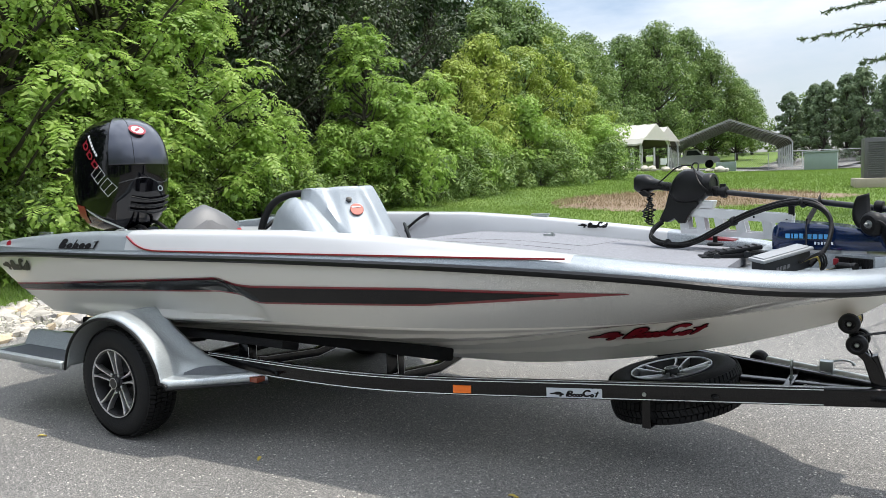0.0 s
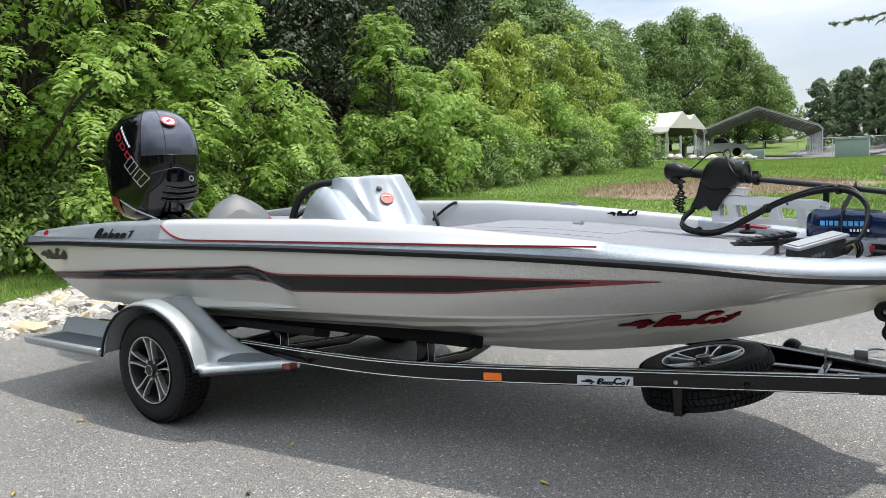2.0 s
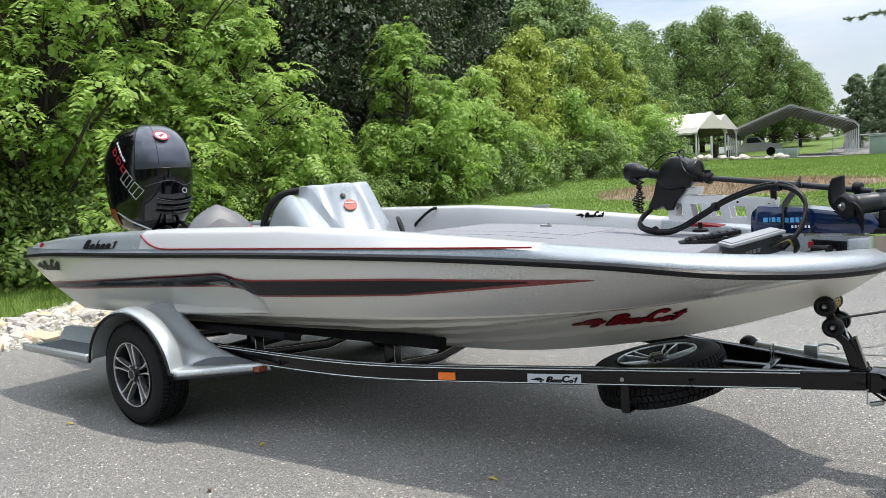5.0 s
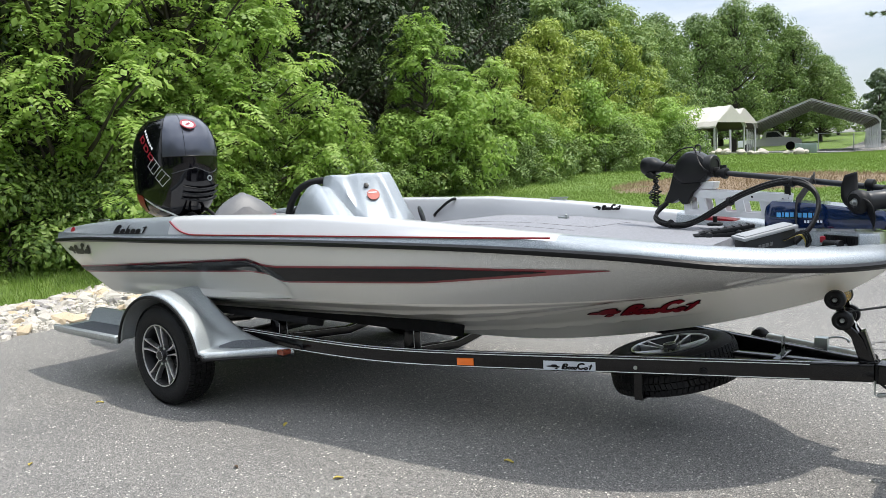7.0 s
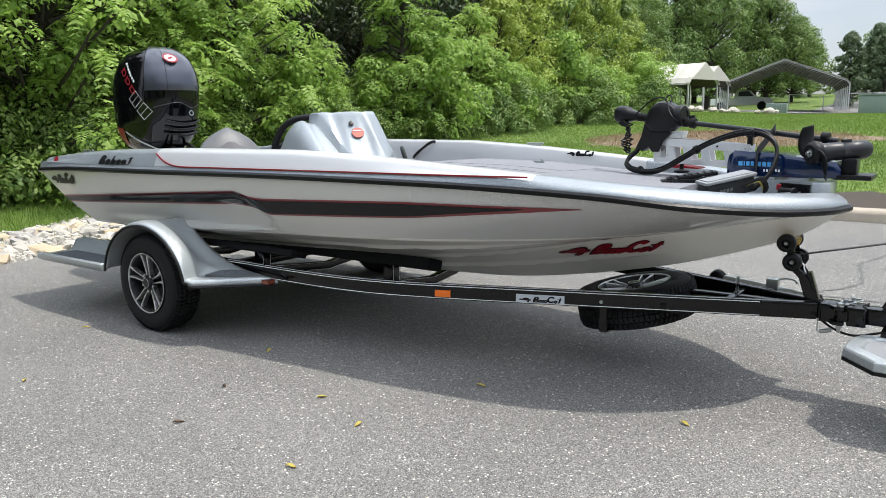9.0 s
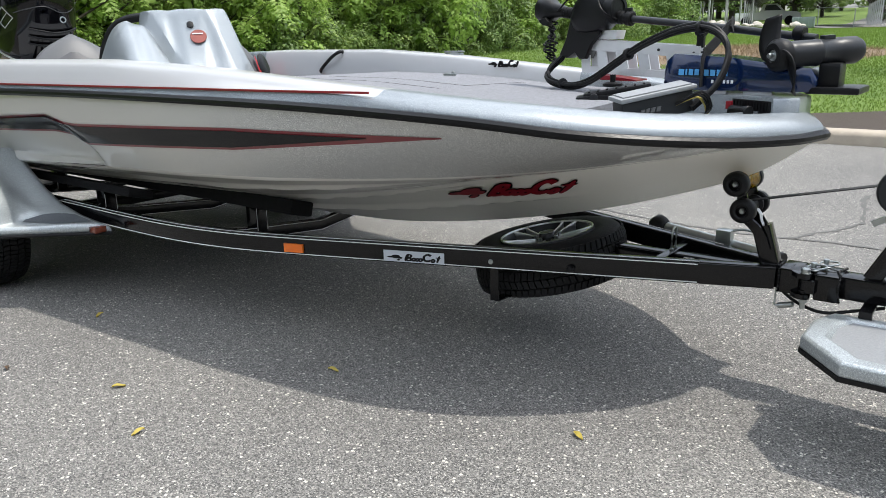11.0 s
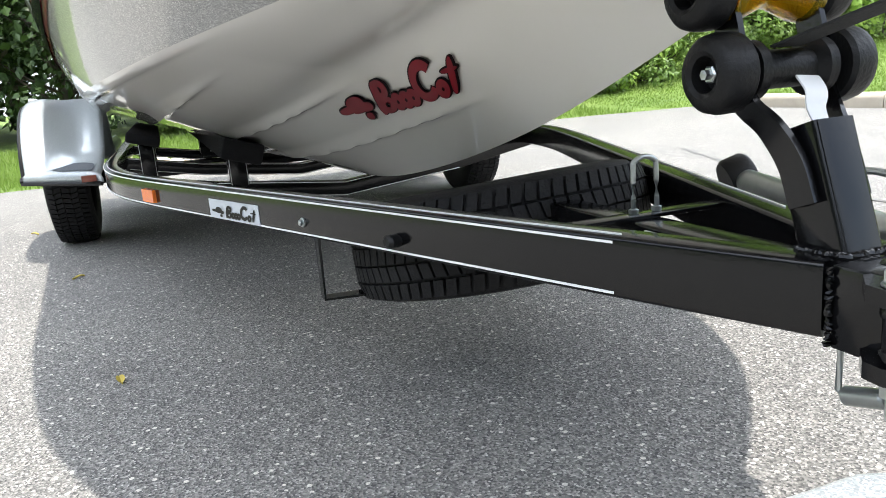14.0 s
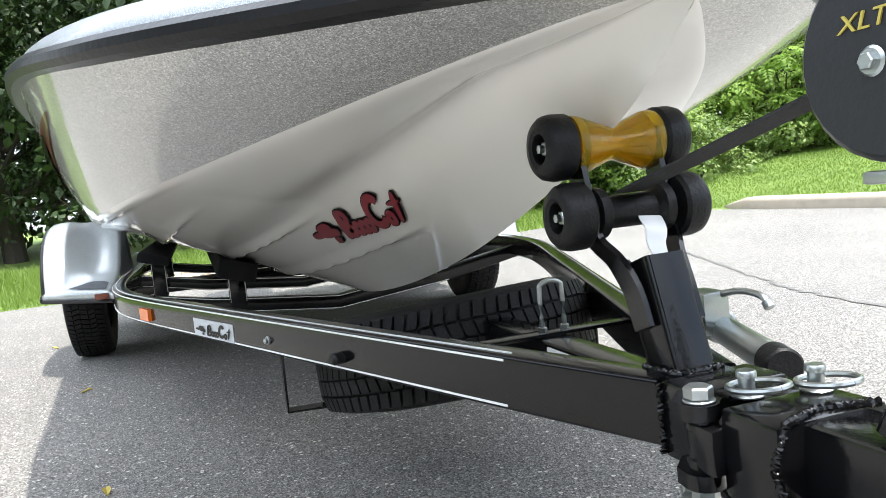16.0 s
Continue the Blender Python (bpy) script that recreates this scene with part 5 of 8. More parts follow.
# ---- trailer hardware ----
bm = bmesh.new()
sweep(bm, [on_rail(2.90, -0.02) + V(0, 0, 0.40), on_rail(2.90, -0.02) + V(0, 0, 0.262), V(2.90, -0.25, 0.258), V(2.91, 0.0, 0.256), V(2.92, 0.25, 0.258), V(2.90, 0.40, 0.262), V(2.90, 0.40, 0.40)], rect(0.006, 0.04), up=(1, 0, 0))
part("spare_hanger", bm, BLACK_GLOSS, trailer, "flat steel hanger under the spare")
n_out = V(math.sin(ang), -math.cos(ang), 0)
bm = bmesh.new()
q = on_rail(2.89) + V(0, 0, 0.429)
cyl(bm, q, q + n_out * 0.006, 0.010, 14, 0.001)
cyl(bm, q + n_out * 0.006, q + n_out * 0.012, 0.0065, 6, 0.001)
part("bolt", bm, ZINC, trailer, "zinc plated bolt head")
bm = bmesh.new()
q = on_rail(3.185) + V(0, 0, 0.425)
sweep(bm, [q, q + n_out * 0.02, q + n_out * 0.026], lambda f: ring(0.016 if f < 0.8 else 0.010, 12, 0.012 if f < 0.8 else 0.007))
part("rubber_cap", bm, BLACK_RUBBER, trailer, "black rubber cap")
bm = bmesh.new()
box(bm, (3.445, -0.20, 0.462), (3.480, 0.16, 0.469), 0.002)
part("cross_bar", bm, BLACK_GLOSS, trailer, "flat steel cross bar")
bm = bmesh.new()
tube(bm, [(3.462, -0.010, 0.44), (3.462, -0.010, 0.535), (3.462, -0.006, 0.55), (3.462, 0.011, 0.556), (3.462, 0.028, 0.55), (3.462, 0.032, 0.535), (3.462, 0.032, 0.44)], 0.0042, 10, 4)
for y in (-0.010, 0.032):
    cyl(bm, (3.462, y, 0.469), (3.462, y, 0.477), 0.008, 6, 0.001)
part("u_bolt", bm, ZINC, trailer, "zinc plated U-bolt")
bm = bmesh.new()
sweep(bm, [V(3.15, 0, 0.435), V(3.82, 0, 0.44)], rect(0.06, 0.05, 0.006))
part("spare_carrier", bm, BLACK_GLOSS, trailer, "black steel spare wheel carrier")
bm = bmesh.new()
box(bm, (3.52, -0.0335, 0.430), (3.65, -0.0302, 0.456), 0.0005)
part("data_label", bm, WHITE_PRINT, trailer, "small white and yellow data label")
# swing-away hinge
bm = bmesh.new()
box(bm, (3.872, -0.062, 0.392), (3.938, 0.062, 0.482), 0.005)
hinge = part("swing_hinge", bm, BLACK_GLOSS, trailer, "black folding tongue hinge")
for z0, z1 in ((0.464, 0.481), (0.390, 0.407)):
    bm = bmesh.new()
    prof = [(3.915, -0.050), (3.915, -0.070), (3.938, -0.094)] + [(3.960 + 0.021 * math.cos(radians(a)), -0.076 + 0.021 * math.sin(radians(a))) for a in range(-90, 61, 25)] + [(3.965, -0.050)]
    loft(bm, [[V(x, y, z) for x, y in prof] for z in (z0, z0 + 0.002, z1 - 0.002, z1)], True, True)
    part("hinge_ear", bm, BLACK_GLOSS, hinge)
bm = bmesh.new()
box(bm, (3.988, -0.074, 0.388), (4.066, 0.062, 0.481), 0.007)
box(bm, (3.936, -0.030, 0.394), (3.990, 0.060, 0.4795), 0.003)
part("hinge_block", bm, BLACK_GLOSS, hinge)
bm = bmesh.new()
lathe(bm, [(0.001, 0.0), (0.015, 0.0), (0.0165, 0.002), (0.0165, 0.014), (0.014, 0.016), (0.014, 0.044), (0.0165, 0.046), (0.0165, 0.055), (0.015, 0.057), (0.001, 0.057)], (3.960, -0.076, 0.407), (0, 0, 1), 20)
box(bm, (3.962, -0.090, 0.412), (3.995, -0.066, 0.460), 0.003)
part("hinge_barrel", bm, BLACK_GLOSS, hinge)
bm = bmesh.new()
cyl(bm, (3.960, -0.076, 0.481), (3.960, -0.076, 0.484), 0.017, 20, 0.001)
cyl(bm, (3.960, -0.076, 0.484), (3.960, -0.076, 0.498), 0.0155, 6, 0.002)
part("hinge_bolt", bm, ZINC, hinge, "zinc plated hinge bolt")
bm = bmesh.new()
lathe(bm, [(0.001, 0.0), (0.009, 0.0), (0.009, 0.022), (0.0145, 0.023), (0.0145, 0.040), (0.001, 0.040)], (3.960, -0.076, 0.352), (0, 0, 1), 6)
part("hinge_nut", bm, ZINC, hinge, "zinc plated nut")
for x, y in ((3.974, -0.026), (4.000, 0.040)):
    bm = bmesh.new()
    lathe(bm, [(0.001, 0.0), (0.016, 0.0), (0.017, 0.002), (0.015, 0.004), (0.0085, 0.006), (0.0085, 0.020), (0.0105, 0.021), (0.0105, 0.026), (0.009, 0.028), (0.001, 0.028)], (x, y, 0.4805), (0, 0, 1), 20)
    pin = part("hitch_pin", bm, ZINC, hinge, "zinc plated locking pin")
    bm = bmesh.new()
    sweep(bm, [V(x + 0.010 + 0.030 * math.cos(2 * math.pi * k / 28), y + 0.006 + 0.030 * math.sin(2 * math.pi * k / 28), 0.4925 + 0.003 * math.cos(2 * math.pi * k / 28)) for k in range(29)], ring(0.0036, 8))
    part("pull_ring", bm, ZINC, pin, "zinc pull ring")
for k in range(2):
    bm = bmesh.new()
    bar_word(bm, (3.884 + 0.024 * k, -0.030, 0.4822), (0, 1, 0), (-1, 0, 0), (0.008, 0.006, 0.009, 0.007), 0.007, 0.0016, 0.0, 0.35)
    part("embossing", bm, BLACK_GLOSS, hinge, "raised bars on the black steel")
# rough weld beads
for pts in ([(3.872, -0.064, 0.395), (3.873, -0.064, 0.482)], [(4.068, -0.062, 0.39), (4.062, -0.076, 0.44), (4.066, -0.062, 0.482), (4.050, -0.01, 0.4825), (4.066, 0.052, 0.482)], [(3.798, -0.034, 0.480), (3.866, -0.034, 0.482), (3.866, 0.034, 0.482)], [(3.775, -0.031, 0.612), (3.812, -0.033, 0.53)], [(3.775, 0.031, 0.612), (3.812, 0.033, 0.53)]):
    bm = bmesh.new()
    dense = []
    for a, b in zip(pts[:-1], pts[1:]):
        dense += [Vector(a).lerp(Vector(b), k / 26) + V(random.uniform(-1, 1), random.uniform(-1, 1), random.uniform(-1, 1)) * 0.0007 for k in range(26)]
    sweep(bm, dense, lambda f: ring(0.0042 + 0.0011 * math.sin(190 * f), 8))
    part("weld_bead", bm, BLACK_GLOSS, trailer, "rough painted weld")
# swivel jack folded along the far rail
bm = bmesh.new()
cyl(bm, (3.30, 0.36, 0.46), (3.80, 0.168, 0.452), 0.023, 24, 0.004)
cyl(bm, (3.55, 0.265, 0.458), (3.60, 0.246, 0.457), 0.029, 24, 0.004)
box(bm, (3.56, 0.20, 0.45), (3.62, 0.25, 0.52), 0.006)
jack = part("tongue_jack", bm, ZINC, trailer, "zinc plated swivel jack, folded")
bm = bmesh.new()
tube(bm, [(3.58, 0.225, 0.50), (3.61, 0.235, 0.512), (3.65, 0.245, 0.522), (3.69, 0.25, 0.518), (3.705, 0.25, 0.506)], 0.0055, 8, 4)
cyl(bm, (3.700, 0.25, 0.512), (3.708, 0.25, 0.500), 0.008, 12, 0.002)
part("jack_crank", bm, ZINC, jack, "zinc crank handle")
bm = bmesh.new()
lathe(bm, [(0.02, -0.026), (0.040, -0.026), (0.046, -0.018), (0.046, 0.018), (0.040, 0.026), (0.02, 0.026)], (3.26, 0.375, 0.46), (0.3, 0.8, 0.3), 24)
part("jack_wheel", bm, BLACK_RUBBER, jack, "black jack wheel")
bm = bmesh.new()
cyl(bm, (3.795, 0.170, 0.452), (3.835, 0.154, 0.451), 0.026, 24, 0.003)
part("jack_cap", bm, BLACK_RUBBER, jack, "black jack end cap")
# safety latch under the tongue and wiring
bm = bmesh.new()
tube(bm, [(3.86, -0.03, 0.40), (3.86, -0.032, 0.335), (3.875, -0.035, 0.33)], 0.004, 8)
cyl(bm, (3.872, -0.035, 0.333), (3.925, -0.04, 0.350), 0.011, 12, 0.003)
part("latch_handle", bm, ZINC, trailer, "zinc latch handle")
bm = bmesh.new()
tube(bm, [(3.86, -0.02, 0.40), (3.93, -0.025, 0.355), (4.02, -0.03, 0.335), (4.12, -0.02, 0.36), (4.2, 0.0, 0.38)], 0.006, 8, 5)
part("wiring", bm, BLACK_RUBBER, trailer, "black trailer wiring")
bm = bmesh.new()
box(bm, (4.168, -0.07, 0.698), (4.408, 0.06, 0.708), 0.003)
part("winch_plate", bm, ZINC, stand, "zinc winch base plate")
bm = bmesh.new()
sweep(bm, [V(4.205, 0.03, 0.702), V(4.125, 0.03, 0.655)], rect(0.022, 0.008), up=(0, 1, 0))
part("winch_handle", bm, ZINC, stand, "pale winch lever")
for x, z, r in ((4.205, 0.785, 0.011), (4.30, 0.752, 0.009)):
    bm = bmesh.new()
    cyl(bm, (x, -0.090, z), (x, -0.098, z), r, 18, 0.002)
    cyl(bm, (x, -0.096, z), (x, -0.103, z), r * 0.6, 6, 0.001)
    part("winch_bolt", bm, ZINC, stand, "zinc winch bolt")
word = bpy.data.curves.new("winch_print", 'FONT')
word.body = "XLT"
word.size, word.extrude, word.shear, word.align_x = 0.018, 0.0007, 0.25, 'CENTER'
print_ob = new("print_source", word)
print_me = bpy.data.meshes.new_from_object(print_ob.evaluated_get(bpy.context.evaluated_depsgraph_get()))
bpy.data.objects.remove(print_ob)
print_me.name = "winch_print"
print_me.transform(Matrix.Translation((4.199, -0.0968, 0.808)) @ Euler((radians(90), 0, 0)).to_matrix().to_4x4() @ Matrix.Diagonal((1.25, 1, 1, 1)))
print_me.materials.clear()
print_me.materials.append(YELLOW_PRINT)
winch_print = new("winch_print", print_me)
winch_print.parent = stand
winch_print["label"] = "yellow printed letters on the winch cover"
bm = bmesh.new()
cyl(bm, (4.238, -0.045, 0.785), (4.238, 0.045, 0.785), 0.055, 28, 0.006)
part("winch_drum", bm, BLACK_RUBBER, stand, "black winch drum")
bm = bmesh.new()
sweep(bm, smooth_path([V(3.757, 0.020, 0.665), V(3.772, 0.018, 0.648), V(3.776, 0.014, 0.630), V(3.786, 0.016, 0.608)], 4), lambda f: rect(0.034 * (1 - 0.45 * f * f), 0.002), up=(1, 0, 0.2))
part("strap_tail", bm, WHITE_PRINT, trailer, "white strap tag")
# marks on the name plate
bm = bmesh.new()
pa, pb = on_rail(2.478, 0.0045), on_rail(2.70, 0.0045)
emblem(bm, lambda s_, v: pa.lerp(pb, s_) + V(0, 0, 0.408 + 0.036 * v))
part("plate_print", bm, DECAL_BLACK, plate, "dark printed mark")

# outboard details
def cowl_side(x, z, off=0.004):
    cx = interp([(r[0], r[1]) for r in cowl_rows], z)
    lx = interp([(r[0], r[2]) for r in cowl_rows], z)
    wy = interp([(r[0], r[3]) for r in cowl_rows], z)
    return V(x, -wy * max(0.05, 1 - min(1, abs((x - cx) / lx)) ** 2.6) ** (1 / 2.6) - off, z)


def cowl_at(x0, z0, length, h):
    """Marks run down the cowl's side at a slant."""
    return lambda s_, v: cowl_side(x0 + 0.66 * length * s_ + 0.75 * h * v, z0 - 0.75 * length * s_ + 0.66 * h * v)


def slab(bm, at, s0, s1, v0, v1, lean=0.06):
    loft(bm, [[at(s0 + (s1 - s0) * i / 4 + lean * v * 0.1, v) for v in (v0, 0.5 * (v0 + v1), v1)] for i in range(5)])


at = cowl_at(-1.735, 1.842, 0.30, 0.062)
for k in range(3):
    bm = bmesh.new()
    loop(bm, at, 0.16 + 0.34 * k, 0.5, 0.14, 0.48, 0.45)
    slab(bm, at, 0.03 + 0.34 * k, 0.09 + 0.34 * k, 0.0, 1.0)
    part("side_print", bm, RED_TRIM, cowl, "red printed bars on the cowl")
at = cowl_at(-1.675, 1.90, 0.24, 0.022)
for k in range(7):
    bm = bmesh.new()
    slab(bm, at, 0.14 * k, 0.14 * k + 0.10, 0.0, 1.0)
    part("side_print", bm, WHITE_PRINT, cowl, "small white printed bars")
at = cowl_at(-1.60, 1.60, 0.26, 0.115)
for k in range(2):
    bm = bmesh.new()
    o = 0.02 + 0.52 * k
    for (s0, v0), (s1, v1) in (((o, 0), (o + 0.40, 0)), ((o + 0.40, 0), (o + 0.44, 1)), ((o + 0.44, 1), (o + 0.04, 1)), ((o + 0.04, 1), (o, 0)), ((o + 0.20, 0), (o + 0.24, 1))):
        tube(bm, [at(s0 + (s1 - s0) * i / 4, v0 + (v1 - v0) * i / 4) for i in range(5)], 0.0022, 5)
    part("side_print", bm, GALV, cowl, "thin silver outlined bars")
bm = bmesh.new()
bn = V(0.62, -0.12, 0.78).normalized()
bc = V(-1.280, -0.07, 1.925) + bn * 0.012
lathe(bm, [(0.048, 0.0), (0.066, 0.0), (0.066, 0.005), (0.048, 0.005), (0.048, 0.0)], bc, bn, 28, False)
box(bm, (-0.03, -0.012, 0), (0.03, 0.012, 0.005), 0, Matrix.Translation(bc) @ bn.to_track_quat('Z', 'Y').to_matrix().to_4x4() @ pose(0, 0, 0, 0, 0, 40))
part("cowl_badge", bm, RED_TRIM, cowl, "round red and white badge")
bm = bmesh.new()
lathe(bm, [(0.001, -0.001), (0.048, -0.001), (0.048, 0.003), (0.001, 0.003)], bc, bn, 28)
part("badge_ground", bm, WHITE_PRINT, cowl)
# front grille of the cowl
bm = bmesh.new()
for k in range(3):
    z = 1.29 + 0.05 * k
    sweep(bm, smooth_path([V(-1.30 + 0.018 * k, -0.17, z + 0.02), V(-1.255 + 0.018 * k, -0.10, z), V(-1.235 + 0.018 * k, 0.0, z - 0.015), V(-1.255 + 0.018 * k, 0.10, z), V(-1.30 + 0.018 * k, 0.17, z + 0.02)], 4), rect(0.02, 0.014, 0.004))
part("front_louvre", bm, PLASTIC, cowl, "black louvred front panel")
bm = bmesh.new()
tube(bm, [cowl_grow(z, radians(a), 0.004) for a, z in ((-50, 1.52), (-30, 1.545), (-8, 1.56), (6, 1.52), (22, 1.535), (48, 1.60))], 0.0035, 6, 5)
part("front_crease", bm, DARKGREY, cowl, "thin pale crease line")
bm = bmesh.new()
lathe(bm, [(0.016, 0), (0.024, 0), (0.024, 0.006), (0.016, 0.006), (0.016, 0)], cowl_grow(1.47, radians(8), 0.004), (1, 0.05, 0.1), 20, False)
part("front_emblem", bm, ZINC, cowl, "small chrome emblem")
bm = bmesh.new()
sweep(bm, smooth_path([(-2.0, -0.17, 1.40), (-1.85, -0.235, 1.36), (-1.6, -0.245, 1.25), (-1.36, -0.19, 1.16)], 5), rect(0.008, 0.012))
part("cowl_seam", bm, GALV, cowl, "silver seam line")
bm = bmesh.new()
loft(bm, [[cowl_side(x, z, 0.007) for z in (1.20, 1.26, 1.32, zt_)] for x, zt_ in ((-1.92, 1.36), (-1.84, 1.35), (-1.76, 1.34))])
part("red_panel", bm, RED_TRIM, outboard, "dark red panel on the engine leg")
bm = bmesh.new()
for y, z in ((-0.05, 1.15), (0.04, 1.18), (-0.1, 1.13)):
    tube(bm, [(-1.45, y, z), (-1.3, y * 1.5, z + 0.02), (-1.15, y * 2.0, 1.12), (-1.0, y * 2.2, 1.10)], 0.016, 8, 4)
part("rigging_hose", bm, BLACK_RUBBER, outboard, "black rigging hoses")


# ---- seats ----
def seat(x, y, label, turn_=0):
    ob = thing("bucket_chair", label, "chair", (x, y, 0.75), "seats in the cockpit")
    bms = bmesh.new()
    rows = []
    for k in range(15):
        f = 1 - (1 - k / 14) ** 1.6
        w = 0.255 * max(0.02, 1 - f ** 2.8) ** 0.5
        z = 0.98 + 0.37 * f
        xx = x - 0.16 * f
        t = 0.105 * (1 - 0.35 * f) * max(0.03, 1 - f ** 5) ** 0.5
        rows.append([V(xx + t * math.sin(a) * 1.0, y + w * math.cos(a), z - 0.03 * abs(math.cos(a)) ** 3 * f) for a in [2 * math.pi * q / 20 for q in range(20)]])
    loft(bms, rows, True, True)
    part("backrest", bms, VINYL, ob, "padded grey vinyl backrest")
    bms = bmesh.new()
    rows = []
    for k in range(7):
        f = k / 6
        z = 0.99 + 0.26 * f
        xx = x - 0.16 * (z - 0.98) / 0.37 + 0.098 * (1 - 0.35 * (z - 0.98) / 0.37)
        w = 0.165 * max(0.02, 1 - f ** 2.6) ** 0.5
        rows.append([V(xx + 0.012 - 0.02 * (q / 3) ** 2, y + w * q / 3, z) for q in range(-3, 4)])
    loft(bms, rows)
    part("centre_panel", bms, VINYL_DARK, ob, "charcoal centre panel")
    for sg in (-1, 1):
        bms = bmesh.new()
        rows = []
        for k in range(6):
            f = k / 5
            z = 1.0 + 0.19 * f
            xx = x - 0.16 * (z - 0.98) / 0.37 + 0.088
            rows.append([V(xx + 0.008 - 0.035 * q, y + sg * (0.165 + 0.055 * q * (1 - 0.35 * f)), z) for q in (0, 0.5, 1)])
        loft(bms, rows)
        part("side_panel", bms, VINYL_RED, ob, "red side panel")
    bms = bmesh.new()
    bar_word(bms, (x + 0.042, y - 0.07, 1.12), (0, 1, 0), (-0.35, 0, 0.93), (0.04, 0.04), 0.04, 0.004, 0.2, 0.4)
    part("seat_print", bms, WHITE_PRINT, ob, "pale stitched mark")
    bms = bmesh.new()
    box(bms, (x - 0.05, y - 0.27, 0.86), (x + 0.42, y + 0.27, 0.99), 0.05)
    part("cushion", bms, VINYL, ob, "grey vinyl seat cushion")
    bms = bmesh.new()
    box(bms, (x - 0.08, y - 0.24, 0.74), (x + 0.36, y + 0.24, 0.865), 0.01)
    part("seat_box", bms, CAPWHITE, ob, "white seat box")
    ob.rotation_euler = (0, 0, radians(turn_))
    return ob


seat(0.12, -0.56, "grey vinyl driver's seat with charcoal and red panels", -24)
seat(0.02, 0.62, "grey vinyl passenger seat with charcoal and red panels")


# ---- bow electronics ----
troll = thing("trolling_motor", "black trolling motor folded on an aluminium bow mount, blue base", "trolling motor", (3.3, 0.2, 1.09))
def tm(x, z, off=0.0):
    """A point in the motor's own upright plane, off to its far side."""
    return V(x, 1.08 - 0.235 * x + off, z)


TM = V(1, -0.235, 0).normalized()


def slab_of(bm, outline, levels, cx, cz):
    """An outline in the motor's plane, rounded through its thickness."""
    loft(bm, [[tm(cx + (x - cx) * g, cz + (z - cz) * g, o) for x, z in outline] for g, o in levels], True, True)


bm = bmesh.new()
tube(bm, [tm(3.03, 1.352), tm(3.45, 1.305), tm(3.86, 1.255)], 0.0145, 12)
part("shaft", bm, DARKGREY, troll, "dark composite shaft")
bm = bmesh.new()
slab_of(bm, smooth_path([(2.783, 1.345), (2.803, 1.411), (2.846, 1.458), (2.896, 1.474), (2.954, 1.458), (3.000, 1.415), (3.006, 1.346), (2.965, 1.305), (2.90, 1.290), (2.82, 1.298), (2.783, 1.345)], 3)[:-1],
        ((0.2, -0.074), (0.70, -0.072), (0.90, -0.062), (1.0, -0.038), (1.0, 0.038), (0.90, 0.062), (0.70, 0.072), (0.2, 0.074)), 2.895, 1.38)
head = part("motor_head", bm, PLASTIC, troll, "black rounded steering housing")
bm = bmesh.new()
slab_of(bm, [(2.785, 1.36), (2.95, 1.335), (2.950, 1.285), (2.905, 1.240), (2.875, 1.180), (2.840, 1.178), (2.813, 1.205), (2.772, 1.182), (2.722, 1.196), (2.758, 1.265)],
        ((0.94, -0.046), (1.0, -0.040), (1.0, 0.040), (0.94, 0.046)), 2.85, 1.27)
part("housing_skirt", bm, PLASTIC, head, "black flared lower housing")
bm = bmesh.new()
lathe(bm, [(0.001, -0.02), (0.060, -0.02), (0.062, -0.012), (0.062, 0.018), (0.056, 0.026), (0.040, 0.027), (0.038, 0.022), (0.001, 0.022)], tm(3.005, 1.388, -0.01), TM, 28)
part("gear_cover", bm, PLASTIC, head, "black round gear cover")
bm = bmesh.new()
lathe(bm, [(0.016, -0.045), (0.026, -0.045), (0.028, -0.040), (0.028, -0.012), (0.023, -0.008), (0.023, 0.010), (0.030, 0.012), (0.031, 0.034), (0.026, 0.038), (0.015, 0.038)], tm(3.060, 1.349), TM - V(0, 0, 0.11), 22)
box(bm, (-0.016, -0.010, 0.02), (0.016, 0.010, 0.044), 0.003, Matrix.Translation(tm(3.075, 1.347)))
part("shaft_collar", bm, BLACK_RUBBER, troll, "black shaft collar and clamp")
bm = bmesh.new()
rows = []
ax_h = (TM + V(0, 0, -0.03)).normalized()
sd_h = ax_h.cross(V(0, 0, 1)).normalized()
for q, wy, hz in ((0.0, 0.030, 0.030), (0.004, 0.042, 0.043), (0.018, 0.050, 0.052), (0.060, 0.052, 0.053), (0.085, 0.049, 0.048), (0.100, 0.038, 0.036), (0.125, 0.034, 0.031), (0.150, 0.026, 0.026), (0.170, 0.020, 0.021)):
    o = tm(2.572, 1.402) + ax_h * q - V(0, 0, 0.10 * max(0.0, q - 0.06) * 0.8)
    row = []
    for k in range(24):
        c_, s_ = math.cos(2 * math.pi * k / 24), math.sin(2 * math.pi * k / 24)
        row.append(o + sd_h * wy * abs(c_) ** 0.75 * (1 if c_ > 0 else -1) + V(0, 0, 1) * hz * abs(s_) ** 0.75 * (1 if s_ > 0 else -1))
    rows.append(row)
loft(bm, rows, True, True)
chead = part("control_head", bm, PLASTIC, troll, "black rounded indicator head")
bm = bmesh.new()
cyl(bm, tm(2.700, 1.388), tm(2.80, 1.375), 0.022, 16, 0.002)
for k in range(5):
    cyl(bm, tm(2.722 + 0.013 * k, 1.3855 - 0.0016 * k), tm(2.729 + 0.013 * k, 1.385 - 0.0016 * k), 0.0255, 16, 0.001)
part("neck", bm, BLACK_RUBBER, chead, "ribbed black neck")
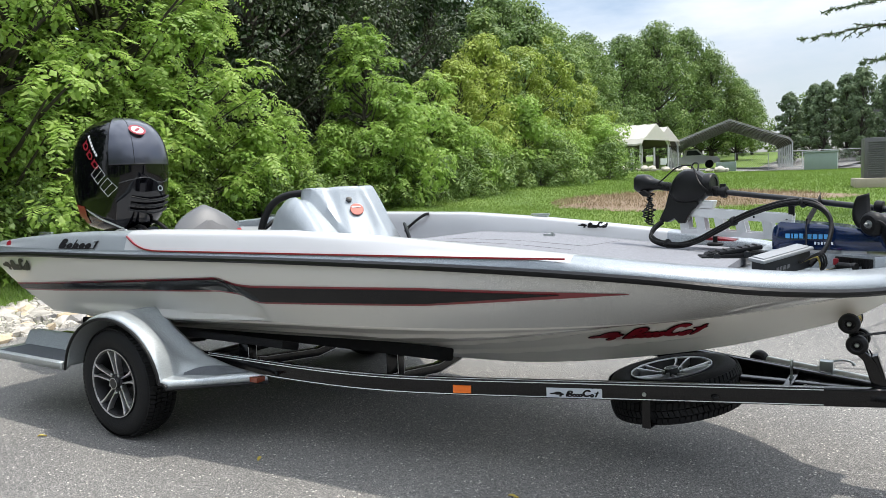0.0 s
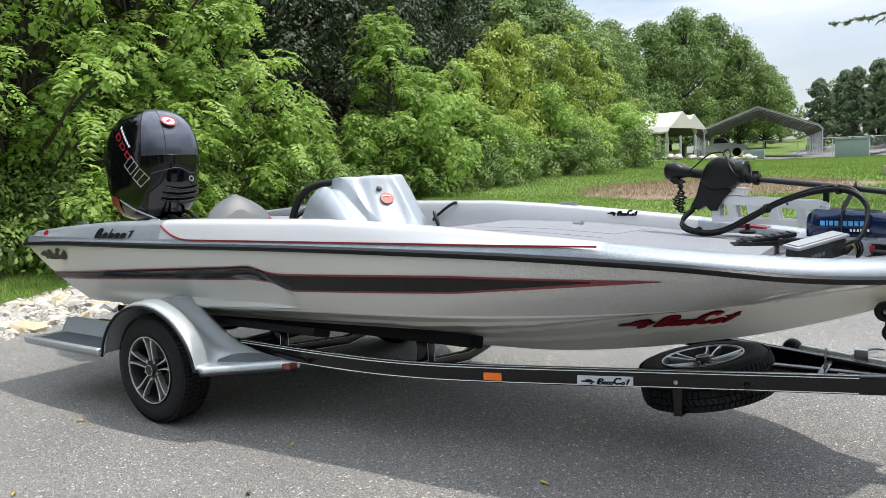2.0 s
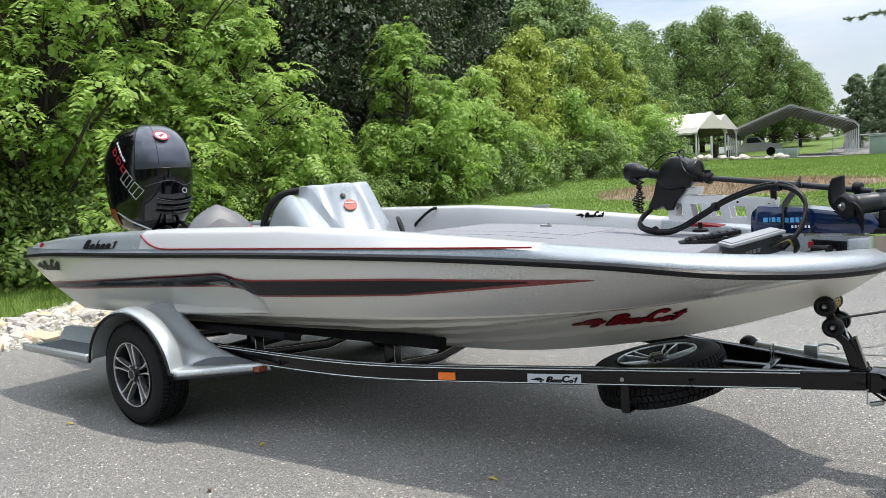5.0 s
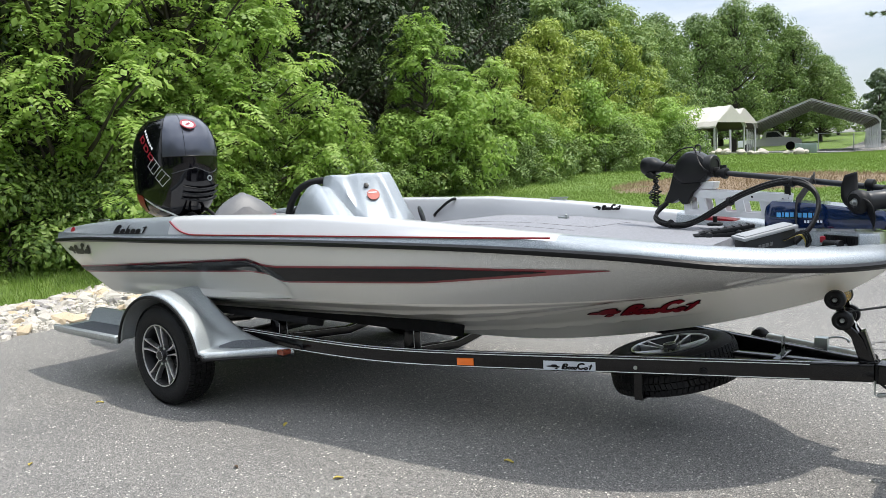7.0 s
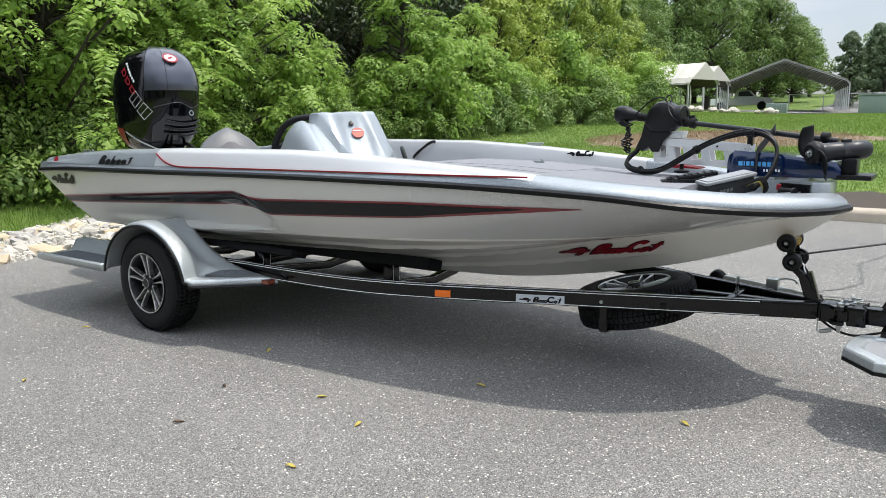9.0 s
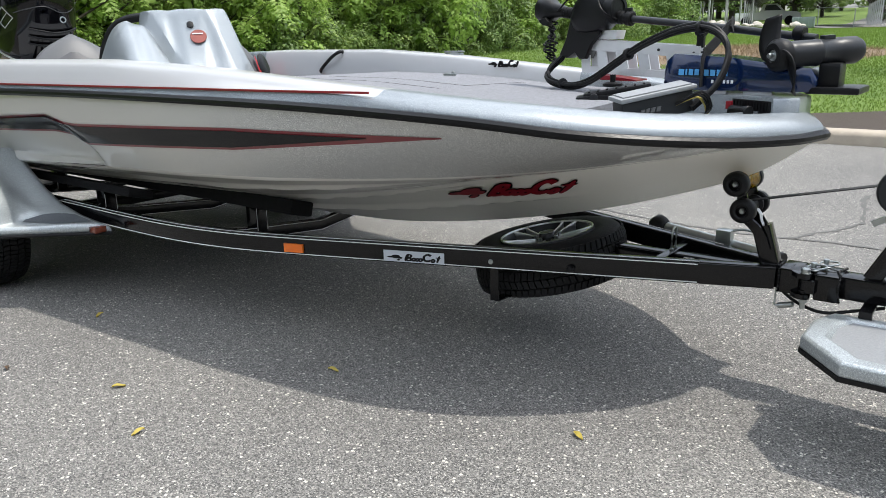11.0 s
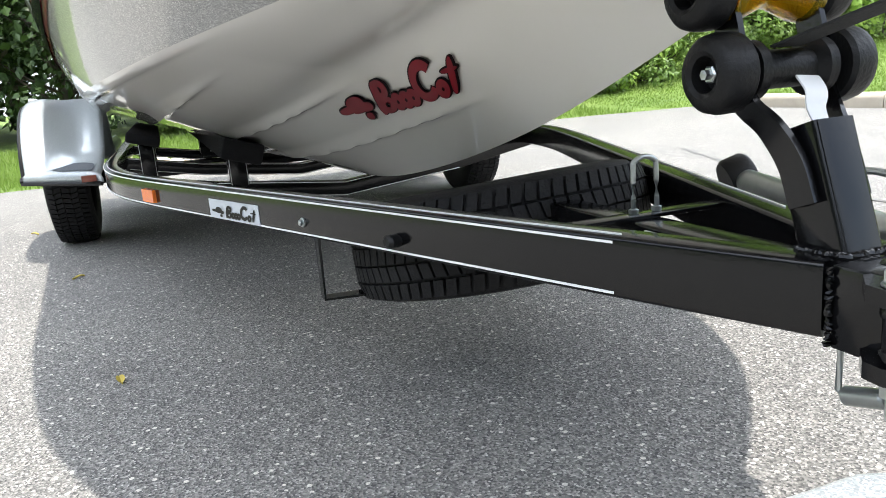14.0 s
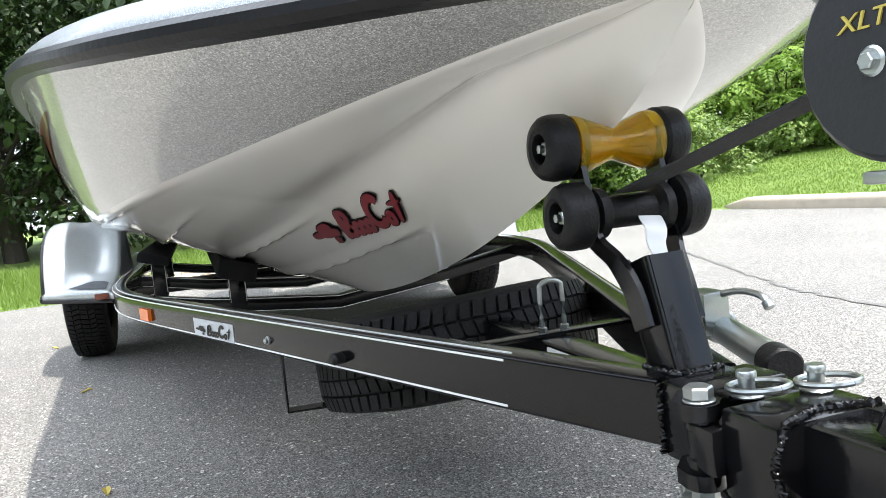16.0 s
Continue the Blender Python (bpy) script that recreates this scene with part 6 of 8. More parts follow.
bm = bmesh.new()
slab_of(bm, [(2.600, 1.352), (2.640, 1.365), (2.665, 1.345), (2.660, 1.325), (2.628, 1.330)], ((0.9, -0.062), (1.0, -0.056), (1.0, -0.020), (0.9, -0.014)), 2.64, 1.345)
part("latch", bm, BLACK_RUBBER, chead)
for k, pts in enumerate(([(2.70, 1.39, -0.03), (2.76, 1.43, -0.05), (2.83, 1.485, -0.04), (2.90, 1.495, -0.03), (2.93, 1.47, -0.05), (2.955, 1.42, -0.075), (2.99, 1.375, -0.085), (3.03, 1.345, -0.03)],
                         [(2.90, 1.478, 0.0), (2.915, 1.505, 0.0), (2.94, 1.50, 0.0), (2.945, 1.46, -0.03)])):
    bm = bmesh.new()
    tube(bm, [tm(*q) for q in pts], 0.0042, 7, 5)
    part("thin_cable", bm, BLACK_RUBBER, troll, "thin black cable")
for k in range(3):
    bm = bmesh.new()
    pts = []
    for j in range(40):
        a = 2 * math.pi * j / 9 + 2.1 * k
        r_ = 0.018 + 0.012 * math.sin(0.9 * j + k)
        pts.append(tm(2.655 + 0.012 * math.sin(0.5 * j + 2 * k) + r_ * math.cos(a), 1.345 - 0.0045 * j, -0.02 + r_ * math.sin(a)))
    tube(bm, [tm(2.635, 1.35, -0.02)] + pts + [tm(2.69, 1.165, -0.03), V(2.70, 0.37, 1.125)], 0.0048, 6)
    part("coiled_cable", bm, BLACK_RUBBER, troll, "tangled coil of black cable")
for off in (0.085, -0.015):
    bm = bmesh.new()
    fr = lambda x, z: tm(x, z, off)
    for a, b, w in (((2.842, 1.243), (3.425, 1.208), 0.046), ((2.846, 1.134), (3.395, 1.116), 0.030)):
        sweep(bm, [fr(*a), fr(*b)], rect(0.008, w))
    for x0, x1, w in ((2.860, 2.866, 0.042), (2.945, 2.965, 0.044), (3.050, 3.072, 0.044), (3.160, 3.182, 0.046), (3.300, 3.316, 0.046), (3.390, 3.402, 0.046)):
        sweep(bm, [fr(x0, 1.232 - 0.06 * (x0 - 2.85)), fr(x1, 1.136 - 0.033 * (x1 - 2.85))], rect(w, 0.0078), up=(0, 1, 0))
    rail_p = part("mount_rail", bm, ALU, troll, "brushed aluminium side rail with cut-outs")
    bm = bmesh.new()
    for x, z in ((2.860, 1.238), (3.24, 1.218), (3.40, 1.205)):
        q = fr(x, z)
        cyl(bm, q + V(0, 0.005, 0), q - V(0, 0.009, 0), 0.006, 10, 0.001)
    part("rivet", bm, DARKGREY, rail_p)
bm = bmesh.new()
slab_of(bm, [(2.93, 1.262), (3.02, 1.262), (3.03, 1.300), (2.94, 1.302)], ((0.95, -0.02), (1.0, -0.015), (1.0, 0.07), (0.95, 0.075)), 2.98, 1.28)
part("mount_saddle", bm, ALU, troll, "aluminium saddle block")
bm = bmesh.new()
lathe(bm, [(0.001, 0.0), (0.034, 0.0), (0.042, 0.004), (0.042, 0.012), (0.030, 0.018), (0.012, 0.020), (0.012, 0.05), (0.001, 0.05)], V(3.055, 0.27, 1.068), (0, 0, 1), 22)
part("release_knob", bm, BLACK_RUBBER, troll, "black knob under the mount")
bm = bmesh.new()
slab_of(bm, [(2.955, 1.112), (3.14, 1.094), (3.14, 1.088), (2.955, 1.090)], ((1.0, -0.03), (1.0, 0.09)), 3.05, 1.10)
part("mount_foot", bm, RED_TRIM, troll, "dark red strip under the mount")
for x, z in ((3.42, 1.295), (3.80, 1.275)):
    bm = bmesh.new()
    cyl(bm, tm(x - 0.018, z), tm(x + 0.018, z - 0.004), 0.026, 16, 0.004)
    box(bm, (-0.014, -0.012, -0.07), (0.014, 0.012, 0.0), 0.003, Matrix.Translation(tm(x, z)))
    part("shaft_rest", bm, BLACK_RUBBER, troll, "black rubber shaft rest")
POD_AX = V(0.62, 0.78, 0.035).normalized()
HUB = V(3.775, -0.005, 1.203)
bm = bmesh.new()
lathe(bm, [(0.001, 0.03), (0.036, 0.030), (0.042, 0.040), (0.044, 0.06), (0.044, 0.150), (0.0455, 0.152), (0.0455, 0.160), (0.044, 0.162), (0.044, 0.235), (0.0465, 0.240), (0.0465, 0.310), (0.038, 0.328), (0.001, 0.330)], HUB, POD_AX, 28)
box(bm, (-0.022, -0.014, 0.036), (0.022, 0.014, 0.056), 0.004, Matrix.Translation(HUB + POD_AX * 0.20) @ POD_AX.to_track_quat('X', 'Z').to_matrix().to_4x4())
pod = part("motor_pod", bm, DARKGREY, troll, "dark grey motor pod")
bm = bmesh.new()
lathe(bm, [(0.001, -0.008), (0.020, -0.010), (0.024, -0.014), (0.040, -0.014), (0.052, -0.004), (0.056, 0.014), (0.052, 0.034), (0.030, 0.038), (0.001, 0.038)], HUB, POD_AX, 28)
part("prop_hub", bm, BLACK_RUBBER, pod, "black propeller hub")
sd = POD_AX.cross(V(0, 0, 1)).normalized()
upb = sd.cross(POD_AX).normalized()
for a in (0.95, 0.95 + math.pi):
    bm = bmesh.new()
    rows = []
    for k in range(12):
        f = k / 11
        ang_ = a - 0.70 + 0.85 * f
        d = -sd * math.cos(ang_) + upb * math.sin(ang_)
        e = POD_AX.cross(d)
        w = 0.040 * math.sin(math.pi * (0.20 + 0.72 * f)) ** 0.8 + 0.004
        c = HUB + POD_AX * 0.012 + d * (0.030 + 0.112 * f)
        rows.append([c + e * w * q + POD_AX * (0.020 * q + 0.02 * f) for q in (-1, -0.5, 0, 0.5, 1)])
    loft(bm, rows)
    blade = part("blade", bm, BLACK_RUBBER, pod, "black curved propeller blade")
    so = blade.modifiers.new("thickness", 'SOLIDIFY')
    so.thickness = 0.005
bm = bmesh.new()
lathe(bm, [(0.001, -0.030), (0.008, -0.030), (0.0095, -0.026), (0.0095, -0.012), (0.018, -0.012), (0.018, -0.006), (0.001, -0.005)], HUB, POD_AX, 16)
part("prop_nut", bm, ZINC, pod, "metal propeller nut")
bm = bmesh.new()
rows = []
for x, zt, w in ((3.365, 1.165, 0.085), (3.372, 1.182, 0.09), (3.40, 1.208, 0.095), (3.60, 1.195, 0.10), (3.80, 1.168, 0.10), (3.875, 1.158, 0.09), (3.895, 1.12, 0.08)):
    rows.append([V(x, 0.15 + a, b) for a, b in ((-w, 1.078), (-w - 0.004, 1.10), (-w - 0.004, zt - 0.02), (-w + 0.004, zt), (w - 0.004, zt), (w + 0.004, zt - 0.02), (w + 0.004, 1.10), (w, 1.078))])
loft(bm, rows, True, True)
base_p = part("mount_base", bm, BLUE, troll, "glossy dark blue film-wrapped base")
for x0, z0, widths, h, look_, lab in ((3.425, 1.132, (0.020, 0.006, 0.016, 0.016), 0.022, LIGHT_BLUE, "light blue printed bars"), (3.520, 1.130, (0.016, 0.018, 0.016, 0.016), 0.022, LIGHT_BLUE, "light blue printed bars"),
                                    (3.548, 1.104, (0.008,) * 6, 0.012, WHITE_PRINT, "small white printed bars")):
    for q, w in enumerate(widths):
        bm = bmesh.new()
        bar_word(bm, (x0 + sum(widths[:q]) + 0.006 * q, 0.0445, z0), (1, 0, -0.02), (0, 0, 1), (w,), h, 0.003, 0.0, 0.4)
        part("base_print", bm, look_, base_p, lab)
bm = bmesh.new()
box(bm, (3.86, 0.06, 1.072), (4.03, 0.26, 1.096), 0.008)
box(bm, (3.89, 0.10, 1.09), (3.96, 0.20, 1.175), 0.012)
part("bow_rest", bm, PLASTIC, troll, "black ramp and rest at the bow")
bm = bmesh.new()
sweep(bm, smooth_path([V(3.560, 0.20, 1.290), V(3.552, 0.225, 1.318), V(3.545, 0.26, 1.300)], 4), rect(0.045, 0.004), up=(1, 0, 0))
sweep(bm, [V(3.555, 0.20, 1.310), V(3.535, 0.12, 1.255), V(3.515, 0.045, 1.205)], rect(0.046, 0.004), up=(1, 0, 0))
sweep(bm, [V(3.520, 0.050, 1.22), V(3.515, 0.040, 1.19), V(3.515, 0.040, 1.09)], rect(0.042, 0.004), up=(1, 0, 0))
part("hold_strap", bm, STRAP, troll, "black hold-down strap")
CABLE = [(2.745, 0.40, 1.19), (2.70, 0.37, 1.145), (2.695, 0.34, 1.105), (2.75, 0.31, 1.078), (2.86, 0.28, 1.068), (2.97, 0.24, 1.095), (3.10, 0.19, 1.165), (3.24, 0.13, 1.240), (3.40, 0.07, 1.292), (3.52, 0.03, 1.300), (3.595, 0.0, 1.265), (3.625, -0.03, 1.195), (3.61, -0.09, 1.105), (3.555, -0.15, 1.035)]
for k in range(4):
    bm = bmesh.new()
    o = V(0, 0.010 * math.cos(1.57 * k), 0.010 * math.sin(1.57 * k))
    tube(bm, [Vector(p) + o + V(random.uniform(-.004, .004), 0, random.uniform(-.003, .003)) for p in CABLE], 0.008, 8, 5)
    part("power_cable", bm, BLACK_RUBBER, troll, "bundled black cable")
for p in ((2.80, 0.296, 1.074), (3.17, 0.16, 1.205), (3.50, 0.036, 1.300)):
    bm = bmesh.new()
    cyl(bm, V(*p) + V(-0.008, 0.004, -0.003), V(*p) + V(0.008, -0.004, 0.003), 0.024, 12, 0.002)
    part("cable_tie", bm, PLASTIC, troll)

pedal = thing("foot_pedal", "black trolling motor foot pedal on the bow deck", "foot pedal", (3.21, 0.01, 1.04))
d = V(0.257, 0.116, 0.02).normalized()
mp = Matrix.Translation((3.19, 0.01, 1.046)) @ d.to_track_quat('X', 'Z').to_matrix().to_4x4()
bm = bmesh.new()
box(bm, (-0.15, -0.055, -0.012), (0.15, 0.055, 0.014), 0.006, mp)
part("base", bm, PLASTIC, pedal)
bm = bmesh.new()
box(bm, (-0.12, -0.045, 0.012), (0.14, 0.045, 0.034), 0.008, mp @ pose(0, 0, 0, 0, -5, 0))
tread = part("treadle", bm, PLASTIC, pedal, "ribbed black treadle")
for k in range(7):
    bm = bmesh.new()
    box(bm, (-0.10 + 0.035 * k, -0.038, 0.033), (-0.092 + 0.035 * k, 0.038, 0.038), 0.001, mp @ pose(0, 0, 0, 0, -5, 0))
    part("rib", bm, BLACK_RUBBER, tread)
bm = bmesh.new()
for x in (-0.08, 0.06):
    bm = bmesh.new()
    cyl(bm, mp @ V(x, -0.050, 0.008), mp @ V(x, -0.064, 0.008), 0.016, 14, 0.002)
    part("switch", bm, DARKGREY, pedal)

finder = thing("fish_finder", "dark fish finder with a pale grey rim lying in the bow", "fish finder", (3.45, -0.27, 1.02))
d = V(0.18, 0.266, 0.046).normalized()
side = V(-0.83, 0.56, 0.10).normalized()
upv = d.cross(side).normalized()
if upv.z < 0:
    upv = -upv
mf = Matrix(((d.x, side.x, upv.x, 3.475), (d.y, side.y, upv.y, -0.287), (d.z, side.z, upv.z, 1.075), (0, 0, 0, 1)))
bm = bmesh.new()
box(bm, (-0.135, -0.004, 0.0), (0.165, 0.085, 0.016), 0.006, mf)
part("rim", bm, PALE_CASE, finder, "pale grey rim")
bm = bmesh.new()
box(bm, (-0.125, 0.004, -0.08), (0.155, 0.078, 0.0), 0.012, mf)
part("body", bm, DARKGREY, finder, "dark grey display body")
bm = bmesh.new()
box(bm, (-0.12, 0.008, 0.016), (0.15, 0.075, 0.0205), 0.002, mf)
part("sun_cover", bm, PALE_CASE, finder, "grey snap-on sun cover")
bm = bmesh.new()
bar_word(bm, mf @ V(-0.06, 0.0015, -0.05), d, upv, (0.014, 0.014, 0.016, 0.016), 0.016, 0.004, 0.3, 0.4)
part("case_print", bm, VINYL, finder, "pale printed bars")
bm = bmesh.new()
box(bm, (0.02, 0.03, -0.10), (0.10, 0.09, -0.06), 0.008, mf)
part("bracket", bm, PLASTIC, finder, "black mounting bracket")
for k in range(4):
    bm = bmesh.new()
    tube(bm, [mf @ V(0.08, 0.0, -0.04), mf @ V(0.14, -0.03 - 0.01 * k, -0.02 + 0.008 * k), mf @ V(0.19, -0.01 - 0.012 * k, -0.06), (3.60, -0.10 - 0.02 * k, 1.0), (3.66, 0.0, 1.01)], 0.0045, 6, 5)
    part("cable", bm, BLACK_RUBBER if k else YELLOW_PRINT, finder, "thin cable")


# ---- woods ----
def leafy(bm, centre, radius, count, size, rnd, flat=0.8):
    """Leaves laid like shingles over a clump, each a bent blade of two faces looking outwards and up."""
    for _ in range(count):
        d = Vector((rnd.gauss(0, 1), rnd.gauss(0, 1), rnd.gauss(0, 1) + 0.25)).normalized()
        q = centre + Vector((d.x, d.y, d.z * flat)) * radius * (0.55 + 0.5 * rnd.random() ** 0.6)
        sz = size * (0.6 + 0.8 * rnd.random())
        nn = (d + Vector((rnd.gauss(0, .45), rnd.gauss(0, .45), 0.45 + rnd.gauss(0, .35)))).normalized()
        t = nn.cross(Vector((rnd.gauss(0, 1), rnd.gauss(0, 1), rnd.gauss(0, 0.4))))
        if t.length < 1e-3:
            continue
        t.normalize()
        if t.z > 0.2:
            t = -t
        w = nn.cross(t)
        a = bm.verts.new(q)
        b = bm.verts.new(q + t * sz * 0.45 + w * sz * 0.32 - nn * sz * 0.07)
        c = bm.verts.new(q + t * sz - nn * sz * 0.05)
        e = bm.verts.new(q + t * sz * 0.45 - w * sz * 0.32 - nn * sz * 0.07)
        bm.faces.new((a, b, c))
        bm.faces.new((a, c, e))


def sprays(bm, centre, radius, count, length, rnd, out):
    """Rosettes of long arching leaves that droop at the ends, each with many paired leaflets."""
    for i_ in range(count):
        a0 = 6.283 * i_ / count + rnd.gauss(0, .35)
        h = (Vector((math.cos(a0), math.sin(a0), rnd.uniform(0.1, 0.9))) + out * 0.55).normalized()
        q = centre + Vector((rnd.gauss(0, .3), rnd.gauss(0, .3), rnd.gauss(0, .3))) * radius * 0.5
        ln = length * rnd.uniform(0.7, 1.3)
        s_ = h.cross(Vector((0, 0, 1)))
        if s_.length < 1e-3:
            continue
        s_.normalize()
        k = 9
        sag = rnd.uniform(0.5, 1.05)
        for i in range(1, k + 1):
            f = 0.08 + 0.92 * i / k
            c = q + h * ln * f + Vector((0, 0, -sag * ln * f * f))
            ll = ln * 0.30 * (1 - 0.8 * abs(f - 0.45))
            fw = (h + Vector((0, 0, -2 * sag * f))).normalized()
            for sg in (-1, 1):
                t = (s_ * sg + fw * 0.35 + Vector((0, 0, -0.22 + rnd.gauss(0, .16)))).normalized()
                w = fw * ll * 0.19 + Vector((0, 0, rnd.gauss(0, .04) * ll))
                v = [bm.verts.new(c), bm.verts.new(c + t * ll * 0.4 + w), bm.verts.new(c + t * ll), bm.verts.new(c + t * ll * 0.4 - w)]
                bm.faces.new(v)


def tree(name, label, height, spread, leaf, size, clumps, per, seed, trunk_r=0.14, low=0.25, kind_of="leaf", category="tree", clump=(0.30, 0.48)):
    rnd = random.Random(seed)
    ob = thing(name, label, category)
    bm = bmesh.new()
    lean = Vector((rnd.uniform(-.06, .06), rnd.uniform(-.06, .06), 1))
    tp = [lean * height * k / 6 + Vector((rnd.uniform(-.06, .06), rnd.uniform(-.06, .06), 0)) * k * 0.5 for k in range(6)]
    sweep(bm, tp, lambda f: ring(trunk_r * (1.15 - f), 8), up=(0, 1, 0.01))
    crown = bmesh.new()
    for k in range(clumps):
        f = low + (1 - low) * ((k + 0.5) / clumps) ** 0.9
        a = k * 2.4 + rnd.uniform(-.5, .5)
        prof = math.sin(math.pi * min(1, 0.18 + 0.82 * (f - low) / (1 - low)) ** 0.85) ** 0.7
        rad = spread * prof * rnd.uniform(0.35, 1.0)
        c = lean * height * f + Vector((math.cos(a) * rad, math.sin(a) * rad, rnd.uniform(-.3, .3)))
        base = lean * height * max(0.1, f - 0.16)
        sweep(bm, [base, base.lerp(c, 0.5) + Vector((0, 0, -0.1)), c], lambda q: ring(trunk_r * 0.35 * (1.05 - q), 5), up=(0.3, 1, 0.2))
        if kind_of == "spray":
            sprays(crown, c, spread * rnd.uniform(*clump), per, size, rnd, Vector((math.cos(a), math.sin(a), 0)))
            leafy(crown, c - Vector((0, 0, 0.12)), spread * rnd.uniform(0.10, 0.17), 56, 0.10, rnd, 0.6)
        else:
            leafy(crown, c, spread * rnd.uniform(*clump), per, size, rnd)
    part("trunk", bm, BARK, ob)
    part("crown", crown, leaf, ob, smooth=False)
    return ob


def place(src, spots, seed):
    rnd = random.Random(seed)
    for k, (x, y, s) in enumerate(spots):
        m = pose(x, y, ground_z(x, y) - 0.05, 0, 0, rnd.uniform(0, 360))
        sc = s * rnd.uniform(0.92, 1.08)
        src.scale = (sc, sc, sc * rnd.uniform(0.92, 1.1))
        if k == 0:
            src.matrix_basis = m @ Matrix.Diagonal((*src.scale, 1))
            keep = src.matrix_basis.copy()
        else:
            copy_thing(src, m)
    src.matrix_basis = keep


t_sumac = tree("broadleaf_tree", "bright green tree with long feathery leaf sprays", 7.2, 2.6, LEAF_B, 0.44, 130, 9, 5, low=0.08, kind_of="spray")
t_sumac2 = tree("broadleaf_tree", "feathery young tree at the wood's edge", 4.2, 1.5, LEAF_B, 0.42, 60, 9, 21, 0.08, 0.10, "spray")
t_vine = tree("vine_covered_tree", "tree hung with broad-leaved vines", 7.5, 2.3, LEAF_A, 0.16, 70, 180, 3, low=0.05, clump=(0.14, 0.30))
t_dark = tree("broadleaf_tree", "dark tree deeper in the wood, shade put into its leaf colour", 10.0, 3.2, LEAF_C, 0.20, 60, 120, 8, 0.2, 0.10, clump=(0.16, 0.34))
t_olive = tree("broadleaf_tree", "dull olive tree with fine leaves and bare twigs, leaf colour darkened as shade", 9.0, 2.6, LEAF_D, 0.10, 84, 220, 18, 0.2, 0.14, clump=(0.12, 0.30))
t_tall = tree("broadleaf_tree", "tall mid-green tree with billowing crown", 10.5, 3.7, LEAF_A, 0.18, 84, 225, 9, 0.2, 0.10, clump=(0.13, 0.30))
t_tangle = tree("vine_covered_tree", "yellow-green tree smothered in climbing vines", 5.6, 2.1, LEAF_E, 0.115, 60, 230, 27, 0.10, 0.03, clump=(0.14, 0.30))
b_bright = tree("shrub", "bright green shrub with tangled vines", 2.6, 1.4, LEAF_B, 0.11, 26, 220, 11, 0.04, 0.04, category="shrub", clump=(0.24, 0.36))
b_green = tree("shrub", "green bramble shrub at the lawn's edge", 1.6, 1.4, LEAF_A, 0.095, 24, 200, 12, 0.03, 0.02, category="shrub", clump=(0.24, 0.36))
place(t_sumac, [(-9.2, 2.5, 1.2), (-9.9, 5.2, 1.15), (-10.6, 7.2, 0.85)], 2)
place(t_sumac2, [(-8.9, 12.3, 1.1), (-8.7, 9.2, 0.7), (-9.4, 16.4, 0.9), (-8.6, 4.6, 0.8), (-9.1, 2.7, 1.3), (-9.2, 6.7, 1.3)], 6)
place(t_vine, [(-11.4, 2.6, 1.05), (-11.6, 6.6, 1.0), (-11, 22.5, 0.9), (-11.2, 27.5, 0.85), (-11.2, 32, 0.85), (-12, -5, 1.1)], 1)
place(t_tangle, [(-9.8, 18.8, 0.85), (-10.2, 21.6, 1.0), (-10.4, 25.0, 1.0), (-11.0, 28.6, 1.0), (-11.6, 32.5, 0.95), (-12.6, 36.5, 0.9)], 26)
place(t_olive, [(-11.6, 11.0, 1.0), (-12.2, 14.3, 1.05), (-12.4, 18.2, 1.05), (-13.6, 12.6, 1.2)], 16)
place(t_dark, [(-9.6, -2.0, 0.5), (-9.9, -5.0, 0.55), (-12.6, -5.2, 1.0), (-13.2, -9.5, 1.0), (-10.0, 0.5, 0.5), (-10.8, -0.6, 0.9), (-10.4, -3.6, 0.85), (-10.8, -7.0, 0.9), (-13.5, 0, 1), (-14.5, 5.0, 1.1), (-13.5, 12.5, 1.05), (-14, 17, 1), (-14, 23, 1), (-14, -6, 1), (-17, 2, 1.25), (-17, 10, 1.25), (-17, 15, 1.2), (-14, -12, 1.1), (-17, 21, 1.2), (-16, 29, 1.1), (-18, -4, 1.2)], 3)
place(t_tall, [(-14, 29, 0.85), (-15.5, 36, 0.92), (-16.5, 42, 0.95), (-18.4, 51, 1.05), (-22.2, 71.5, 1.28), (-19.8, 75.5, 1.26), (-18.9, 83.5, 1.30), (-16.6, 86.4, 1.14), (-14.2, 88, 0.88), (-17.8, 108, 1.0), (-21, 45, 1.15), (-22, 36, 1.2), (-20, 56, 1.10), (-20, 27, 1.15), (-25.8, 90, 1.4)], 7)
place(b_bright, [(-9.1 + 0.5 * math.sin(2.1 * k) + 0.02 * k, 1.0 + 1.75 * k, 0.7 + 0.55 * ((k * 7) % 5) / 5) for k in range(18)] + [(-14.8, 41.5, 0.9), (-15.6, 43.0, 0.8)], 4)
place(b_green, [(-8.9 + 0.5 * math.sin(1.3 * k) + 0.03 * k, -5.5 + 1.35 * k, 0.6 + 0.45 * ((k * 3) % 4) / 4) for k in range(26) if k > 3], 5)

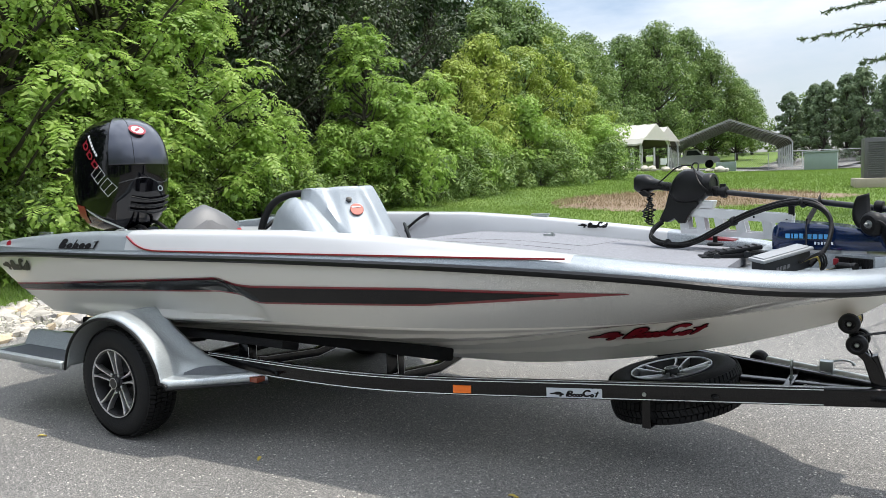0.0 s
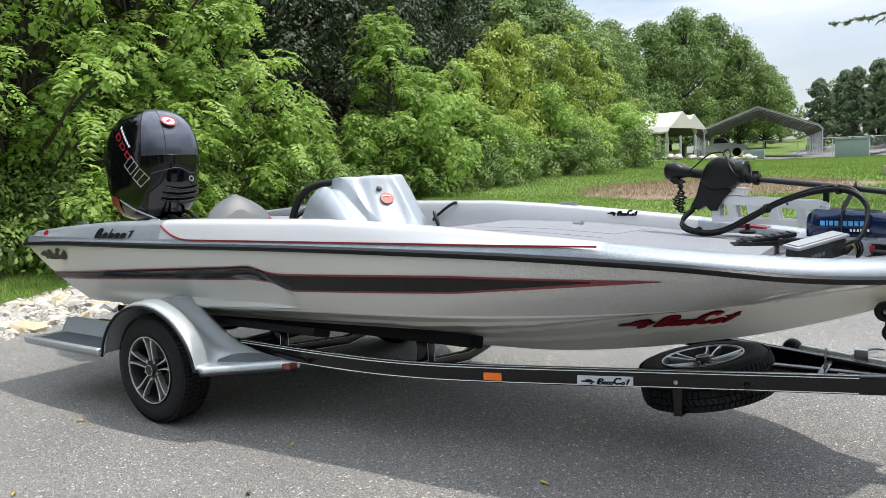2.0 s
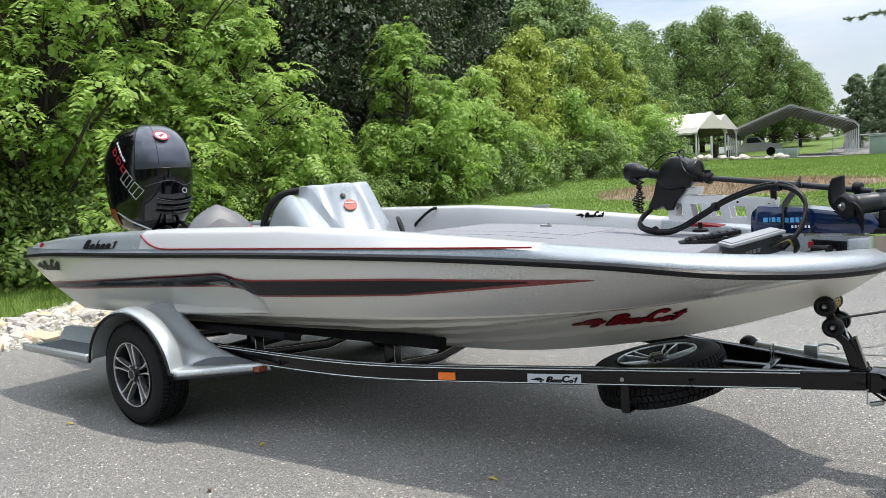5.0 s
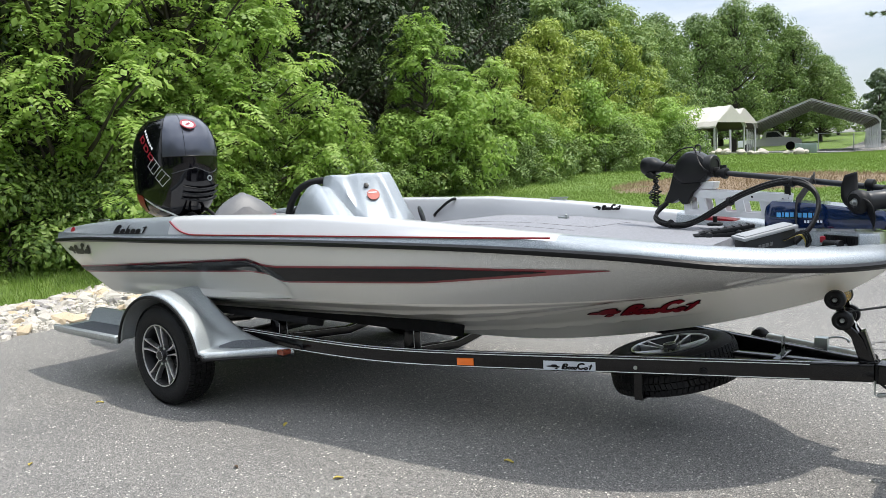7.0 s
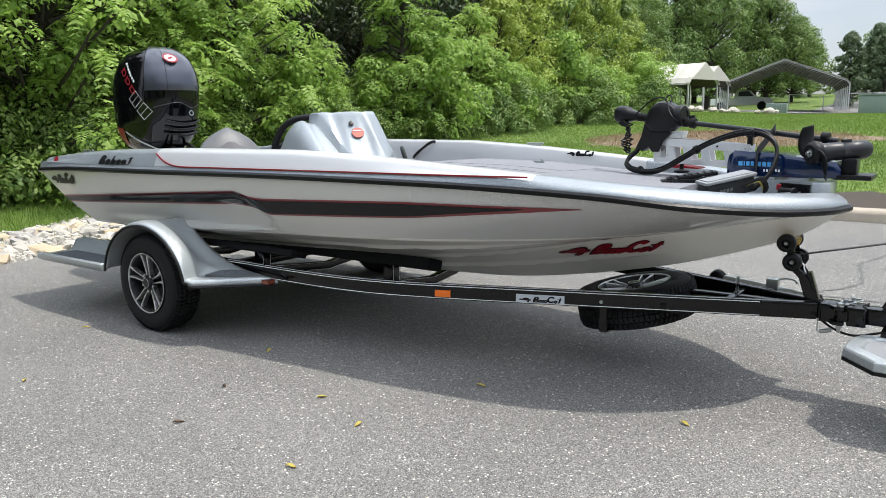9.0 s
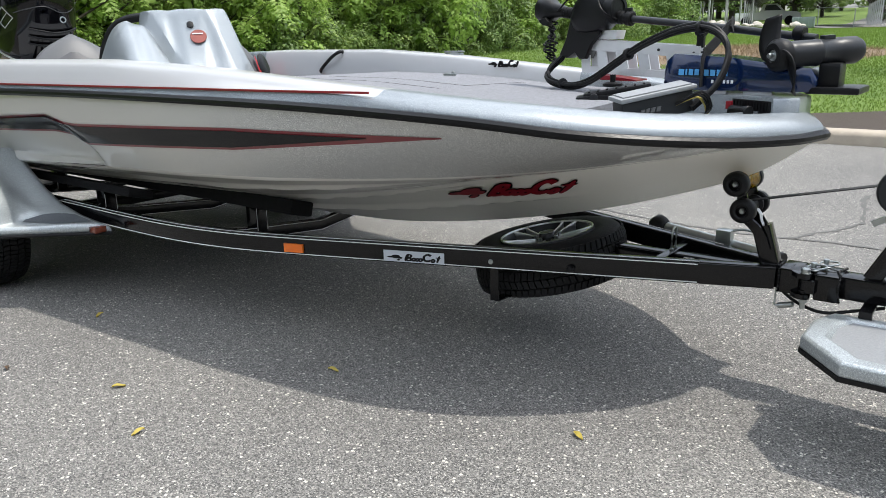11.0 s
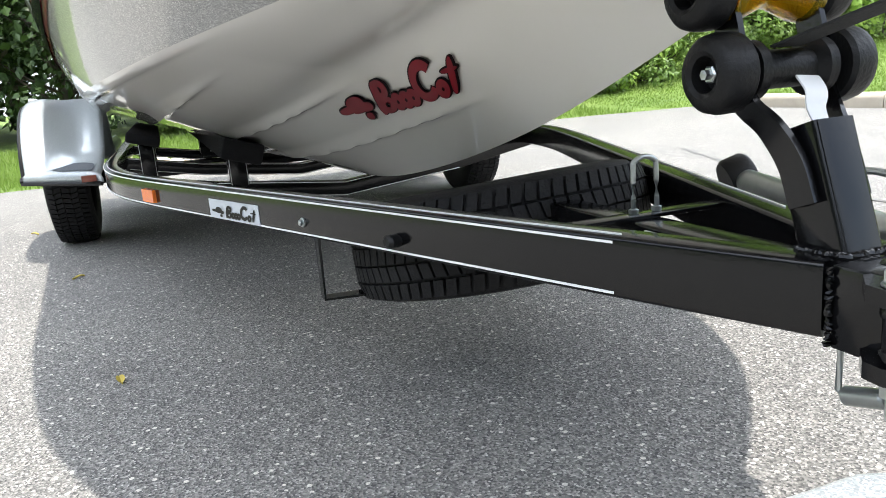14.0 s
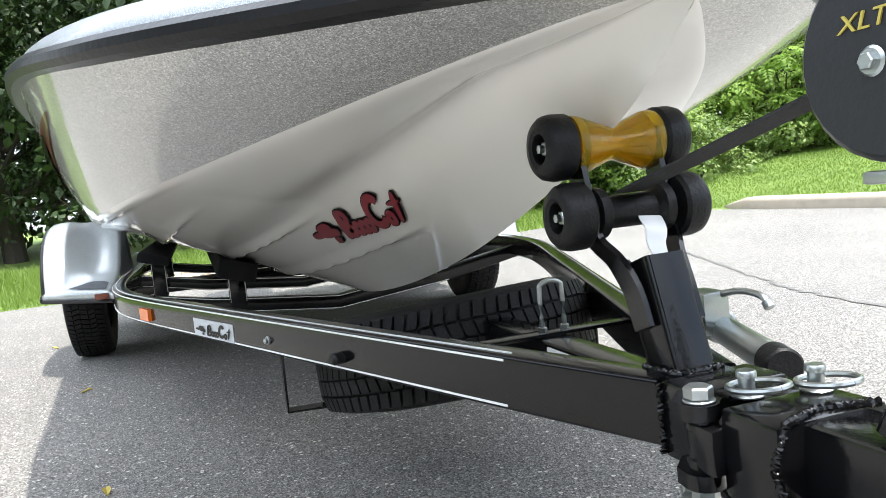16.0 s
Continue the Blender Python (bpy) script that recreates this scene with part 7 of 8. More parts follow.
# trees beyond the carports
t_far = tree("broadleaf_tree", "distant broad-crowned tree beyond the carports", 11, 4.2, LEAF_A, 0.42, 40, 130, 31, 0.25, 0.12, clump=(0.24, 0.36))
t_fir = tree("conifer_tree", "distant dark green conifer", 11, 2.2, NEEDLE, 0.34, 46, 130, 33, 0.2, 0.05, clump=(0.22, 0.36))
place(t_far, [(-20, 95, 1), (-26, 88, 1.1), (-3, 100, 0.72), (2, 102, 0.80), (7, 100, 0.82), (14, 104, 0.9), (22, 100, 0.9), (32, 104, 1), (-15, 102, 0.72), (-36, 80, 1.3), (-9.5, 108, 0.6)], 8)
place(t_fir, [(-7.6, 82, 0.72), (-6.0, 86, 0.80), (-4.3, 80, 0.78), (-2.6, 84, 0.88), (-1.0, 79, 0.80), (1.2, 82, 0.85), (3.4, 80, 0.86), (6.2, 84, 0.9), (10, 82, 0.9)], 9)
# out-of-view tree rows behind the walk, added to darken reflections in glossy parts
t_back = tree("broadleaf_tree", "unseen leafy tree added behind the walk to darken reflections", 11, 4.2, LEAF_C, 0.7, 30, 60, 41, 0.25, 0.10, clump=(0.28, 0.42))
place(t_back, [(-14 + 5.2 * k, -27 - 2 * math.sin(1.7 * k), 0.95) for k in range(9)] + [(34, -20 + 7 * k, 1.0) for k in range(6)], 12)

# conifer limb hanging into the sky beside the lot
limb = thing("conifer_tree", "blue-green conifer with sparse drooping branches", "tree", (5.6, 12.5, ground_z(5.6, 12.5)))
bm = bmesh.new()
tube(bm, [(5.6, 12.5, 0.5), (5.55, 12.5, 4.0), (5.6, 12.4, 9.0)], 0.16, 10)
part("trunk", bm, BARK, limb)
rnd = random.Random(44)
wood, leaves = bmesh.new(), bmesh.new()
for z0, reach, up_ in ((3.7, 3.5, 0.25), (4.1, 3.1, 0.45), (4.6, 3.4, 0.5), (3.3, 2.5, 0.1), (5.4, 3.4, 0.6), (6.4, 3.0, 0.6)):
    a0 = V(5.55, 12.5, z0)
    tip = a0 + V(-reach, rnd.uniform(-0.8, 0.8), up_)
    mid = a0.lerp(tip, 0.5) + V(0, 0, 0.22)
    path = smooth_path([a0, mid, tip], 8)
    sweep(wood, path, lambda f: ring(0.05 * (1.05 - f), 5))
    for i, q in enumerate(path[3:]):
        for sg in (-1, 1):
            ln = rnd.uniform(0.35, 0.85) * (1.2 - i / len(path))
            e = q + V(-0.55 * ln, sg * ln * 0.6, rnd.uniform(-0.28, 0.10) * ln)
            tube(wood, [q, e], 0.008, 4)
            for j in range(26):
                f = rnd.random()
                c = q.lerp(e, f)
                t = V(rnd.gauss(0, 1) - 0.4, rnd.gauss(0, 1), rnd.gauss(0, 0.8)).normalized() * 0.085
                w = t.cross(V(rnd.gauss(0, 1), rnd.gauss(0, 1), 1)).normalized() * 0.014
                leaves.faces.new([leaves.verts.new(c - w), leaves.verts.new(c + w), leaves.verts.new(c + t)])
part("branches", wood, BARK, limb)
part("needles", leaves, NEEDLE, limb, "short blue-green needles", smooth=False)


# ---- grass, stones, litter ----
def in_lot(x, y):
    return y < 6.72 and x > left_edge(y) - 0.05


rnd = random.Random(71)
verts, faces = [], []
def blades(n, x0, x1, y0, y1, h):
    for _ in range(n):
        x, y = rnd.uniform(x0, x1), rnd.uniform(y0, y1)
        if in_lot(x, y) or ((x + 1.2) / 3.3) ** 2 + ((y - 15.5) / 2.6) ** 2 < 1 or (x > 0.6 and y < 8.35):
            continue
        if -1.3 < y < 2.6 and left_edge(y) - 1.6 < x:
            if rnd.random() < 0.93:
                continue
        z = ground_z(x, y) - 0.03
        a = rnd.uniform(0, 6.28)
        hh = h * rnd.uniform(0.5, 1.4)
        w = 0.004 + 0.003 * rnd.random() + 0.0003 * abs(y)
        dx, dy = math.cos(a) * w, math.sin(a) * w
        lx, ly = rnd.gauss(0, 0.4) * hh, rnd.gauss(0, 0.4) * hh
        k = len(verts)
        verts.extend([(x - dx, y - dy, z), (x + dx, y + dy, z), (x + lx, y + ly, z + hh)])
        faces.append((k, k + 1, k + 2))


blades(26000, -8.5, -4.0, -5.0, 6.0, 0.11)
blades(8000, -7.0, -1.5, -6.0, -1.5, 0.09)
blades(80000, -8.5, 6.0, 6.4, 14.0, 0.035)
blades(70000, -9.0, 5.0, 14.0, 28.0, 0.04)
blades(46000, -10.0, 9.0, 28.0, 46.0, 0.05)
me = bpy.data.meshes.new("grass_blades")
me.from_pydata(verts, [], faces)
me.materials.append(BLADE)
tagged(new("grass_blades", me), "short green grass blades on the lawn", "grass", kind="stuff")

# bare mulch with dry stalks behind the boat
bm = bmesh.new()
cx, cy = -1.2, 15.5
ringp = []
for k in range(36):
    a = 2 * math.pi * k / 36
    r = 1 + 0.18 * math.sin(3 * a + 1) + 0.1 * math.sin(7 * a)
    ringp.append((cx + 3.3 * r * math.cos(a), cy + 2.6 * r * math.sin(a)))
rows = [[V(cx + (x - cx) * f, cy + (y - cy) * f, ground_z(cx + (x - cx) * f, cy + (y - cy) * f) + 0.10 * (1 - f * f) - 0.025) for x, y in ringp] for f in (1.0, 0.85, 0.6, 0.3, 0.02)]
loft(bm, rows, True, True)
mulch = solid("mulch_bed", bm, DIRT, "bare brown mulch bed with dry stalks in the lawn", "mulch bed", kind="structure")
verts, faces = [], []
for _ in range(12000):
    a, r = rnd.uniform(0, 6.28), math.sqrt(rnd.random())
    x, y = cx + 3.4 * r * math.cos(a), cy + 2.7 * r * math.sin(a)
    z = ground_z(x, y) + 0.10 * (1 - r * r) - 0.03
    hh = rnd.uniform(0.02, 0.13)
    w = 0.007
    b = rnd.uniform(0, 6.28)
    k = len(verts)
    verts.extend([(x - w * math.cos(b), y - w * math.sin(b), z), (x + w * math.cos(b), y + w * math.sin(b), z), (x + rnd.gauss(0, 0.5) * hh, y + rnd.gauss(0, 0.5) * hh, z + hh)])
    faces.append((k, k + 1, k + 2))
me = bpy.data.meshes.new("dry_stalks")
me.from_pydata(verts, [], faces)
me.materials.append(mat("dry_straw", (0.29, 0.215, 0.13), 0.9, vary=0.4, scale=3.0))
tagged(new("dry_stalks", me), "dry brown stalks and straw on the mulch", "dry grass", kind="stuff")


# ---- carports, truck, fence, boxes far behind ----
LINING = mat("dull_brown_roof_underside", (0.10, 0.09, 0.075), 0.8, vary=0.3, scale=2.0)


def carport(cx, cy, width, depth, eave, rise, rot, posts, roofed, label):
    z = ground_z(cx, cy - 0.48 * depth if not roofed else cy) - 0.05
    ob = thing("carport", label, "carport", (cx, cy, z), "carports behind the lawn")
    m = Matrix.Translation((cx, cy, z)) @ pose(0, 0, 0, 0, 0, rot)
    for k in range(posts):
        y = -depth / 2 + depth * k / (posts - 1)
        bmc = bmesh.new()
        pts = [(-width / 2, y, 0), (-width / 2, y, eave - 0.3), (-width / 2 + 0.25, y, eave), (0, y, eave + rise), (width / 2 - 0.25, y, eave), (width / 2, y, eave - 0.3), (width / 2, y, 0)]
        sweep(bmc, [m @ Vector(q) for q in pts], rect(0.09, 0.09), up=m.to_3x3() @ Vector((0, 1, 0)))
        part("arch", bmc, GALV, ob, "pale steel arch")
    bmc = bmesh.new()
    prof = [(-width / 2 - 0.08, eave - 0.35), (-width / 2 - 0.06, eave - 0.25), (-width / 2 + 0.22, eave + 0.08), (0, eave + rise + 0.08), (width / 2 - 0.22, eave + 0.08), (width / 2 + 0.06, eave - 0.25), (width / 2 + 0.08, eave - 0.35)]
    rows = []
    n = 40
    for k in range(n + 1):
        y = -depth / 2 - 0.15 + (depth + 0.3) * k / n
        rows.append([m @ Vector((a, y, b + (0.03 if k % 4 < 2 else 0.0))) for a, b in prof])
    loft(bmc, rows)
    roof = part("roof", bmc, SHEET_METAL, ob, "pale ribbed metal roof", smooth=False)
    so = roof.modifiers.new("thickness", 'SOLIDIFY')
    so.thickness = 0.03
    # separate sheet below the roof, darker and browner than its top
    bmc = bmesh.new()
    loft(bmc, [[m @ Vector((a * 0.985, -depth / 2 + depth * k / 12, b - 0.05)) for a, b in prof] for k in range(13)])
    part("roof_lining", bmc, LINING, ob, "dull brown underside of the roof", smooth=False)
    if roofed:
        bmc = bmesh.new()
        v = [bmc.verts.new(m @ Vector(q)) for q in ((-width / 2, -depth / 2 - 0.16, eave), (width / 2, -depth / 2 - 0.16, eave), (0, -depth / 2 - 0.16, eave + rise + 0.05), (-width / 2, -depth / 2 - 0.20, eave), (width / 2, -depth / 2 - 0.20, eave), (0, -depth / 2 - 0.20, eave + rise + 0.05))]
        for f in ((0, 1, 2), (5, 4, 3), (0, 3, 4, 1), (1, 4, 5, 2), (2, 5, 3, 0)):
            bmc.faces.new([v[q] for q in f])
        part("gable", bmc, SHEET_METAL, ob, "pale metal gable")
    return ob


carport(-15.1, 47.2, 3.7, 8.0, 1.95, 1.0, 78, 5, True, "carport with a pale ribbed metal roof and open sides")
carport(-15.3, 54.0, 3.4, 6.0, 2.1, 1.0, 76, 4, True, "small pale metal carport with open sides")
carport(-10.6, 66.6, 9.1, 16.0, 2.2, 1.65, 12, 9, False, "wide open-sided carport on many steel arches")


def box_part(name, lo, hi, material, parent, m, bevel=0.02, label=""):
    bmb = bmesh.new()
    box(bmb, lo, hi, bevel, m)
    return part(name, bmb, material, parent, label)


WHITE_PAINT = mat("white_car_paint", (0.75, 0.76, 0.77), 0.25, coat=0.8, vary=0.03, scale=2.0)
GLASS_DARK = mat("dark_window_glass", (0.03, 0.035, 0.04), 0.08, spec=0.8, vary=0.2, scale=2.0)
tz = ground_z(-14.6, 69.0)
truck = thing("pickup_truck", "white pickup truck parked beside the carports", "truck", (-14.6, 69.0, tz))
m = Matrix.Translation((-14.6, 69.0, tz)) @ pose(0, 0, 0, 0, 0, 14)
bm = bmesh.new()
prof = [(-2.7, 0.45), (-2.7, 1.05), (-0.75, 1.08), (-0.70, 1.15), (-0.45, 1.75), (0.65, 1.78), (1.25, 1.18), (2.35, 1.05), (2.6, 0.85), (2.6, 0.42)]
loft(bm, [[m @ V(x, y * (0.88 if z > 1.3 else 1.0), z) for x, z in prof] for y in (-0.95, -0.90, 0.90, 0.95)], True, True)
part("body", bm, WHITE_PAINT, truck, "white truck body")
bm = bmesh.new()
loft(bm, [[m @ V(x, -0.96, z) for x, z in ((-0.35, 1.22), (-0.25, 1.66), (0.55, 1.68), (1.02, 1.22))], [m @ V(x, -0.85, z) for x, z in ((-0.35, 1.22), (-0.25, 1.66), (0.55, 1.68), (1.02, 1.22))]], True, True)
part("side_window", bm, GLASS_DARK, truck, "dark side window")
for x in (-1.8, 1.7):
    for y in (-0.9, 0.9):
        bm = bmesh.new()
        cyl(bm, m @ V(x, y - 0.11, 0.38), m @ V(x, y + 0.11, 0.38), 0.38, 20, 0.04)
        part("tyre", bm, TYRE, truck)

ax_, ay_ = 3.35, 19.2
az = ground_z(ax_, ay_)
ac = thing("utility_cabinet", "grey louvred utility cabinet on a concrete pad", "cabinet", (ax_, ay_, az))
m = Matrix.Translation((ax_, ay_, az)) @ pose(0, 0, 0, 0, 0, 8)
box_part("pad", (-0.95, -0.65, -0.06), (0.95, 0.65, 0.20), CONCRETE, ac, m, 0.02, "concrete pad")
DARK_METAL = mat("dark_grey_metal", (0.12, 0.12, 0.12), 0.5, 0.2, vary=0.2, scale=5.0)
cab = box_part("cabinet_body", (-0.72, -0.48, 0.20), (0.72, 0.48, 1.25), DARK_METAL, ac, m, 0.02, "grey sheet metal cabinet")
for k in range(16):
    box_part("louvre", (-0.64, -0.505, 0.28 + 0.056 * k), (0.64, -0.475, 0.315 + 0.056 * k), DARK_METAL, cab, m, 0.004)

bx, by_ = -0.95, 44.6
bz = ground_z(bx, by_)
m = Matrix.Translation((bx, by_, bz)) @ pose(0, 0, 0, 0, 0, 4)
green = mat("green_grey_steel", (0.22, 0.27, 0.25), 0.55, vary=0.15, scale=3.0, bump=0.1, bscale=20)
tb = thing("transformer_box", "grey-green steel transformer box", "utility box", (bx, by_, bz))
box_part("case", (-0.85, -0.6, 0.0), (0.85, 0.6, 0.98), green, tb, m, 0.03)
box_part("lid", (-0.9, -0.65, 0.98), (0.9, 0.65, 1.06), green, tb, m, 0.02)
dx_, dy_ = -6.5, 46.0
dz_ = ground_z(dx_, dy_)
m = Matrix.Translation((dx_, dy_, dz_)) @ pose(0, 0, 0, 0, 0, 10)
dump = thing("dumpster", "dark green steel dumpster near the fence", "dumpster", (dx_, dy_, dz_))
box_part("bin", (-0.60, -0.5, 0.02), (0.60, 0.5, 0.62), green, dump, m, 0.03)
for k in range(5):
    box_part("rib", (-0.58 + 0.27 * k, -0.55, 0.08), (-0.52 + 0.27 * k, -0.49, 0.60), green, dump, m, 0.008)

# far road and yard
bm = bmesh.new()
path = smooth_path([(6.0, 54, 0), (0, 55, 0), (-5.5, 58, 0), (-6.0, 66, 0), (-3.0, 80, 0), (-1.0, 100, 0)], 8)
rows = []
for i, q in enumerate(path):
    d_ = (path[min(i + 1, len(path) - 1)] - path[max(i - 1, 0)]).normalized()
    n_ = V(-d_.y, d_.x, 0)
    w = 2.6 if i > 20 else 3.4
    rise_ = 0.0 if q.y < 66 else 0.02 * (q.y - 66)
    rows.append([V(q.x + n_.x * w * k, q.y + n_.y * w * k, ground_z(q.x, q.y) + 0.02 + rise_) for k in (-1, -0.33, 0.33, 1)])
loft(bm, rows)
solid("road", bm, ASPHALT, "pale asphalt road climbing away behind the carports", "road", kind="structure")
bm = bmesh.new()
sheet(bm, steps((-14.0, 18, 2.0)), steps((50, 73, 5.75)), lambda x, y: ground_z(x, y) + 0.012)
sheet(bm, steps((-9.5, 3.0, 2.5)), steps((73, 91.5, 9.25)), lambda x, y: ground_z(x, y) + 0.014)
solid("yard", bm, ASPHALT, "pale paved yard behind the carports", "yard", kind="structure")
fence = thing("chain_link_fence", "grey chain-link fence with steel posts", "fence", (0, 61.5, ground_z(0, 61.5)))
fx0, fx1, fy = -9.0, 16.0, 61.5
for k in range(11):
    x = fx0 + (fx1 - fx0) * k / 10
    bm = bmesh.new()
    cyl(bm, (x, fy, ground_z(x, fy) - 0.05), (x, fy, ground_z(x, fy) + 1.35), 0.035, 8, 0.01)
    part("post", bm, GALV, fence)
bm = bmesh.new()
for z in (0.08, 1.32):
    tube(bm, [(fx0, fy, ground_z(fx0, fy) + z), (fx1, fy, ground_z(fx1, fy) + z)], 0.022, 6)
part("rail", bm, GALV, fence)
bm = bmesh.new()
n = 150
for k in range(n):
    x = fx0 + (fx1 - fx0) * k / n
    for sg in (-1, 1):
        xa, xb = x, x + sg * 1.24
        if fx0 <= xb <= fx1:
            sweep(bm, [V(xa, fy, ground_z(xa, fy) + 0.08), V(xb, fy, ground_z(xb, fy) + 1.32)], [(-0.004, 0), (0.004, 0), (0, 0.004)])
tagged(part("mesh", bm, GALV, fence, smooth=False), kind="stuff")

# house on the hill, mostly hidden by trees
hz = ground_z(0.5, 98) + 1.6
house = thing("house", "pale clapboard house on the far hill among trees", "house", (0.8, 98, hz - 1.6))
bm = bmesh.new()
box(bm, (-2.2, 95, hz - 1.6), (2.6, 101, hz + 3.0), 0.02)
part("wall", bm, CAPWHITE, house)
bm = bmesh.new()
v = [bm.verts.new(q) for q in ((-2.5, 94.7, hz + 2.95), (2.9, 94.7, hz + 2.95), (0.2, 94.7, hz + 4.7), (-2.5, 101.3, hz + 2.95), (2.9, 101.3, hz + 2.95), (0.2, 101.3, hz + 4.7))]
for f in ((0, 1, 2), (5, 4, 3), (0, 3, 4, 1), (1, 4, 5, 2), (2, 5, 3, 0)):
    bm.faces.new([v[q] for q in f])
part("roof", bm, DARK_METAL, house, "dark shingle roof")
for x, z in ((-1.2, 0.6), (0.9, 0.6), (-1.2, 2.0), (0.9, 2.0)):
    bm = bmesh.new()
    box(bm, (x, 94.93, hz + z - 0.9), (x + 0.8, 95.02, hz + z + 0.1), 0.01)
    part("window", bm, GLASS_DARK, house)

# rubble and logs under the carport
rnd = random.Random(5)
for k in range(16):
    x, y = -12.5 + 6.5 * rnd.random(), 42.5 + 1.6 * rnd.random()
    r = rnd.uniform(0.2, 0.42)
    bm = bmesh.new()
    bmesh.ops.create_icosphere(bm, subdivisions=2, radius=r)
    for vv in bm.verts:
        vv.co *= 0.8 + 0.35 * noise.noise(vv.co * 3 / r * 0.3 + Vector((k * 3.1, 0, 0)))
        vv.co.z *= 0.7
        vv.co += Vector((x, y, ground_z(x, y) + r * 0.4))
    solid("boulder", bm, STONE, "pale rough boulder at the lawn's far edge", "boulder", "boulders at the carports")

# ---- rip-rap beside the lot: each stone its own piece ----
riprap = thing("rip_rap", "strip of pale broken limestone along the asphalt edge", "stones", (-4.5, 0.5, 0.0), kind="structure")
STONE_MATS = []
for k, c in enumerate(((0.52, 0.48, 0.42), (0.45, 0.42, 0.37), (0.52, 0.42, 0.29), (0.38, 0.36, 0.34))):
    STONE_MATS.append(mat("limestone_piece", c, 0.9, vary=0.3, scale=9.0, bump=0.5, bscale=50.0))
stone_meshes = []
rnd = random.Random(17)
for k in range(8):
    bm = bmesh.new()
    bmesh.ops.create_icosphere(bm, subdivisions=1, radius=1.0)
    for vv in bm.verts:
        vv.co *= 0.72 + 0.55 * rnd.random()
        vv.co.z *= 0.62
    stone_meshes.append(finish("stone", bm, STONE_MATS[k % 4], False))
for k in range(300):
    y = rnd.uniform(-1.6, 1.5)
    off = rnd.random() ** 0.9 * 1.75
    x = left_edge(y) + 0.05 - off
    ob = new("stone", stone_meshes[rnd.randrange(8)])
    r = rnd.choice((0.055, 0.065, 0.075, 0.09, 0.115)) * rnd.uniform(0.85, 1.2)
    ob.parent = riprap
    ob.location = V(x, y, ground_z(x, y) + r * 0.28 - 0.01) - Vector(riprap.location)
    ob.rotation_euler = (rnd.uniform(-.4, .4), rnd.uniform(-.4, .4), rnd.uniform(0, 6.28))
    ob.scale = (r, r * rnd.uniform(0.7, 1.2), r * rnd.uniform(0.7, 1.1))

# smaller rubble between the large stones
verts, faces = [], []
for k in range(1500):
    y = rnd.uniform(-1.7, 1.7)
    x = left_edge(y) + 0.12 - rnd.random() * 1.95
    r = rnd.uniform(0.02, 0.055)
    c = V(x, y, ground_z(x, y) + 0.004)
    b0 = len(verts)
    a = rnd.uniform(0, 6.28)
    for q in range(5):
        e = a + q * 1.257
        rr = r * rnd.uniform(0.75, 1.25)
        verts.append((c.x + rr * math.cos(e), c.y + rr * math.sin(e), c.z - 0.02))
    for q in range(5):
        e = a + 0.3 + q * 1.257
        rr = r * rnd.uniform(0.4, 0.8)
        verts.append((c.x + rr * math.cos(e), c.y + rr * math.sin(e), c.z + r * rnd.uniform(0.4, 0.9)))
    for q in range(5):
        faces.append((b0 + q, b0 + (q + 1) % 5, b0 + 5 + (q + 1) % 5, b0 + 5 + q))
    faces.append(tuple(b0 + 5 + q for q in range(5)))
me = bpy.data.meshes.new("rubble")
me.from_pydata(verts, [], faces)
me.materials.append(STONE_MATS[1])
tagged(new("rubble", me), "small pale limestone rubble beside the asphalt", "rubble", kind="stuff")

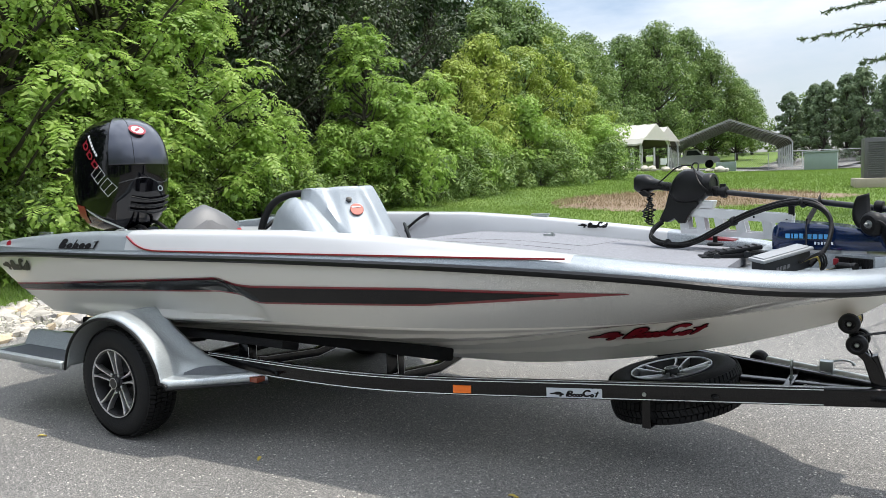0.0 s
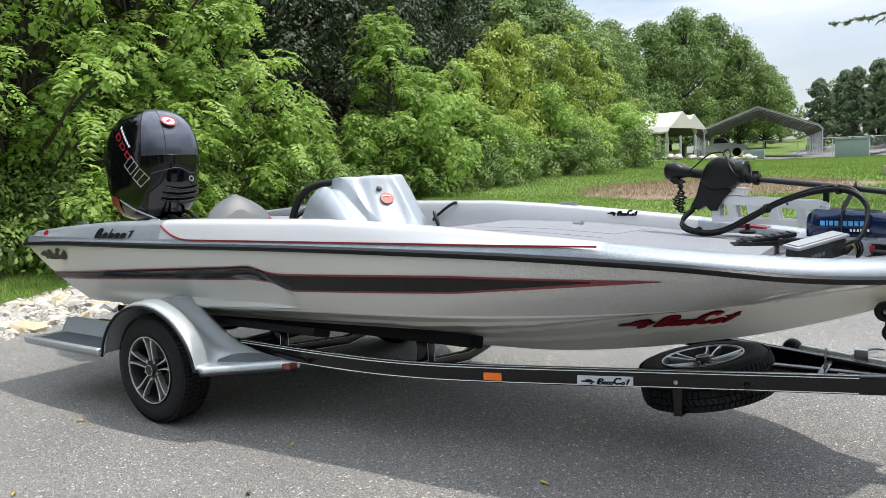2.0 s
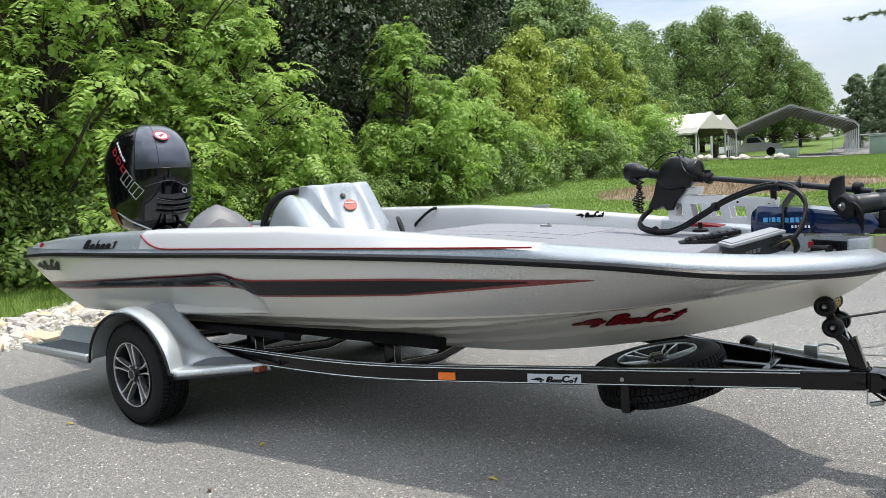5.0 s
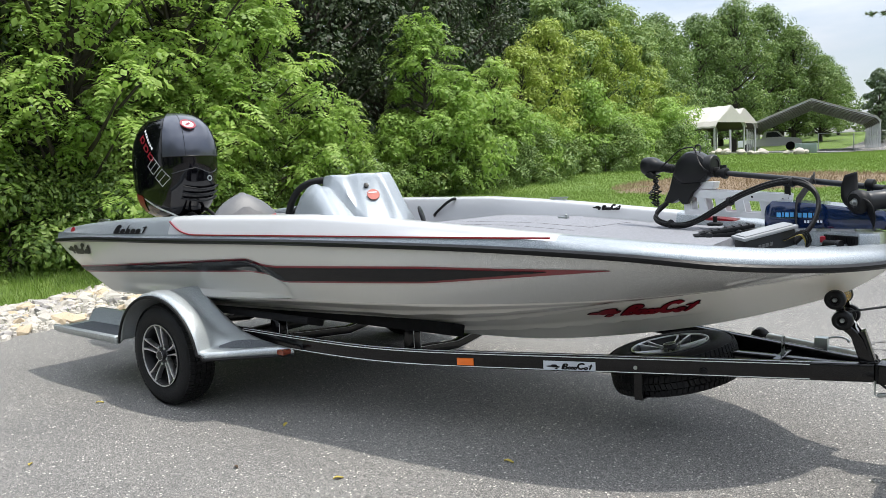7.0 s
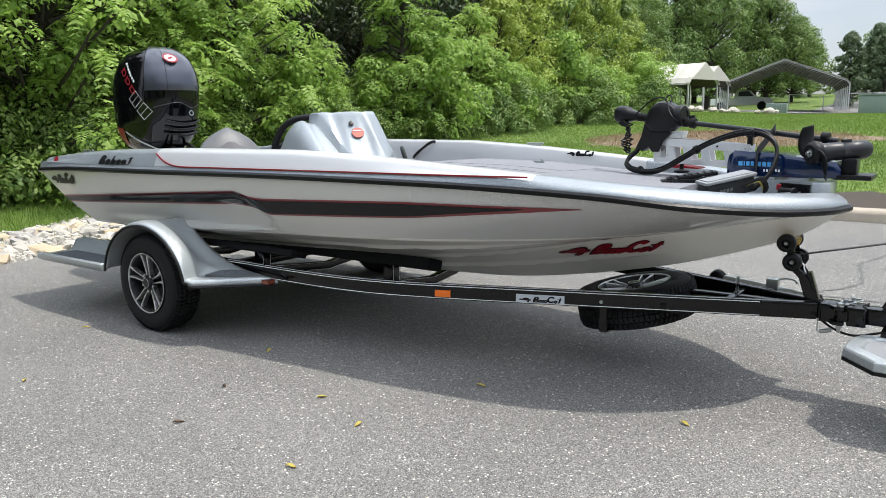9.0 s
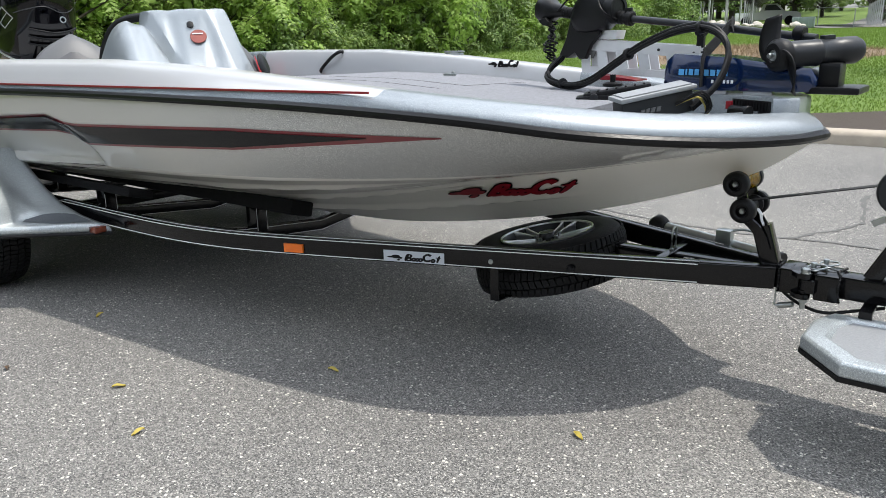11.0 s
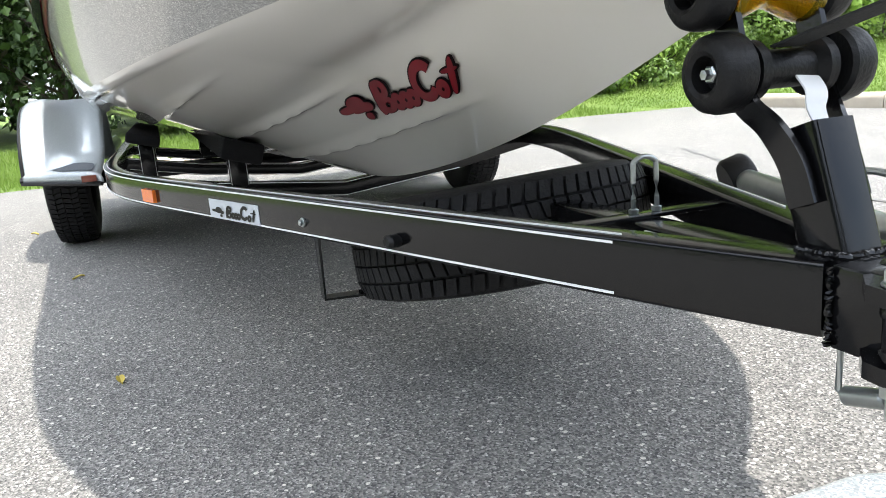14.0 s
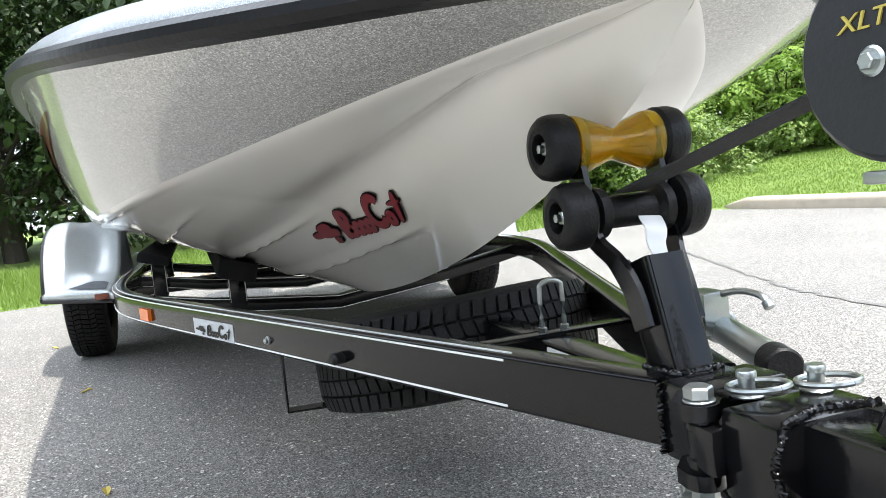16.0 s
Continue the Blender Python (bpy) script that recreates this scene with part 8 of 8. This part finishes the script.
# fallen leaves on the asphalt
LEAF_LITTER = mat("fallen_leaf", (0.42, 0.33, 0.06), 0.7, vary=0.4, scale=20.0)
LEAF_BROWN = mat("dead_leaf", (0.10, 0.06, 0.035), 0.8, vary=0.4, scale=20.0)
for k, (x, y, br) in enumerate(((1.01, -1.08, 0), (1.29, -1.63, 1), (1.51, -2.06, 1), (2.23, -1.60, 0), (3.46, -0.75, 0), (2.29, -2.07, 0), (-0.46, -1.44, 0), (2.42, -0.86, 0), (1.84, -1.45, 0), (3.3, -2.2, 1), (2.0, -2.8, 0), (4.2, 1.4, 0), (0.3, -2.2, 0), (4.9, 2.3, 0))):
    bm = bmesh.new()
    a = rnd.uniform(0, 6.28)
    u_, w_ = V(math.cos(a), math.sin(a), 0), V(-math.sin(a), math.cos(a), 0)
    c = V(x, y, ground_z(x, y) + 0.004)
    rows = []
    for q in range(6):
        f = q / 5
        ww = 0.011 * math.sin(math.pi * min(0.98, 0.05 + 0.9 * f))
        rows.append([c + u_ * (0.05 * (f - 0.5)) + w_ * ww * e + V(0, 0, 0.007 * abs(e) + 0.004 * math.sin(5 * f)) for e in (-1, 0, 1)])
    loft(bm, rows)
    solid("fallen_leaf", bm, LEAF_BROWN if br else LEAF_LITTER, "dead brown leaf lying on the asphalt" if br else "small yellow leaf lying on the asphalt", "leaf", "leaves on the asphalt")

# weathered cracks in the asphalt, under the bow and beyond it
TAR = mat("dark_crack", (0.115, 0.113, 0.108), 0.95, vary=0.4, scale=40.0)
rnd = random.Random(90)
for pts in ([(-0.6, 3.3), (0.98, 2.64), (1.39, 2.47), (1.92, 2.37), (2.9, 2.2), (4.0, 2.25), (5.4, 1.9), (7.5, 1.6)], [(3.4, 2.22), (3.7, 2.9), (3.6, 3.8), (3.9, 4.9)]):
    bm = bmesh.new()
    q = smooth_path([(x, y, 0) for x, y in pts], 14)
    rows = []
    for i, p in enumerate(q):
        d_ = (q[min(i + 1, len(q) - 1)] - q[max(i - 1, 0)]).normalized()
        o = V(-d_.y, d_.x, 0)
        c = p + o * rnd.gauss(0, 0.012)
        wd = rnd.uniform(0.004, 0.022)
        rows.append([V(c.x + o.x * wd * e, c.y + o.y * wd * e, ground_z(c.x, c.y) + 0.004) for e in (-1, 1)])
    loft(bm, rows)
    part("crack", bm, TAR, pavement, "dark weathered crack")
